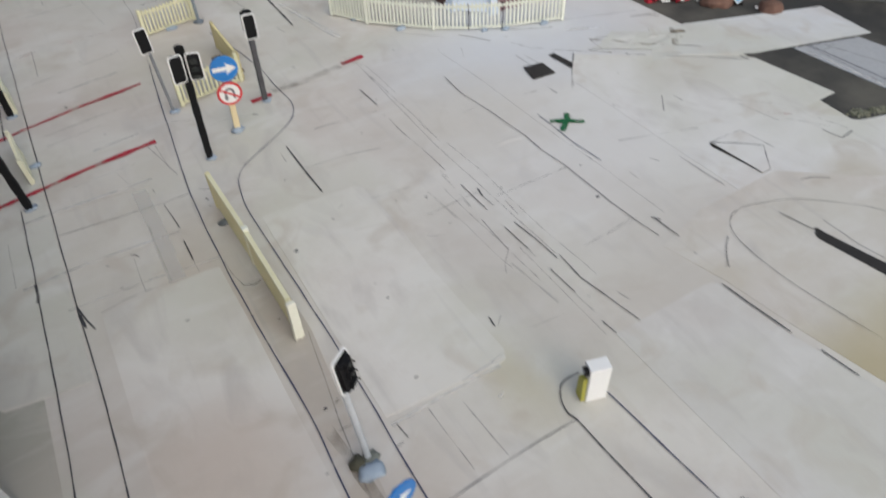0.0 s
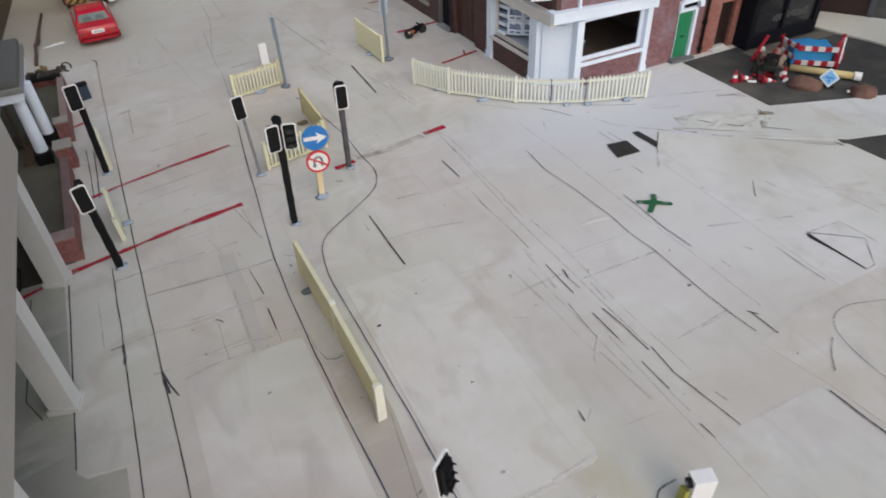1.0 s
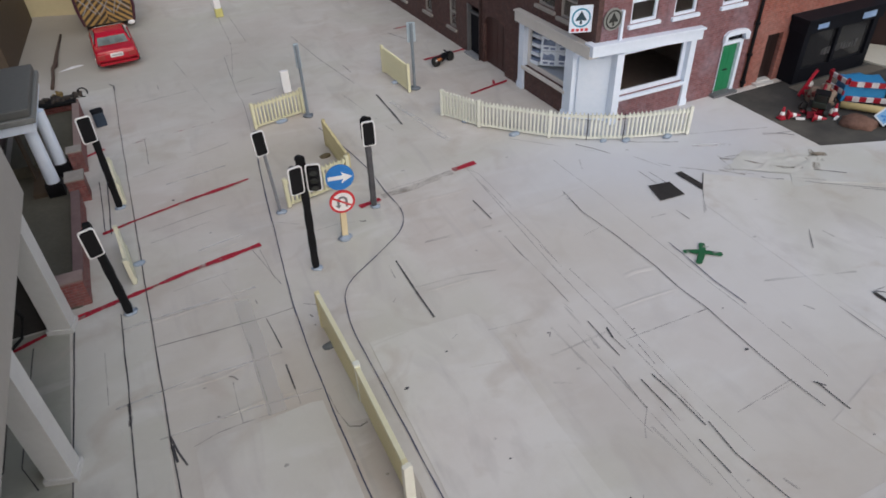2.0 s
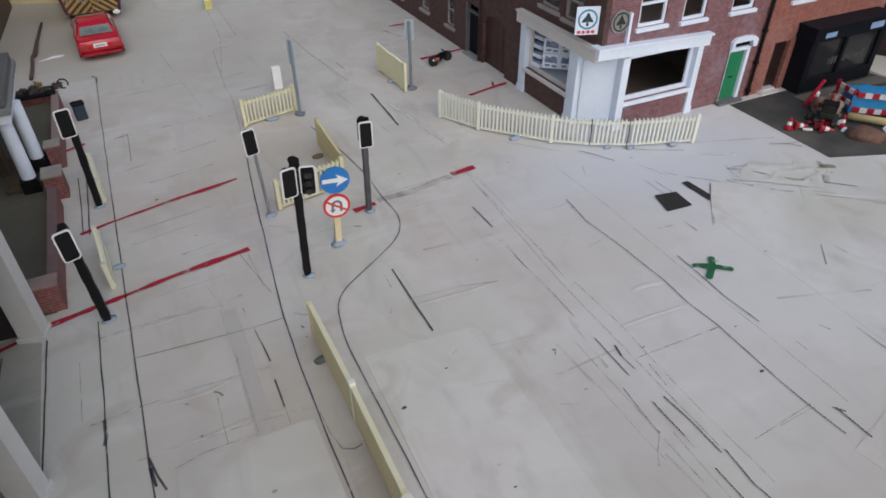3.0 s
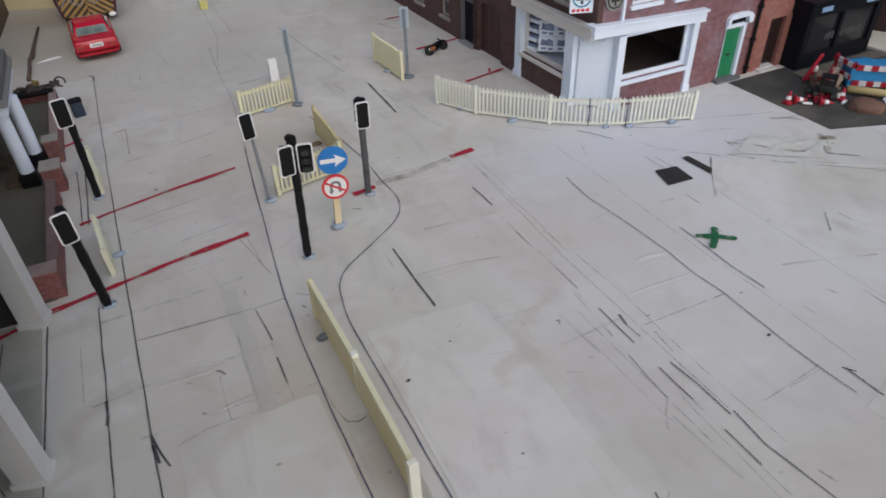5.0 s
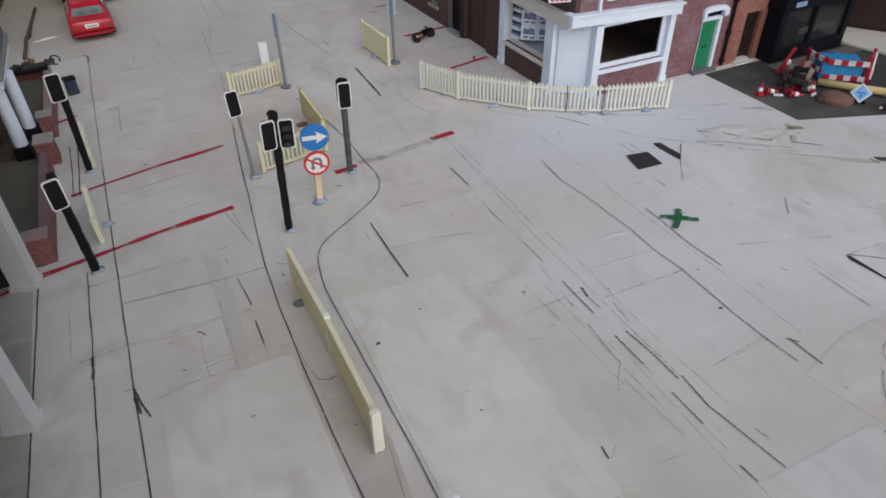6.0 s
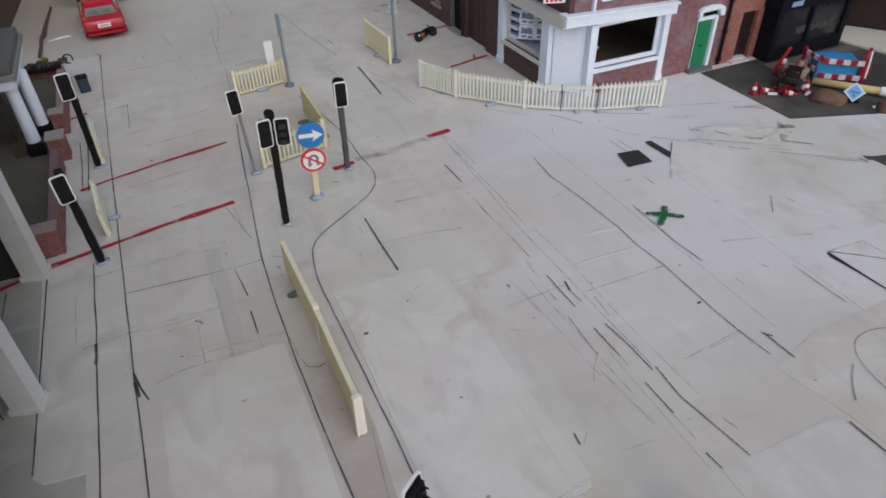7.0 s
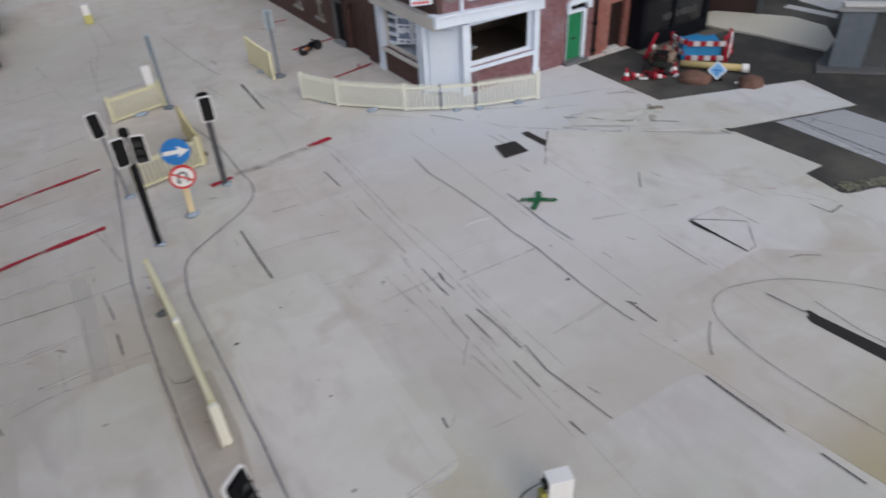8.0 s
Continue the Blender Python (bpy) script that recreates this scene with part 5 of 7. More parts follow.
# ---- buildings ----
def pierced(bm, u0, u1, z0, z1, thick, holes):
    """A wall in one piece whose outer face lies at v = 0, with openings (u0, u1, z0, z1) cut through."""
    us = sorted({u0, u1, *[q for h in holes for q in h[:2]]})
    zs = sorted({z0, z1, *[q for h in holes for q in h[2:]]})
    def solid(i, k):
        if not (0 <= i < len(us) - 1 and 0 <= k < len(zs) - 1):
            return False
        u, z = (us[i] + us[i + 1]) / 2, (zs[k] + zs[k + 1]) / 2
        return not any(h[0] < u < h[1] and h[2] < z < h[3] for h in holes)
    made = {}
    def vert(i, j, k):
        if (i, j, k) not in made:
            made[i, j, k] = bm.verts.new((us[i], j * thick, zs[k]))
        return made[i, j, k]
    for i in range(len(us) - 1):
        for k in range(len(zs) - 1):
            if not solid(i, k):
                continue
            bm.faces.new([vert(*q) for q in ((i, 0, k), (i + 1, 0, k), (i + 1, 0, k + 1), (i, 0, k + 1))])
            bm.faces.new([vert(*q) for q in ((i, 1, k), (i, 1, k + 1), (i + 1, 1, k + 1), (i + 1, 1, k))])
            for di, dk, q in ((-1, 0, ((i, 0, k), (i, 0, k + 1), (i, 1, k + 1), (i, 1, k))), (1, 0, ((i + 1, 0, k), (i + 1, 1, k), (i + 1, 1, k + 1), (i + 1, 0, k + 1))),
                              (0, -1, ((i, 0, k), (i, 1, k), (i + 1, 1, k), (i + 1, 0, k))), (0, 1, ((i, 0, k + 1), (i + 1, 0, k + 1), (i + 1, 1, k + 1), (i, 1, k + 1)))):
                if not solid(i + di, k + dk):
                    bm.faces.new([vert(*p) for p in q])
    bmesh.ops.recalc_face_normals(bm, faces=bm.faces)


def sash_window(root, m, u0, u1, z0, z1, bars=2, sill=True, deep=0.18, material=None, bar=0.1, panes=1, glazed=True):
    """A glazed window in an opening: frame bars, panes and a projecting sill."""
    material = material or WHITEPAINT
    bm = bmesh.new()
    box(bm, u0, u0 + bar, deep - 0.1, deep, z0, z1)
    box(bm, u1 - bar, u1, deep - 0.1, deep, z0, z1)
    box(bm, u0 + bar, u1 - bar, deep - 0.1, deep, z0, z0 + bar)
    box(bm, u0 + bar, u1 - bar, deep - 0.1, deep, z1 - bar, z1)
    for k in range(1, bars):
        z = z0 + (z1 - z0) * k / bars
        box(bm, u0 + bar, u1 - bar, deep - 0.1, deep, z - bar * 0.4, z + bar * 0.4)
    for k in range(1, panes):
        u = u0 + (u1 - u0) * k / panes
        box(bm, u - bar * 0.3, u + bar * 0.3, deep - 0.09, deep - 0.01, z0 + bar, z1 - bar)
    win = part("window", bm, material, root, "white-framed sash window", at=m)
    if glazed:
        bm = bmesh.new()
        box(bm, u0 + bar, u1 - bar, deep - 0.055, deep - 0.045, z0 + bar, z1 - bar)
        pane = part("pane", bm, GLASS, win)
        pane.visible_shadow = False
    if sill:
        bm = bmesh.new()
        box(bm, u0 - 0.12, u1 + 0.12, -0.14, deep - 0.1, z0 - 0.16, z0 - 0.002)
        part("sill", bm, material, win, bevel=0.02)
    return win


# corner shop
shop = thing("corner_shop", 3.5, 26.0, 0, 0, "two-storey red-brick corner shop with white shopfront and empty dark window", "shop")
F = spot(-3.5, 0)
FW = spot(-3.5, -26.0)
S = spot(0.4, 0, 0, 0, 0, -87.2) @ spot(26.0, 0)
TOP = 7.6
bm = bmesh.new()
pierced(bm, 4.15, 12.85, 3.55, TOP, 0.25, [(5.58, 7.0, 4.46, 6.3), (7.88, 9.15, 4.4, 6.3), (10.6, 11.9, 4.4, 6.3)])
part("front_wall", bm, BRICK_SHOP, shop, at=F)
bm = bmesh.new()
pierced(bm, 9.42, 12.85, 0, 3.55, 0.25, [(11.2, 12.4, 0.0, 3.05)])
part("door_wall", bm, BRICK_SHOP, shop, at=F)
bm = bmesh.new()
pierced(bm, 5.45, 9.1, 0, 1.22, 0.25, [])
part("stall_riser", bm, BRICK_SHOP, shop, at=F)
# side wall and riser: darker brick colour stands in for the side's shade
bm = bmesh.new()
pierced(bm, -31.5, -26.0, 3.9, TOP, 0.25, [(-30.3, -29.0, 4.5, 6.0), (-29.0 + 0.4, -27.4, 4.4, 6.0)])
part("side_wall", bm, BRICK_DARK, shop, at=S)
bm = bmesh.new()
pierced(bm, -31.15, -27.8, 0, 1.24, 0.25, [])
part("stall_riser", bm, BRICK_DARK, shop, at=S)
DIM_ROOM = surface("dim_brown_room", (0.20, 0.16, 0.135), (0.30, 0.245, 0.21), 0.8, 25, 300, 0.1)
for name, outline, z0, z1 in (("upper_floor", [(4.3, 26.4), (12.6, 26.4), (12.6, 33.0), (4.0, 33.0)], 3.4, 3.55), ("shop_floor", [(5.2, 26.25), (12.6, 26.25), (12.6, 33.0), (4.0, 33.0), (4.05, 27.5)], 0.0, 0.06),
                              ("inner_wall", [(4.0, 32.8), (12.6, 32.8), (12.6, 33.0), (4.0, 33.0)], 0.06, 3.39), ("inner_wall", [(12.4, 26.26), (12.6, 26.26), (12.6, 32.79), (12.4, 32.79)], 0.06, 3.39),
                              ("inner_wall", [(4.0, 32.8), (12.6, 32.8), (12.6, 33.0), (4.0, 33.0)], 3.56, TOP), ("inner_wall", [(12.4, 26.26), (12.6, 26.26), (12.6, 32.79), (12.4, 32.79)], 3.56, TOP)):
    bm = bmesh.new()
    prism(bm, outline, z0, z1)
    part(name, bm, DIM_ROOM, shop, at=FW)
bm = bmesh.new()
prism(bm, [(3.3, 25.8), (12.7, 25.8), (12.7, 33.1), (3.3, 33.1)], TOP, TOP + 0.25)
prism(bm, [(25.9, TOP + 0.25), (33.0, TOP + 0.25), (29.4, TOP + 2.6)], 3.35, 12.65, "x")
part("roof", bm, SLATE, shop, at=FW)
# white shopfront: pilasters, fascia, sill, corner entrance
def front_post(u0, u1, m, z1=3.22, v0=-0.12, name="pilaster"):
    bm = bmesh.new()
    box(bm, u0, u1, v0, 0.28, 0, z1)
    box(bm, u0 - 0.04, u1 + 0.04, v0 - 0.04, 0.0, 0, 0.3)
    return part(name, bm, WHITEPAINT, shop, at=m, bevel=0.02)


front_post(5.08, 5.45, F, 3.3), front_post(9.1, 9.42, F, 3.2)
front_post(-31.6, -31.15, S, 3.35), front_post(-27.8, -27.2, S, 3.35)
bm = bmesh.new()
prism(bm, [(3.62, 3.5), (9.55, 3.2), (9.55, 3.64), (3.62, 3.92)], -0.28, 0.26, "y")
prism(bm, [(3.56, 3.92), (9.62, 3.64), (9.62, 3.74), (3.56, 4.02)], -0.36, 0.26, "y")
part("fascia", bm, WHITEPAINT, shop, "white shop fascia board", at=F, bevel=0.02)
bm = bmesh.new()
box(bm, -31.75, -25.95, -0.3, 0.26, 3.35, 3.82)
box(bm, -31.8, -25.95, -0.36, 0.26, 3.82, 3.9)
part("side_fascia", bm, SHADEWHITE, shop, "side fascia, white with its shade painted in", at=S, bevel=0.02)
for m, u0, u1, z0, z1 in ((F, 5.45, 9.1, 1.22, 3.3), (S, -31.15, -27.8, 1.24, 3.35)):
    sash_window(shop, m, u0, u1, z0, z1, 1, True, 0.24, bar=0.2, glazed=False, material=SHADEWHITE if m is S else WHITEPAINT)
# entrance across the cut corner
bm = bmesh.new()
prism(bm, [(4.0, 27.2), (5.12, 26.28), (5.2, 26.38), (4.08, 27.3)], 0.0, 3.35)
part("entrance_wall", bm, WHITEPAINT, shop, "white panelled corner entrance", at=FW)
bm = bmesh.new()
prism(bm, [(4.04, 27.16), (4.86, 26.49), (4.9, 26.54), (4.08, 27.21)], 0.08, 3.0)
for z in (0.35, 1.55):
    prism(bm, [(4.2, 27.02), (4.7, 26.61), (4.72, 26.63), (4.22, 27.04)], z, z + 0.95)
bmesh.ops.translate(bm, verts=bm.verts, vec=(-0.07, -0.07, 0))
part("shop_door", bm, WHITEPAINT, shop, "plain white shop door", at=FW)
# display behind the side window
bm = bmesh.new()
box(bm, -31.1, -27.85, 0.27, 3.4, 1.2, 1.28)
display = part("display_floor", bm, surface("pale_blue_grey_floor", (0.46, 0.50, 0.58), (0.55, 0.60, 0.68), 0.5, 60, 400, 0.05), shop, "pale blue-grey display floor", at=S)
# pale backing added to bounce light onto the display
bm = bmesh.new()
box(bm, -30.32, -30.24, 0.95, 3.4, 1.28, 3.3)
part("display_back", bm, surface("pale_bounce_back", (0.55, 0.57, 0.55), (0.66, 0.68, 0.66), 0.7, 60, 400, 0.05), display)
DISPLAY_WHITE = surface("bluish_white_print", (0.80, 0.86, 0.95), (0.86, 0.91, 0.97), 0.4, 90, 500, 0)
rng = random.Random(4)
PICTURE = surface("blue_black_picture", (0.05, 0.07, 0.15), (0.38, 0.46, 0.64), 0.5, 160, 420, 0.0)

for v in (0.42, 1.0, 1.58):
    for z in (1.6, 2.32):
        bm = bmesh.new()
        box(bm, -30.05, -30.0, v - 0.28, v + 0.28, z, z + 0.7)
        for q in bm.verts:
            q.co.x += 0.85 * (q.co.y - 0.14)
        panel = part("display_panel", bm, DISPLAY_WHITE, display, "white display panel with a dark picture", bevel=0.01)
        bm = bmesh.new()
        prism(bm, [(v - 0.23, z + 0.3), (v + 0.22, z + 0.26), (v + 0.19, z + 0.54), (v + 0.06, z + 0.6), (v - 0.07, z + 0.52), (v - 0.2, z + 0.61)], -29.998, -29.988, "x")
        box(bm, -29.998, -29.988, v - 0.2, v - 0.03, z + 0.1, z + 0.2)
        box(bm, -29.998, -29.988, v + 0.04, v + 0.2, z + 0.07, z + 0.18)
        for q in bm.verts:
            q.co.x += 0.85 * (q.co.y - 0.14)
        part("picture", bm, PICTURE, panel)
for k in range(4):
    bm = bmesh.new()
    z = 1.42 + 0.42 * k
    prism(bm, [(-31.08, z), (-30.3, z + 0.05), (-30.3, z + 0.22), (-31.08, z + 0.15)], 0.16 + 0.04 * k, 0.9, "y")
    part("white_shelf", bm, DISPLAY_WHITE, display)
    bm = bmesh.new()
    prism(bm, [(-31.0, z + 0.152), (-30.34, z + 0.222), (-30.34, z + 0.33), (-31.0, z + 0.27)], 0.22 + 0.04 * k, 0.88, "y")
    part("goods", bm, PICTURE, display)
# upper windows
for u0, u1, z0 in ((5.58, 7.0, 4.46), (7.88, 9.15, 4.4), (10.6, 11.9, 4.4)):
    sash_window(shop, F, u0, u1, z0, 6.3, 2, bar=0.12)
# side frames in grey-beige: the side's shade is put into their colour
for u0, u1, z0 in ((-30.3, -29.0, 4.5), (-28.6, -27.4, 4.4)):
    sash_window(shop, S, u0, u1, z0, 6.0, 2, material=COPING, bar=0.1)
# green house door
bm = bmesh.new()
box(bm, 11.24, 12.18, 0.08, 0.16, 0.14, 2.5)
for a, b, c, d in ((11.36, 11.66, 0.3, 1.1), (11.76, 12.06, 0.3, 1.1), (11.36, 11.66, 1.35, 2.3), (11.76, 12.06, 1.35, 2.3)):
    box(bm, a, b, 0.066, 0.085, c, d)
door = part("house_door", bm, GREEN, shop, "green panelled door", at=F, bevel=0.01)
bm = bmesh.new()
box(bm, 11.6, 11.84, 0.05, 0.09, 1.16, 1.24)
part("letter_slot", bm, DARK, door)
bm = bmesh.new()
box(bm, 11.14, 11.24, 0.0, 0.2, 0.0, 2.5)
box(bm, 12.18, 12.36, -0.08, 0.2, 0.0, 2.62)
box(bm, 11.14, 12.18, -0.06, 0.2, 2.5, 2.66)
prism(bm, [(11.1, 2.66), (11.28, 2.66), (11.28, 2.92), (12.3, 2.95), (12.4, 2.62), (12.62, 2.62), (12.62, 2.95), (12.4, 3.12), (11.86, 3.18), (11.3, 3.14), (11.1, 3.0)], -0.16, 0.1, "y")
part("door_surround", bm, WHITEPAINT, shop, "white door surround with arched hood", at=F)
bm = bmesh.new()
box(bm, 11.26, 12.32, 0.04, 0.12, 2.66, 2.96)
part("fanlight", bm, DARKBLUE, shop, "dark fanlight", at=F)
bm = bmesh.new()
box(bm, 11.0, 12.45, -0.35, 0.2, 0, 0.14)
part("doorstep", bm, surface("dark_stone", (0.10, 0.105, 0.115), (0.16, 0.165, 0.175), 0.7, 60, 500, 0.2), shop, "dark grey stone doorstep", at=F, bevel=0.02)
bm = bmesh.new()
tube(bm, [(12.95, -0.12, 0.1), (12.95, -0.12, TOP)], 0.08)
for z in (0.3, 1.7, 3.2, 4.8):
    cyl(bm, 12.95, -0.12, z, z + 0.12, 0.13)
part("downpipe", bm, BLACK, shop, "black downpipe", at=F)

TREE_INK = surface("dark_teal_print", (0.010, 0.035, 0.055), (0.02, 0.06, 0.085), 0.5, 90, 500, 0)


# shop signs: a plain tree shape in a ring
def tree_sign(name, parent_label, m, size, ground, tone, foot):
    root = thing(name, 0, 0, 0, 0, parent_label, "shop sign", "shop signs")
    root.matrix_basis = m
    bm = bmesh.new()
    if foot:
        prism(bm, rounded(size, size * 1.18, 0.03, cy=-0.02), 0.0, 0.06, "y")
    else:
        disc(bm, size / 2, 0.0, 0.06, 0)
    board = part("sign_board", bm, ground, root, at=None)
    c = 0.04 if foot else 0.0
    bm = bmesh.new()
    ring(bm, size * 0.35, size * 0.42, -0.012, 0.0, c)
    part("ring", bm, tone, board)
    bm = bmesh.new()
    prism(bm, [(p * size, q * size + c) for p, q in ((-0.25, -0.12), (-0.21, -0.02), (-0.12, 0.1), (0, 0.31), (0.12, 0.1), (0.21, -0.02), (0.25, -0.12), (0.15, -0.13), (0.04, -0.09), (0.06, -0.28), (-0.06, -0.28), (-0.04, -0.09), (-0.15, -0.13))], -0.014, 0.0, "y")
    part("tree_emblem", bm, TREE_INK if foot else tone, board, "dark tree emblem")
    if foot:
        boxes("red_bar", [(-0.40 * size + k * 0.2 * size, -0.26 * size + k * 0.2 * size, -0.012, 0.0, -0.55 * size, -0.43 * size) for k in range(4)], SIGN_RED, board, "plain red bar")
    return root


tree_sign("hanging_sign", "square white hanging sign with a dark tree in a blue ring", spot(3.4, 26.45, 4.98, 0, 0, -20), 0.94, WHITEPAINT, surface("teal_blue_print", (0.015, 0.20, 0.34), (0.03, 0.27, 0.42), 0.5, 90, 500, 0), True)
tree_sign("round_sign", "round grey shop sign with a dark ring and tree", spot(4.62, 25.9, 4.9, 0, 0, 0), 0.92, surface("grey_sign_print", (0.20, 0.21, 0.20), (0.30, 0.31, 0.29), 0.6, 90, 500, 0), surface("black_sign_print", (0.012, 0.014, 0.012), (0.022, 0.024, 0.02), 0.6, 90, 500, 0), False)
bm = bmesh.new()
box(bm, 5.02, 5.14, -0.16, 0.0, 3.95, 5.2)
part("corner_board", bm, WHITEPAINT, shop, "narrow white upright board", at=F)

# dark terrace down the side street
row = thing("terrace_house", 3.5, 31.5, 0, 0, "dark brown-brick terrace with arched passage and pale sills", "house")
T = spot(0.4, -5.5, 0, 0, 0, -87.2) @ spot(26.0, 0)
holes = [(-35.2, -33.0, 0, 2.75), (-36.95, -35.6, 0, 2.75), (-39.2, -38.3, 0.9, 2.6), (-42.4, -41.4, 0.9, 2.6), (-46.2, -45.0, 0.75, 2.6), (-34.4, -33.2, 4.4, 6.0), (-37.2, -36.0, 4.4, 6.0), (-39.2, -38.0, 4.4, 6.0), (-42.9, -41.7, 4.4, 6.0)]
bm = bmesh.new()
pierced(bm, -66, -31.52, 0, TOP - 0.2, 0.3, holes)
part("street_wall", bm, BRICK_DARK, row, at=T)
boxes("inner_wall", [(-66, -31.52, 1.2, 1.4, 0, TOP - 0.2), (-66, -31.52, 0.3, 1.19, 3.2, 3.3)], BROWNDOOR, row, at=T)
bm = bmesh.new()
prism(bm, [(-0.25, TOP - 0.2), (7.0, TOP - 0.2), (3.4, TOP + 2.0)], 31.55, 66.0, "y")
part("roof", bm, SLATE, row, at=spot(0, -31.5))
bm = bmesh.new()
prism(bm, [(-35.2, 2.76), (-35.2, 2.2), (-34.95, 2.55), (-34.1, 2.74), (-33.25, 2.55), (-33.0, 2.2), (-33.0, 2.76)], 0.02, 0.28, "y")
part("arch", bm, BRICK_DARK, row, "shallow brick arch of the passage", at=T)
bm = bmesh.new()
box(bm, -35.2, -33.0, 0.2, 0.28, 0.02, 2.74)
for u in (-34.65, -34.1, -33.55):
    box(bm, u - 0.02, u + 0.02, 0.185, 0.2, 0.02, 2.6)
part("passage_door", bm, surface("deep_maroon_door", (0.045, 0.018, 0.016), (0.075, 0.032, 0.028), 0.5, 60, 400, 0.1, stretch=(3, 3, 0.4)), row, "dark maroon plank door in the arch", at=T)
bm = bmesh.new()
box(bm, -36.85, -35.7, 0.16, 0.24, 0.1, 2.3)
part("front_door", bm, DARKBLUE, row, "blue-black front door", at=T)
bm = bmesh.new()
box(bm, -36.95, -36.83, -0.05, 0.2, 0.0, 2.75)
box(bm, -36.83, -35.72, 0.0, 0.2, 2.32, 2.4)
part("door_frame", bm, surface("dim_grey_frame", (0.10, 0.10, 0.10), (0.15, 0.15, 0.15), 0.6, 80, 500, 0.1), row, at=T)
bm = bmesh.new()
box(bm, -36.95, -35.5, -0.25, 0.2, 0, 0.1)
part("doorstep", bm, STONE, row, at=T)
for h in holes[2:]:
    sash_window(row, T, h[0], h[1], h[2], h[3], 2, material=COPING)
tube_bm = bmesh.new()
tube(tube_bm, [(-35.42, -0.1, 0.05), (-35.42, -0.1, TOP - 0.3)], 0.07)
part("downpipe", tube_bm, BROWNDOOR, row, "dark brown downpipe", at=T)

# orange brick house with the black shopfront
house = thing("brick_house", 12.9, 26.0, 0, 0, "orange-red brick house with a projecting black shopfront", "house")
O = spot(-12.9, 0)
bm = bmesh.new()
pierced(bm, 12.86, 21.0, 0, TOP + 0.3, 0.3, [(14.02, 15.0, 0, 2.45), (14.3, 15.6, 4.35, 6.2), (17.6, 19.0, 4.35, 6.2)])
part("front_wall", bm, BRICK_ORANGE, house, at=O)
boxes("inner_wall", [(12.9, 21.0, 1.2, 1.4, 0, TOP + 0.3), (20.8, 21.0, 0.31, 1.19, 0, TOP + 0.3), (12.9, 20.79, 0.31, 1.19, 3.4, 3.5)], DARK, house, at=O)
bm = bmesh.new()
prism(bm, [(25.8, TOP + 0.3), (32.0, TOP + 0.3), (28.9, TOP + 2.4)], 12.8, 21.1, "x")
part("roof", bm, SLATE, house, at=spot(-12.9, -26.0))
bm = bmesh.new()
box(bm, 14.04, 14.98, 0.2, 0.28, 0.12, 2.42)
for a, b, c, d in ((14.14, 14.46, 0.3, 1.1), (14.56, 14.88, 0.3, 1.1), (14.14, 14.46, 1.3, 2.25), (14.56, 14.88, 1.3, 2.25)):
    box(bm, a, b, 0.185, 0.205, c, d)
part("front_door", bm, surface("black_maroon_door", (0.012, 0.006, 0.006), (0.022, 0.011, 0.010), 0.45, 60, 400, 0.1), house, "dark brown panelled door", at=O)
bm = bmesh.new()
box(bm, 13.72, 14.8, -0.35, 0.25, 0, 0.1)
box(bm, 13.95, 14.75, -0.12, 0.25, 0.1, 0.17)
part("doorstep", bm, GREYWHITE, house, "grey-white doorstep", at=O)
for u0, u1 in ((14.3, 15.6), (17.6, 19.0)):
    sash_window(house, O, u0, u1, 4.35, 6.2, 2)
bm = bmesh.new()
box(bm, 15.35, 15.7, -0.95, 0.0, 0, 3.15)
box(bm, 20.0, 20.35, -0.95, 0.0, 0, 3.15)
box(bm, 15.7, 20.0, -0.95, -0.6, 0, 0.7)
box(bm, 15.25, 20.45, -1.05, 0.0, 2.55, 3.1)
box(bm, 15.2, 20.5, -1.12, 0.0, 3.1, 3.25)
box(bm, 17.6, 17.8, -0.95, -0.7, 0.7, 2.55)
front = part("black_shopfront", bm, DARKBLUE, house, "projecting black shopfront", at=O, bevel=0.02)
SHOP_GLASS = surface("dark_shop_glass", (0.014, 0.015, 0.018), (0.03, 0.03, 0.032), 0.12, 60, 400, 0.0)
boxes("pane", [(15.7, 17.6, -0.8, -0.76, 0.7, 2.55), (17.8, 20.0, -0.8, -0.76, 0.7, 2.55)], SHOP_GLASS, front, "dark shop glass", at=None)
PATCH = surface("pale_blue_sign", (0.22, 0.34, 0.55), (0.34, 0.46, 0.66), 0.5, 120, 600, 0)
boxes("sign_patch", [(15.9, 16.6, -1.075, -1.052, 2.72, 2.95), (18.9, 19.8, -1.075, -1.052, 2.7, 3.0)], PATCH, front, "pale blue unreadable sign patch")
LETTERING = surface("faded_grey_lettering", (0.05, 0.052, 0.056), (0.09, 0.092, 0.096), 0.6, 300, 700, 0)
rng = random.Random(9)
u = 17.0
while u < 19.5:
    w = rng.uniform(0.08, 0.2)
    boxes("lettering_bar", [(u, u + w, -0.817, -0.802, 1.2 + rng.uniform(-0.05, 0.05), 1.5 + rng.uniform(-0.05, 0.08))], LETTERING, front, "plain grey bar of faded lettering")
    u += w + 0.06
boxes("pavement_slab", [(15.0, 21.0, -1.85, -1.13, 0.014, 0.04)], surface("dusty_brown_slab", (0.09, 0.078, 0.062), (0.145, 0.128, 0.105), 0.85, 60, 700, 0.3), house, "dusty brown pavement strip", at=O)

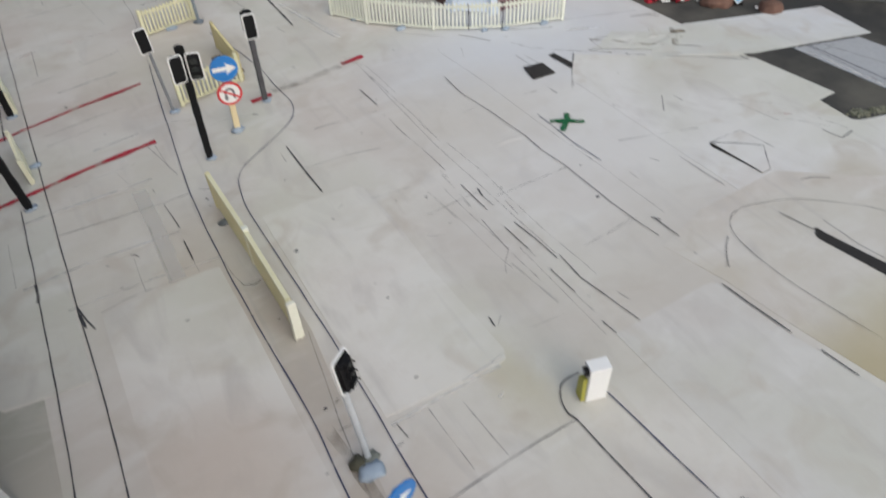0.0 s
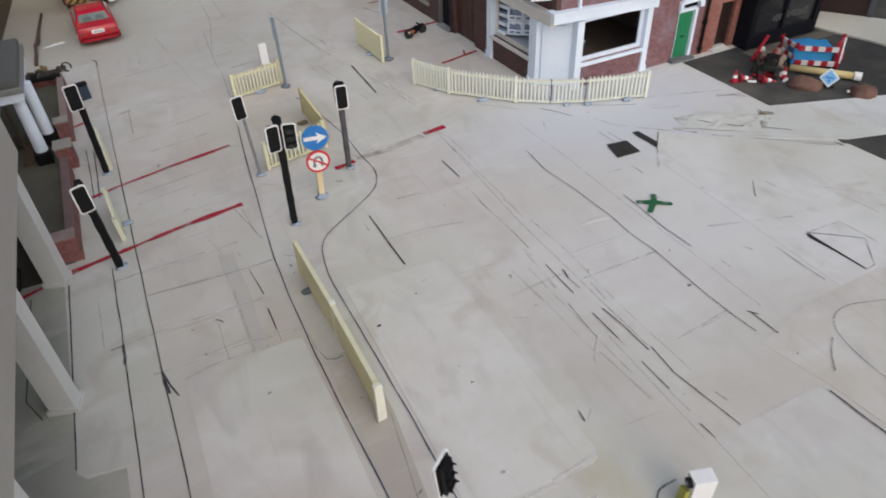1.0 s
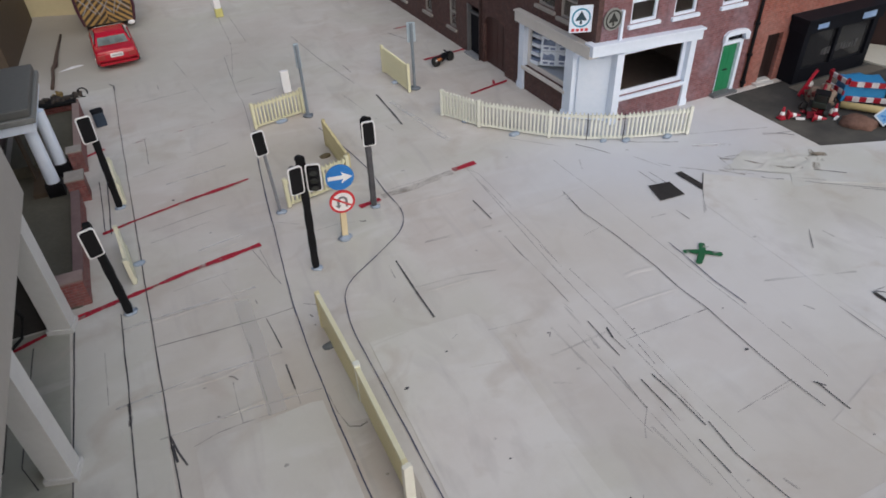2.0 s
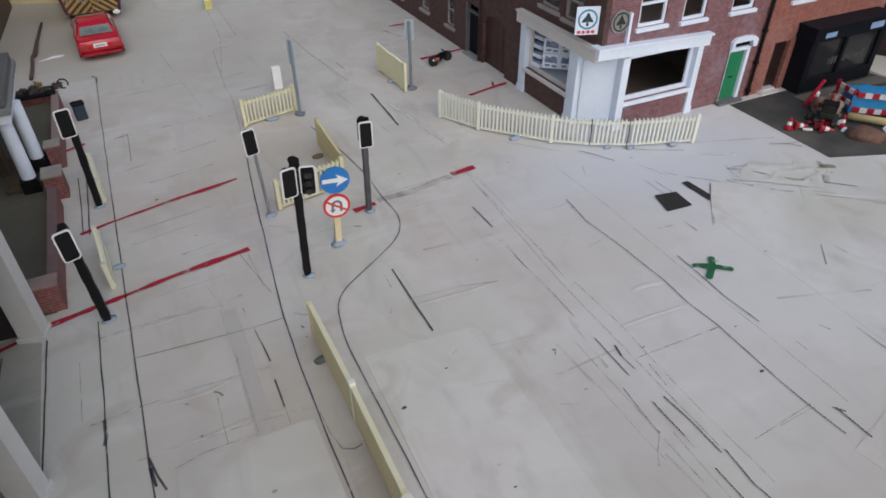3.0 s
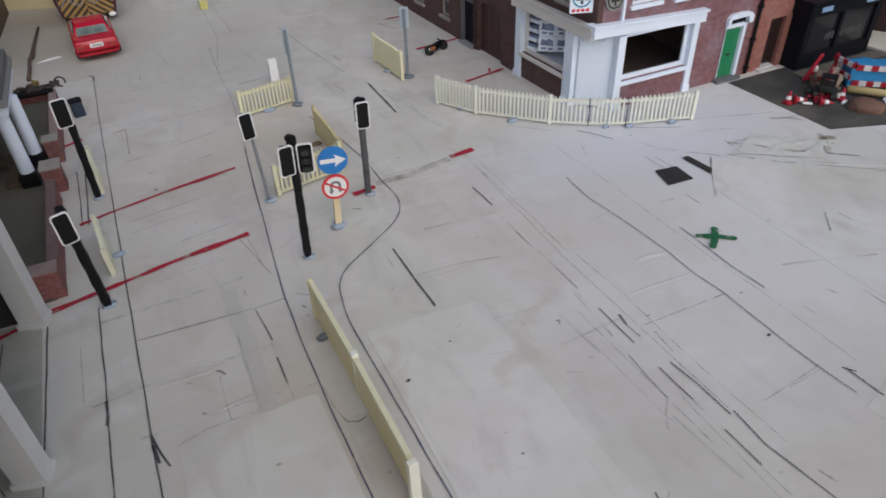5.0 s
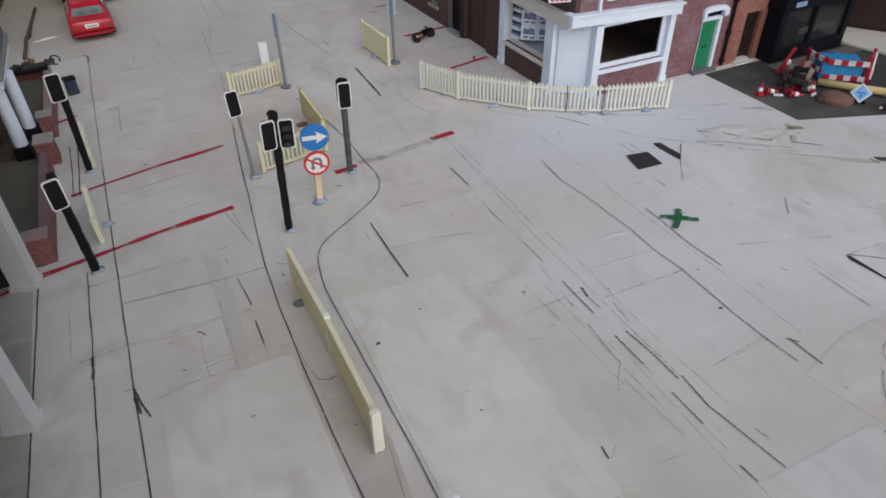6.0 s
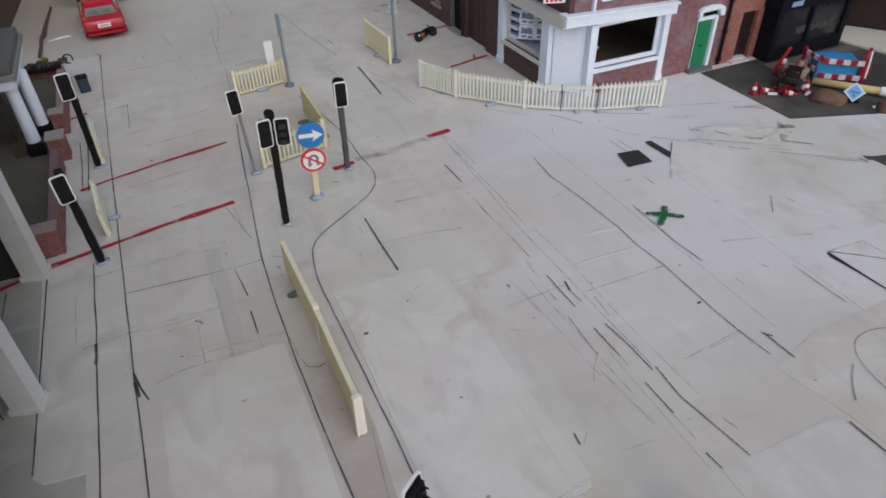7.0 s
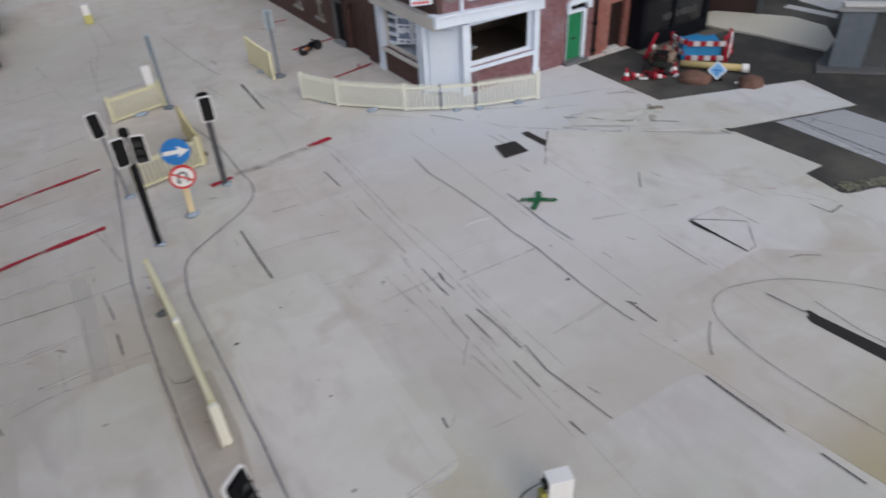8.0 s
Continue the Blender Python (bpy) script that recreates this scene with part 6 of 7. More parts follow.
# further buildings and pavements beyond the yard
bm = bmesh.new()
prism(bm, [(20.7, 25.8), (20.85, 24.8), (21.57, 22.53), (22.18, 19.12), (23.4, 19.3), (25.3, 21.2), (25.3, 23.2), (24.4, 24.6), (22.9, 26.7), (20.8, 26.7)], 0.014, 0.12)
tagged(part("pavement", bm, surface("cream_concrete", (0.52, 0.50, 0.43), (0.64, 0.615, 0.53), 0.75, 14, 700, 0.3)), "pale concrete pavement beside the yard", "pavement", kind="structure")
shed = thing("brown_building", 24.35, 24.72, 0, -57, "dark brown timber building with a pale corner post", "building")
bm = bmesh.new()
box(bm, -6.0, -0.06, 0, 6, 0, 3.5)
part("wall", bm, BROWNDOOR, shed)
bm = bmesh.new()
box(bm, -0.2, 0.1, -0.1, 0.2, 0, 3.5)
part("corner_post", bm, SLATE, shed, "dark corner post")
bm = bmesh.new()
box(bm, -6.2, 0.3, -0.3, 6.2, 3.5, 3.8)
part("roof", bm, SLATE, shed)
plat = thing("grey_building", 19.45, 17.74, 0.02, -42.9, "grey plastic building on a projecting base slab", "building")
bm = bmesh.new()
prism(bm, [(0.0, 0.0), (12.0, 0.0), (14.0, 9.0), (4.2, 9.0), (0.2, 1.0)], 0, 0.13)
part("base_slab", bm, surface("dull_grey_base", (0.085, 0.09, 0.095), (0.13, 0.135, 0.14), 0.6, 60, 500, 0.2), plat, bevel=0.03)
bm = bmesh.new()
prism(bm, [(0.6, 0.55), (2.0, 0.45), (2.0, 0.9), (12.0, 0.9), (14.0, 8.5), (4.6, 8.5)], 0.13, 2.75)
part("wall", bm, surface("blue_grey_plastic", (0.10, 0.125, 0.155), (0.15, 0.175, 0.205), 0.5, 50, 400, 0.1), plat, bevel=0.03)
bm = bmesh.new()
box(bm, 2.01, 12.0, 0.82, 0.895, 0.13, 2.75)
part("dark_panel", bm, surface("dark_grey_panel", (0.055, 0.06, 0.065), (0.09, 0.095, 0.10), 0.5, 50, 400, 0.1), plat, "dark grey wall panel")
bm = bmesh.new()
prism(bm, [(0.35, 0.4), (12.2, 0.4), (14.2, 8.6), (4.6, 8.6)], 2.75, 3.0)
part("roof_slab", bm, STONE, plat, bevel=0.03)
bm = bmesh.new()
box(bm, 0.5, 12.4, 0.3, 0.8, 3.0, 3.12)
prism(bm, [(2.6, 1.2), (12.4, 1.2), (14.2, 8.4), (6.2, 8.4)], 3.0, 3.4)
part("roof_edge", bm, GREYWHITE, plat, "pale roof edging", bevel=0.02)

# pillared building on the near side
pil = thing("pillared_building", -17.8, 20.0, 0, 0, "off-white pillared building front with dark openings", "building")
P = spot(17.8, -20.0)
for y in (22.45, 16.6, 10.8):
    bm = bmesh.new()
    prism(bm, [(-18.38, y + 0.22), (-17.72, y), (-17.60, y + 0.55), (-18.3, y + 0.75)], 0, 4.7)
    prism(bm, [(-18.46, y + 0.18), (-17.68, y - 0.06), (-17.54, y + 0.6), (-18.3, y + 0.82)], 0, 0.18)
    part("pillar", bm, GREYWHITE, pil, "square off-white pillar", at=P)
bm = bmesh.new()
box(bm, -22.0, -17.38, -8.0, 23.3, 4.65, 6.4)
part("fascia_beam", bm, BEIGE, pil, "plain beige-grey fascia", at=P, bevel=0.03)
bm = bmesh.new()
box(bm, -24.0, -17.8, -8.0, 23.1, 6.4, 11.0)
part("upper_wall", bm, BRICK_ORANGE, pil, at=P)
# back wall and counter near black: the interior's shade is in their colour
bm = bmesh.new()
box(bm, -22.2, -21.8, -8.0, 23.2, 0, 4.64)
box(bm, -21.8, -18.4, 23.0, 23.2, 0, 4.64)
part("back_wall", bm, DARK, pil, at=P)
bm = bmesh.new()
box(bm, -21.7, -19.4, 17.6, 22.0, 0.0, 2.3)
box(bm, -21.5, -19.6, 17.9, 21.7, 2.3, 2.6)
box(bm, -20.0, -19.35, 18.6, 19.5, 0.4, 1.4)
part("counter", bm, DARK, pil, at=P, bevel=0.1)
bm = bmesh.new()
tube(bm, [(-18.9, 22.4, 1.9), (-18.7, 22.3, 1.2), (-18.9, 22.0, 0.7), (-19.4, 21.6, 0.5), (-19.7, 20.9, 0.8)], 0.05)
part("cable", bm, BLACK, pil, at=P)
bm = bmesh.new()
box(bm, -18.12, -18.02, 8.2, 8.3, 0.0, 2.8)
box(bm, -18.12, -18.02, 10.2, 10.3, 0.0, 2.8)
box(bm, -18.12, -18.02, 8.2, 10.3, 2.7, 2.8)
part("window_frame", bm, WOOD, pil, at=P)
pen("red_line", [(-20.5, 21.9), (-19.0, 22.5), (-18.3, 22.75)], 0.25, RED_PEN, "red pen line under the pillared front")
pen("pencil_line", [(-18.95, 18.9), (-19.0, 17.6), (-18.6, 16.7)], 0.05, INK, BL)
pen("pencil_line", [(-18.85, 22.2), (-18.9, 20.5)], 0.05, INK, BL)

# garden wall with stone-capped piers and a porch
gw = thing("garden_wall", -17.3, 24.0, 0, 0, "low red-brick garden wall with pale coping and piers", "wall")
G = spot(17.5, -24.0)
RED_COPING = surface("reddish_coping", (0.22, 0.155, 0.145), (0.31, 0.23, 0.21), 0.7, 90, 600, 0.2)
boxes("brickwork", [(-17.56, -17.32, 24.2, 29.9, 0, 0.85), (-17.38, -17.14, 33.51, 38.7, 0, 0.9), (-21.5, -17.14, 38.71, 39.0, 0, 0.9)], BRICK_WALL, gw, at=G)
for x0, x1, y, d in ((-19.1, -17.3, 23.65, 0.5), (-17.74, -17.08, 30.45, 0.75), (-17.66, -17.12, 32.98, 0.52)):
    bm = bmesh.new()
    box(bm, x0, x1, y, y + d, 0, 1.0)
    part("return_wall", bm, BRICK_WALL, gw, at=G)
    bm = bmesh.new()
    box(bm, x0 - 0.04, x1 + 0.04, y - 0.05, y + d + 0.05, 1.0, 1.08)
    part("return_coping", bm, RED_COPING if y < 24 else COPING, gw, at=G, bevel=0.03)
boxes("coping", [(-17.42, -17.1, 33.58, 38.7, 0.9, 0.96)], RED_COPING, gw, at=G, bevel=0.02)
boxes("coping", [(-17.6, -17.28, 24.3, 29.85, 0.85, 0.92)], surface("maroon_coping", (0.13, 0.08, 0.08), (0.19, 0.125, 0.12), 0.7, 90, 600, 0.2), gw, "dark maroon coping", at=G, bevel=0.02)
bm = bmesh.new()
prism(bm, [(-22.0, 23.6), (-17.39, 23.6), (-17.39, 38.7), (-22.0, 38.7)], 0, 0.06)
tagged(part("forecourt", bm, surface("grey_brown_court", (0.085, 0.08, 0.06), (0.13, 0.12, 0.092), 0.85, 60, 700, 0.3)), "grey-brown forecourt behind the garden wall", "forecourt", kind="structure")
boxes("bed_fill", [(-20.04, -17.39, 33.6, 38.69, 0.06, 0.55)], surface("olive_earth", (0.085, 0.08, 0.058), (0.13, 0.12, 0.09), 0.9, 80, 700, 0.5), gw, "olive-brown earth filling the bed", at=G)
boxes("inner_kerb", [(-20.3, -20.05, 33.6, 38.69, 0.06, 0.5)], COPING, gw, "pale inner kerb of the bed", at=G, bevel=0.02)
hall = thing("porched_house", -19.0, 33.0, 0, 0, "stone-grey house porch with white round columns", "house")
Q = spot(19.0, -33.0)
for x, y in ((-18.12, 31.6), (-17.85, 33.2)):
    bm = bmesh.new()
    cyl(bm, x, y, 0.62, 3.0, 0.26, 0.23, 24)
    part("column", bm, WHITEPAINT, hall, "white round porch column", at=Q, smooth=False)
    bm = bmesh.new()
    box(bm, x - 0.32, x + 0.32, y - 0.32, y + 0.32, 0.05, 0.62)
    part("column_base", bm, BLACK, hall, "black column base", at=Q, bevel=0.04)
bm = bmesh.new()
box(bm, -24.0, -17.8, 31.2, 36.1, 3.62, 3.95)
part("porch_roof", bm, surface("dull_grey_lead", (0.085, 0.088, 0.085), (0.125, 0.128, 0.12), 0.6, 60, 500, 0.2), hall, "grey porch roof slab", at=Q, bevel=0.06)
bm = bmesh.new()
box(bm, -24.0, -17.7, 31.08, 36.2, 3.38, 3.61)
part("cornice", bm, surface("grey_green_stone", (0.17, 0.175, 0.17), (0.25, 0.255, 0.245), 0.6, 60, 500, 0.2), hall, "grey porch cornice", at=Q, bevel=0.04)
bm = bmesh.new()
box(bm, -24.0, -17.82, 31.2, 36.0, 3.0, 3.37)
part("porch_beam", bm, WHITEPAINT, hall, "pale porch beam", at=Q, bevel=0.03)
bm = bmesh.new()
box(bm, -24.4, -20.4, 24.0, 38.0, 0.06, 7.5)
part("house_wall", bm, surface("brown_grey_render", (0.10, 0.075, 0.07), (0.16, 0.12, 0.11), 0.8, 40, 500, 0.2), hall, at=Q)
boxes("porch_step", [(-19.0, -18.5, 31.5, 34.9, 0.06, 0.25)], BROWNCARD, hall, "dark brown porch step", at=Q)
boxes("porch_screen", [(-18.95, -18.9, 32.8, 33.4, 0.25, 2.7)], BROWNCARD, hall, at=Q)
# back corner
bm = bmesh.new()
prism(bm, [(-32.0, 46.0), (-20.4, 46.0), (-19.75, 56.6), (-32.0, 58.2)], 0, 9.0)
tagged(part("brown_card_block", bm, BROWNCARD), "plain brown card block at the layout's far corner", "card block")
bm = bmesh.new()
prism(bm, [(-32.0, 59.0), (-19.6, 57.3), (-16.4, 56.1), (-16.4, 56.8), (-19.5, 58.0), (-32.0, 59.7)], 0, 9.0)
tagged(part("cream_board", bm, CREAMWALL), "cream-yellow backing board at the layout's far end", "board")


# ---- vehicles and small things ----
def car_ring(y, w, z0, z1, tuck):
    """A cross-section of the body: sills tucked in, shoulders rounded."""
    return [(-w * 0.90, y, z0), (-w, y, z0 + 0.22), (-w, y, z0 + (z1 - z0) * 0.6), (-w * (1 - tuck * 0.35), y, z1 - 0.08), (-w * (1 - tuck), y, z1), (w * (1 - tuck), y, z1),
            (w * (1 - tuck * 0.35), y, z1 - 0.08), (w, y, z0 + (z1 - z0) * 0.6), (w, y, z0 + 0.22), (w * 0.90, y, z0)]


car = thing("car", -14.82, 44.5, 0.02, 3, "red model saloon car seen from behind, with grey-green windows", "car")
bm = bmesh.new()
loft(bm, [car_ring(*s) for s in ((0.0, 1.02, 0.36, 0.88, 0.12), (0.08, 1.10, 0.30, 1.06, 0.12), (0.5, 1.13, 0.26, 1.14, 0.10), (1.3, 1.14, 0.26, 1.16, 0.08), (3.6, 1.14, 0.26, 1.12, 0.08), (4.8, 1.10, 0.28, 0.98, 0.12), (5.35, 1.02, 0.3, 0.86, 0.16), (5.55, 0.9, 0.36, 0.74, 0.2))])
body = part("body", bm, CAR_RED, car, bevel=0.03, smooth=True)
bm = bmesh.new()
low, high = [(-0.98, 0.75), (0.98, 0.75), (1.0, 4.15), (-1.0, 4.15)], [(-0.76, 1.45), (0.76, 1.45), (0.78, 2.72), (-0.78, 2.72)]
loft(bm, [[(x, y, 1.10) for x, y in low], [(x * 0.99, y * 0.5 + h[1] * 0.5, 1.37) for (x, y), h in zip([(l[0] * 0.55 + h[0] * 0.45, l[1]) for l, h in zip(low, high)], high)], [(x, y, 1.62) for x, y in high], [(x * 0.86, y + (0.12 if y < 2 else -0.12), 1.67) for x, y in high]])
part("cabin", bm, CAR_RED, car, bevel=0.05, smooth=True)
def slab(name, pts, material, parent, lift=0.012, label=""):
    """A panel or pane that follows four corners."""
    p = [Vector(q) for q in pts]
    nrm = (p[1] - p[0]).cross(p[3] - p[0]).normalized()
    bm = bmesh.new()
    a = [bm.verts.new(q) for q in p]
    b = [bm.verts.new(q + nrm * lift) for q in p]
    bm.faces.new(a[::-1]), bm.faces.new(b)
    for k in range(4):
        bm.faces.new((a[k], a[(k + 1) % 4], b[(k + 1) % 4], b[k]))
    bmesh.ops.recalc_face_normals(bm, faces=bm.faces)
    return part(name, bm, material, parent, label)


slab("rear_window", [(-0.80, 0.82, 1.16), (0.80, 0.82, 1.16), (0.72, 1.22, 1.48), (-0.72, 1.22, 1.48)], CAR_GLASS, car, 0.03, "grey-green rear window")
for s in (-1, 1):
    slab("side_window", [(s * 0.97, 1.15, 1.2), (s * 0.97, 3.7, 1.2), (s * 0.83, 2.65, 1.57), (s * 0.83, 1.6, 1.57)][::s], CAR_GLASS, car, 0.03)
for x in (-0.34, 0.34):
    bm = bmesh.new()
    prism(bm, rounded(0.42, 0.2, 0.08, cx=x, cy=1.31), 0.0, 0.03, "y")
    bmesh.ops.rotate(bm, verts=bm.verts, cent=(x, 0, 1.36), matrix=Matrix.Rotation(radians(-47), 3, "X"))
    bmesh.ops.translate(bm, verts=bm.verts, vec=(0, 0.965, 0.02))
    part("headrest_shape", bm, surface("dark_green_grey_seat", (0.07, 0.09, 0.085), (0.11, 0.13, 0.12), 0.4, 90, 300, 0.0), car, "dark headrest seen in the rear window")
slab("windscreen", [(0.86, 4.0, 1.18), (-0.86, 4.0, 1.18), (-0.7, 2.9, 1.58), (0.7, 2.9, 1.58)], CAR_GLASS, car, 0.03)
bm = bmesh.new()
box(bm, -0.34, 0.34, -0.045, 0.02, 0.72, 0.92)
plate = part("number_plate", bm, PAPER, car, "white number plate with a plain bar", bevel=0.01)
bm = bmesh.new()
box(bm, -0.26, 0.26, -0.05, -0.046, 0.78, 0.86)
part("plate_bar", bm, STONE, plate)
for s in (-1, 1):
    bm = bmesh.new()
    box(bm, min(s * 0.62, s * 1.02), max(s * 0.62, s * 1.02), -0.03, 0.06, 0.64, 0.90)
    part("tail_light", bm, surface("tail_lens_%s" % ("a" if s < 0 else "b"), (0.30, 0.02, 0.02), (0.4, 0.05, 0.05), 0.15, 90, 300, 0.0), car, "dark red tail light", bevel=0.02)
bm = bmesh.new()
loft(bm, [car_ring(*s) for s in ((-0.07, 1.0, 0.32, 0.56, 0.06), (0.03, 1.12, 0.30, 0.58, 0.05), (0.3, 1.15, 0.30, 0.58, 0.05))])
part("rear_bumper", bm, CAR_RED, car, bevel=0.02, smooth=True)
for y in (1.05, 4.45):
    for s in (-1, 1):
        bm = bmesh.new()
        cyl(bm, 0, 0, -0.13, 0.13, 0.38, seg=24)
        w = part("wheel", bm, TYRE, car, "black tyre", at=spot(s * 1.02, y, 0.38, 0, 90, 0))
        bm = bmesh.new()
        cyl(bm, 0, 0, -0.145, 0.145, 0.22, seg=20)
        part("rim", bm, CHROME, w)

van = thing("lorry", -14.9, 51.2, 0.02, 0, "highway lorry with amber and dark chevron tail boards", "lorry")
bm = bmesh.new()
box(bm, -1.5, 1.5, 0.15, 6.5, 0.75, 1.1)
part("chassis", bm, BLACK, van)
bm = bmesh.new()
box(bm, -1.55, 1.55, 0.2, 6.0, 1.1, 3.7)
part("load_body", bm, surface("amber_body", (0.32, 0.17, 0.03), (0.42, 0.24, 0.05), 0.5, 60, 400, 0.1), van, bevel=0.04)
for s, m in ((-1, CHEVRON_L), (1, CHEVRON_R)):
    bm = bmesh.new()
    box(bm, min(0, s * 1.5), max(0, s * 1.5), 0.08, 0.2, 0.55, 3.3)
    part("chevron_board", bm, m, van, "amber and dark chevron board")
bm = bmesh.new()
for s in (-1, 1):
    for x, a in ((0.75, 22), (0.3, 38), (1.2, 38), (0.75, -40)):
        m = Matrix.Translation((s * x, 0.05, 2.0)) @ Matrix.Rotation(radians(s * a), 4, "Y")
        box(bm, -0.022, 0.022, -0.03, 0.025, -1.0, 1.0, m)
box(bm, -1.5, 1.5, 0.0, 0.08, 3.3, 3.45)
part("white_edging", bm, STONE, van)
HOSE = surface("dark_maroon", (0.05, 0.015, 0.025), (0.08, 0.025, 0.04), 0.5, 90, 500, 0.1)
for pts in ([(1.45, 0.1, 0.5), (1.65, 0.1, 1.4), (1.62, 0.1, 3.0), (1.3, 0.1, 3.7)], [(-1.45, 0.1, 0.6), (-1.62, 0.1, 1.6), (-1.6, 0.1, 3.2)]):
    bm = bmesh.new()
    tube(bm, pts, 0.09)
    part("dark_hose", bm, HOSE, van)
for s in (-1, 1):
    for y in (1.2, 4.8):
        bm = bmesh.new()
        cyl(bm, 0, 0, -0.2, 0.2, 0.55, seg=22)
        part("wheel", bm, TYRE, van, at=spot(s * 1.25, y, 0.55, 0, 90, 0))
bm = bmesh.new()
ball(bm, 1.25, -0.05, 0.45, 0.22, 0.12, 0.14, 2)
part("lamp", bm, PAPER, van, "white rear lamp", smooth=True)
bm = bmesh.new()
box(bm, -1.4, 1.4, 6.1, 8.2, 0.75, 3.3)
part("cab", bm, WHITEPAINT, van, bevel=0.1)

# fallen toy motorcycle on the side pavement
bike = thing("toy_motorcycle", 1.45, 36.2, 0.03, 22, "small dark toy motorcycle lying on the pavement", "motorcycle")
for y0 in (-0.55, 0.55):
    bm = bmesh.new()
    bmesh.ops.create_cone(bm, cap_ends=True, segments=18, radius1=0.27, radius2=0.27, depth=0.14)
    bmesh.ops.transform(bm, matrix=Matrix.Translation((y0, 0, 0.2)) @ Matrix.Rotation(radians(62), 4, "X"), verts=bm.verts)
    part("wheel", bm, TYRE, bike)
bm = bmesh.new()
ball(bm, 0.0, 0.02, 0.3, 0.5, 0.17, 0.2, 2, 0.4, 3)
tube(bm, [(-0.5, 0, 0.2), (-0.1, 0.05, 0.4), (0.3, 0.03, 0.38), (0.55, 0, 0.2)], 0.06)
tube(bm, [(0.35, -0.2, 0.5), (0.4, 0.05, 0.45), (0.42, 0.3, 0.5)], 0.04)
part("engine_and_frame", bm, DARKBLUE, bike, smooth=True)
bm = bmesh.new()
ball(bm, -0.35, -0.08, 0.28, 0.2, 0.12, 0.1, 2)
part("tank", bm, surface("dull_orange", (0.32, 0.10, 0.03), (0.42, 0.15, 0.05), 0.4, 90, 400, 0.0), bike, smooth=True)
bm = bmesh.new()
ball(bm, -0.62, -0.1, 0.3, 0.08, 0.08, 0.1, 2)
part("headlamp", bm, CHROME, bike, smooth=True)

# litter bin, twig and planter by the garden wall
bm = bmesh.new()
prism(bm, rounded(0.5, 0.42, 0.08), 0.0, 0.7)
litter = thing("litter_bin", -16.2, 37.4, 0.03, 12, "small blue-grey litter bin on the pavement", "bin")
part("bin_body", bm, surface("dusty_blue", (0.012, 0.024, 0.045), (0.028, 0.048, 0.08), 0.5, 100, 500, 0.2), litter, bevel=0.03)
bm = bmesh.new()
prism(bm, rounded(0.56, 0.48, 0.1), 0.7, 0.8)
part("bin_lid", bm, DARKBLUE, litter, bevel=0.03)
bm = bmesh.new()
tube(bm, [(0, 0, 0.1), (0.03, 1.6, 0.1), (0.0, 3.0, 0.12), (0.14, 3.5, 0.12), (0.2, 5.5, 0.1), (0.42, 9.0, 0.08)], [0.1, 0.09, 0.09, 0.13, 0.09, 0.07])
twig = thing("bare_twig", -18.4, 43.2, 0.0, 0, "bent dark brown bare twig lying on the board", "twig")
part("stem", bm, surface("dark_bark", (0.05, 0.03, 0.022), (0.10, 0.065, 0.05), 0.8, 200, 900, 0.6), twig, smooth=True)
pot = thing("planter", -17.1, 39.0, 0.0, 0, "dark trough of dried plants on the end of the garden wall", "planter")
bm = bmesh.new()
box(bm, -1.55, 0.1, -0.55, 0.3, 0.9, 1.1)
part("trough", bm, BLACK, pot, bevel=0.06)
rng = random.Random(2)
bm = bmesh.new()
for k in range(26):
    x, y = rng.uniform(-1.4, 0.3), rng.uniform(-0.5, 0.2)
    ball(bm, x, y, 1.08 + rng.uniform(0, 0.1), 0.14, 0.13, 0.1, 1, 0.7, k)
part("dark_growth", bm, surface("dark_dried_moss", (0.025, 0.022, 0.02), (0.07, 0.055, 0.045), 0.95, 200, 900, 0.8), pot, smooth=True)
bm = bmesh.new()
for k in range(14):
    a, r = rng.uniform(0, 6.28), rng.uniform(0.0, 0.2)
    ball(bm, -0.62 + r * math.cos(a), 0.2 + r * math.sin(a), 1.15 + rng.uniform(-0.1, 0.18), 0.1, 0.1, 0.09, 1, 0.6, k)
part("yellow_flower", bm, surface("dull_yellow_growth", (0.16, 0.11, 0.04), (0.28, 0.2, 0.08), 0.9, 200, 900, 0.5), pot, smooth=True)
bm = bmesh.new()
tube(bm, [(0.45 + 0.22 * math.cos(radians(a)), 0.1, 1.15 + 0.22 * math.sin(radians(a))) for a in range(-30, 300, 20)], 0.035)
part("wire_ring", bm, BLACK, pot, smooth=True)
for k in range(4):
    bm = bmesh.new()
    ball(bm, -0.3 + 0.18 * k, -0.2, 1.08, 0.07, 0.06, 0.07, 2)
    part("pale_bud", bm, COPING, pot, smooth=True)
bm = bmesh.new()
prism(bm, [(-0.6, -0.2), (0.1, -0.05), (0.7, 0.15), (0.55, 0.35), (0.1, 0.3)], 0.0, 0.02)
scrap = tagged(part("paper_scrap", bm, PAPER, at=spot(-17.5, 45.95, 0.01)), "small torn scrap of white paper on the board", "paper")

# folded paper flap on the yard card
bm = bmesh.new()
outer = [(5.64, 12.62, 0.05), (7.0, 11.5, 0.075), (6.08, 10.47, 0.06), (5.74, 10.45, 0.05)]
prism(bm, [p[:2] for p in outer], 0.05, 0.075)
flap = tagged(part("paper_flap", bm, CARD_COOL, bevel=0.006), "loose folded flap of white card with pen lines", "paper")
bm = bmesh.new()
prism(bm, [(5.58, 12.66), (5.66, 12.55), (5.74, 11.6), (5.76, 10.5), (5.745, 10.45), (5.65, 11.5), (5.52, 12.45)], 0.03, 0.056)
tagged(part("flap_gap", bm, DARK), "dark gap beside the loose flap", "gap", kind="structure")
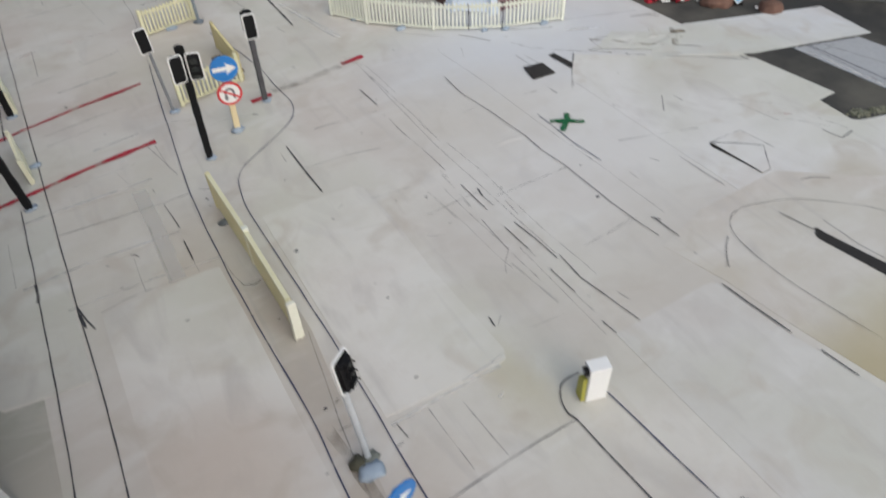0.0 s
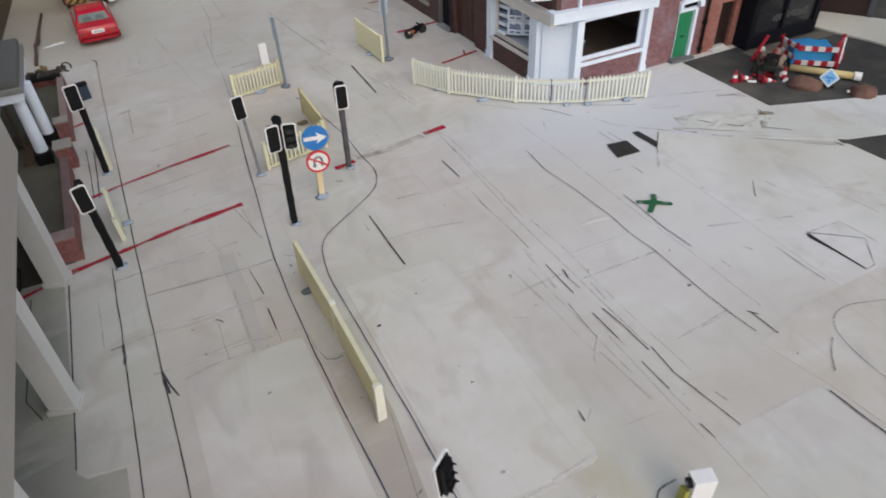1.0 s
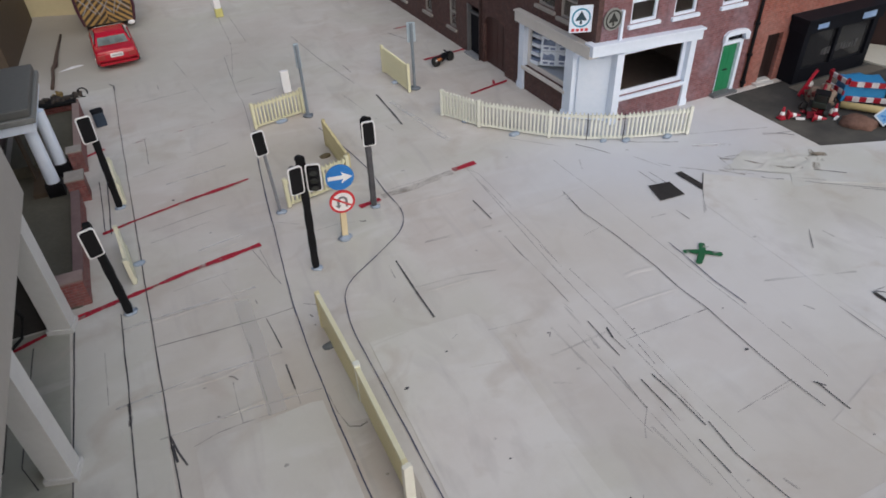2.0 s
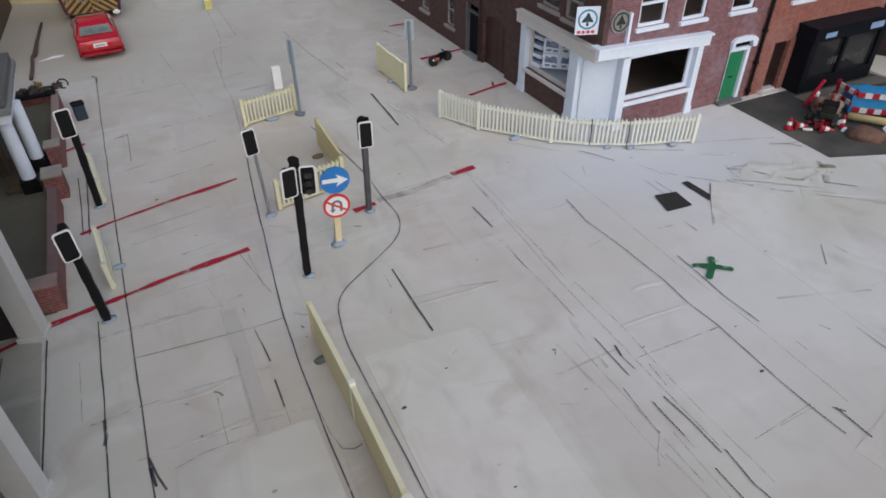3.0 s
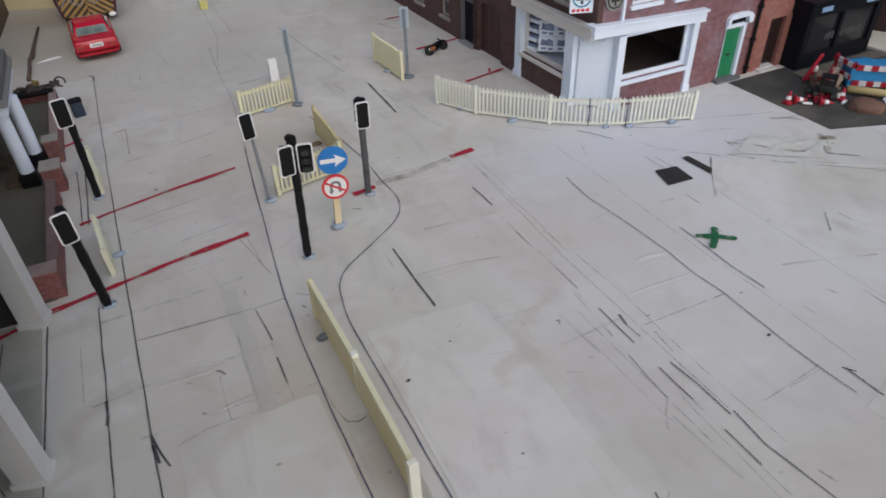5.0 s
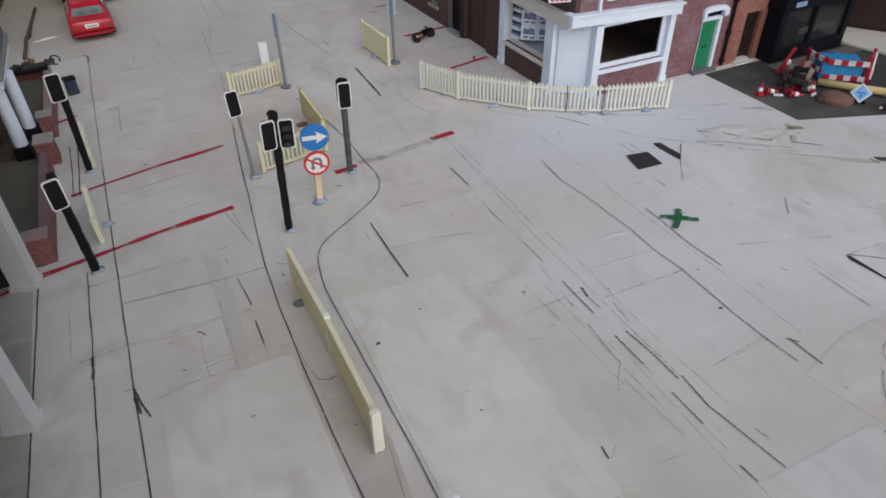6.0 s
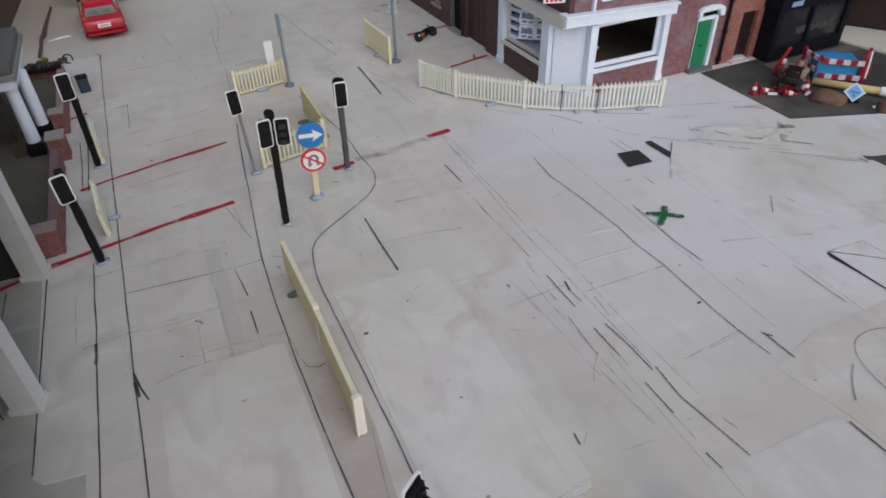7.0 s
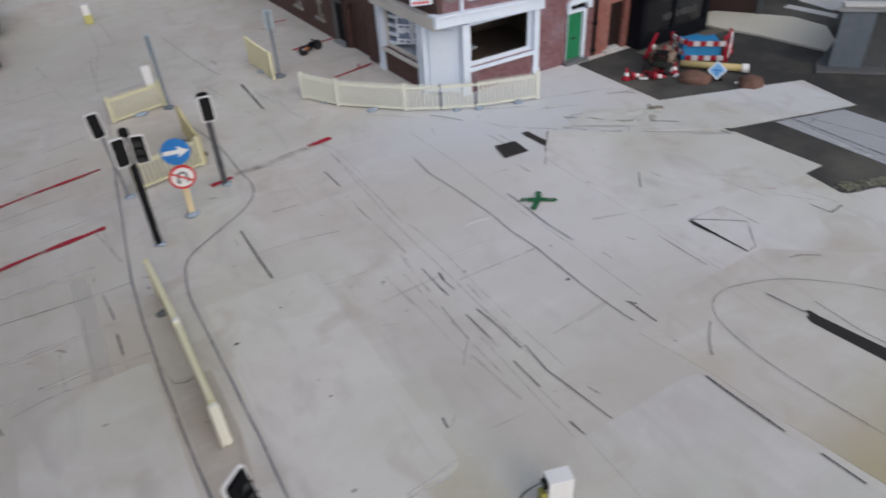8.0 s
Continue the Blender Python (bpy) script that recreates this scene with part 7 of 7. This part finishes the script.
for pts, w, ink in (([(5.6, 12.66), (6.3, 12.12), (7.02, 11.48)], 0.09, INK_MID), ([(7.0, 11.5), (6.6, 11.05), (6.1, 10.45)], 0.06, INK_MID), ([(5.6, 12.66), (6.4, 12.62), (7.13, 12.6)], 0.05, INK_FAINT), ([(6.1, 10.45), (5.74, 10.42)], 0.06, INK_MID)):
    pen("flap_line", pts, w, ink, "pen line along the flap", z=0.08)

# ---- road works in the yard ----
def barrier(p, q, label, boards=(0.35, 1.0), board_h=0.22, lean=0.0, tall=1.3, name="road_barrier"):
    """A red and white plank barrier between two posts, leaning back by some degrees."""
    root = thing(name, p[0], p[1], 0.04, math.degrees(math.atan2(q[1] - p[1], q[0] - p[0])), label, "barrier", "road works", rx=lean)
    n = math.hypot(q[0] - p[0], q[1] - p[1])
    for z in boards:
        bm = bmesh.new()
        box(bm, 0, n, -0.04, 0.04, z, z + board_h)
        part("striped_board", bm, REDWHITE, root, "red and white striped board", bevel=0.01)
    for u in (0.06, n - 0.06):
        bm = bmesh.new()
        box(bm, u - 0.06, u + 0.06, 0.045, 0.14, 0, tall)
        part("leg", bm, RED_PLASTIC, root, bevel=0.01)
    return root


def red_panel(p, q, label, tall=1.3, lean=0.0, rails=(0.1, 0.55, 1.05), uprights=2, ry=0.0):
    """An open red plastic panel of rails between uprights."""
    root = thing("red_barrier_panel", p[0], p[1], 0.04, math.degrees(math.atan2(q[1] - p[1], q[0] - p[0])), label, "barrier", "road works", rx=lean, ry=ry)
    n = math.hypot(q[0] - p[0], q[1] - p[1])
    for z in rails:
        bm = bmesh.new()
        box(bm, 0, n, -0.05, 0.05, z, z + 0.16)
        part("rail", bm, RED_BRIGHT, root, bevel=0.02)
    for k in range(uprights):
        bm = bmesh.new()
        u = n * k / (uprights - 1)
        box(bm, u - 0.07, u + 0.07, -0.07, 0.07, 0, tall if k == 0 or not ry else 0.6)
        part("upright", bm, RED_BRIGHT, root, bevel=0.02)
    return root


RED_BRIGHT = surface("bright_red_plastic", (0.34, 0.008, 0.026), (0.42, 0.014, 0.036), 0.4, 80, 500, 0.05)
barrier((15.85, 22.42), (17.3, 21.22), "red and white plank barrier before the blue sheet", (0.1, 0.82), 0.24, tall=1.05)
barrier((16.1, 23.75), (15.78, 22.5), "red and white plank barrier at the end of the blue sheet", (0.35, 0.88), tall=1.15)
panel = red_panel((17.4, 21.2), (18.45, 21.75), "red plastic barrier panel standing beside the blue sheet", 1.3, -10)
bm = bmesh.new()
tube(bm, [(0.12, -0.09, 0.2), (0.6, -0.09, 0.62), (1.1, -0.09, 1.15)], 0.045)
part("white_strip", bm, PAPER, panel, "white diagonal strip", smooth=True)
red_panel((14.68, 23.97), (15.2, 23.4), "red plastic barrier panel leaning by the black shopfront", 1.4, -4, (0.12, 0.4), ry=20)
tank = thing("blue_sheet_box", 16.86, 22.55, 0.04, -34, "bright blue sheeting over a box behind barriers", "cover")
bm = bmesh.new()
prism(bm, [(-0.92, -0.64), (0.94, -0.64), (0.9, 0.62), (-0.85, 0.6)], 0, 0.9)
bmesh.ops.subdivide_edges(bm, edges=bm.edges[:], cuts=5, use_grid_fill=True)
wind = random.Random(8)
for v in bm.verts:
    v.co.z += wind.uniform(-0.03, 0.03) * (v.co.z > 0.1)
part("sheeting", bm, BLUE_SHEET, tank, bevel=0.05, smooth=True)
bm = bmesh.new()
tube(bm, [(15.2, 22.1, 0.24), (16.1, 21.05, 0.23), (17.0, 19.9, 0.24)], 0.17, 14)
yellow = tagged(part("yellow_tube", bm, YELLOW, smooth=True), "pale yellow tube lying before the barriers", "tube", "road works")
bm = bmesh.new()
tube(bm, [(16.98, 19.93, 0.24), (17.17, 19.69, 0.24)], 0.21, 14)
part("white_end", bm, PAPER, yellow)
for k, (x, y, rx, ry, rz) in enumerate(((14.55, 20.6, 0.72, 0.5, 0.4), (16.14, 18.7, 0.55, 0.46, 0.38))):
    bm = bmesh.new()
    ball(bm, 0, 0, 0.05, rx, ry, rz, 3, 0.35, 5 + k)
    tagged(part("spoil_mound", bm, SOIL, at=spot(x, y, 0.03, rz=-45), smooth=True), "small heap of reddish-brown spoil on the asphalt", "spoil heap", "road works")
sign = thing("works_sign", 15.3, 20.0, 0.04, -48, "small square pale blue sign with white edge on a stand", "road sign")
PLATE = Matrix.Translation((0, 0, 0.48)) @ Matrix.Rotation(radians(-30), 4, "X") @ Matrix.Rotation(radians(42), 4, "Y")
bm = bmesh.new()
box(bm, -0.31, 0.31, -0.03, 0.03, -0.31, 0.31, PLATE)
plate = part("plate", bm, surface("pale_sign_edge", (0.50, 0.58, 0.66), (0.60, 0.68, 0.76), 0.4, 90, 400, 0), sign)
bm = bmesh.new()
box(bm, -0.24, 0.24, -0.045, -0.032, -0.24, 0.24, PLATE)
part("blue_face", bm, surface("mid_blue_print", (0.12, 0.32, 0.60), (0.20, 0.42, 0.68), 0.4, 250, 700, 0), plate)
bm = bmesh.new()
box(bm, -0.18, 0.18, -0.052, -0.046, -0.05, 0.04, PLATE @ Matrix.Rotation(radians(-40), 4, "Y"))
box(bm, -0.05, 0.05, -0.052, -0.0465, -0.2, -0.08, PLATE @ Matrix.Rotation(radians(-40), 4, "Y"))
part("dark_figure", bm, SIGN_BLUE, plate)
bm = bmesh.new()
box(bm, -0.05, 0.05, 0.12, 0.22, 0, 0.6), box(bm, -0.3, 0.3, 0.0, 0.36, 0, 0.06)
part("stand", bm, BLACK, sign)


def cone(x, y, rz=0.0, fallen=False):
    root = thing("traffic_cone", x, y, 0.04 if not fallen else 0.2, rz, "small red and white traffic cone" + (" lying on its side" if fallen else " standing on the asphalt"), "traffic cone", "traffic cones", rx=90 if fallen else 0)
    bm = bmesh.new()
    prism(bm, rounded(0.34, 0.34, 0.05), 0, 0.06)
    part("foot", bm, RED_BRIGHT, root)
    for z0, z1, r0, r1 in ((0.06, 0.2, 0.14, 0.11), (0.36, 0.56, 0.08, 0.04)):
        bm = bmesh.new()
        cyl(bm, 0, 0, z0, z1, r0, r1)
        part("red_band", bm, RED_BRIGHT, root)
    bm = bmesh.new()
    cyl(bm, 0, 0, 0.2, 0.36, 0.111, 0.08)
    part("white_band", bm, PAPER, root)


cone(12.16, 22.62), cone(12.4, 22.52, 60, True), cone(13.2, 21.85, 40, True), cone(14.45, 21.75), cone(14.05, 22.55, 20)
dig = thing("plant_machine", 14.1, 22.35, 0.04, 35, "small dark toy excavator among the cones and barriers", "machine", "road works")
for s in (-1, 1):
    bm = bmesh.new()
    prism(bm, rounded(1.1, 0.28, 0.13, cy=0.16), s * 0.36 - 0.1, s * 0.36 + 0.1, "y")
    part("track", bm, TYRE, dig, bevel=0.02)
bm = bmesh.new()
box(bm, -0.42, 0.4, -0.3, 0.3, 0.32, 0.62)
part("engine_deck", bm, surface("dark_green_paint", (0.010, 0.016, 0.012), (0.022, 0.03, 0.024), 0.4, 90, 500, 0.1), dig, bevel=0.05)
bm = bmesh.new()
for x, y in ((-0.38, -0.27), (0.1, -0.27), (-0.38, 0.27), (0.1, 0.27)):
    box(bm, x - 0.03, x + 0.03, y - 0.03, y + 0.03, 0.62, 0.95)
box(bm, -0.43, 0.16, -0.32, 0.32, 0.95, 1.0)
part("cab_frame", bm, BLACK, dig)
bm = bmesh.new()
tube(bm, [(0.35, 0, 0.5), (0.65, 0, 0.95), (1.0, 0, 0.9), (1.2, 0, 0.45)], 0.07)
part("boom", bm, RED_PLASTIC, dig, smooth=True)
bm = bmesh.new()
prism(bm, [(1.1, 0.5), (1.4, 0.46), (1.44, 0.16), (1.18, 0.1)], -0.16, 0.16, "y")
part("bucket", bm, BLACK, dig)

# a tumbled heap of tan and red rubble behind the machine, with lengths of plank and pipe
DULLRED = surface("dull_brick_red", (0.12, 0.02, 0.02), (0.20, 0.05, 0.04), 0.8, 150, 700, 0.4)
TAN = surface("dusty_tan", (0.16, 0.12, 0.09), (0.26, 0.20, 0.155), 0.85, 150, 700, 0.4)
bm = bmesh.new()
ball(bm, 0, 0, 0.1, 0.62, 0.5, 0.75, 3, 0.5, 21)
tagged(part("rubble_mound", bm, TAN, at=spot(15.05, 23.05, 0.03, rz=-50), smooth=True), "heap of dusty tan rubble beside the excavator", "rubble heap", "road works")
rng = random.Random(17)
for k in range(20):
    t = rng.random()
    x, y = 13.5 + 1.7 * t + rng.uniform(-0.4, 0.4), 22.0 + 1.3 * t + rng.uniform(-0.5, 0.5)
    w, d, h = rng.choice(((0.7, 0.12, 0.1), (0.35, 0.25, 0.2), (0.5, 0.14, 0.12), (0.3, 0.2, 0.3)))
    bm = bmesh.new()
    box(bm, -w / 2, w / 2, -d / 2, d / 2, 0, h)
    near = max(0.0, 1 - math.hypot(x - 15.05, y - 23.05) / 0.75)
    ob = part("rubble_piece", bm, rng.choice((DULLRED, DULLRED, RED_PLASTIC, DULLRED, BLACK, DARK)), bevel=0.02, at=spot(x, y, 0.03 + 0.6 * near, rng.uniform(-25, 25), rng.uniform(-25, 25), rng.uniform(0, 180)))
    tagged(ob, "loose piece of rubble or plank in the road works", "rubble", "loose rubble")
for x, y, rz in ((12.82, 22.15, -35), (14.25, 21.45, 20), (15.85, 19.1, -30)):
    bm = bmesh.new()
    box(bm, -0.2, 0.2, -0.06, 0.06, 0, 0.08)
    tagged(part("white_offcut", bm, PAPER, at=spot(x, y, 0.035, 0, 0, rz), bevel=0.01), "short white plastic offcut on the asphalt", "offcut", "loose rubble")
for x, y, k in ((14.4, 21.85, 1), (15.35, 23.3, 2), (15.0, 23.75, 3)):
    bm = bmesh.new()
    ball(bm, 0, 0, 0.12, 0.13, 0.12, 0.16, 2, 0.3, k)
    tagged(part("pale_lump", bm, SHADEWHITE, at=spot(x, y, 0.05 if k == 1 else 0.5), smooth=True), "pale lump of plaster among the rubble", "rubble", "loose rubble")
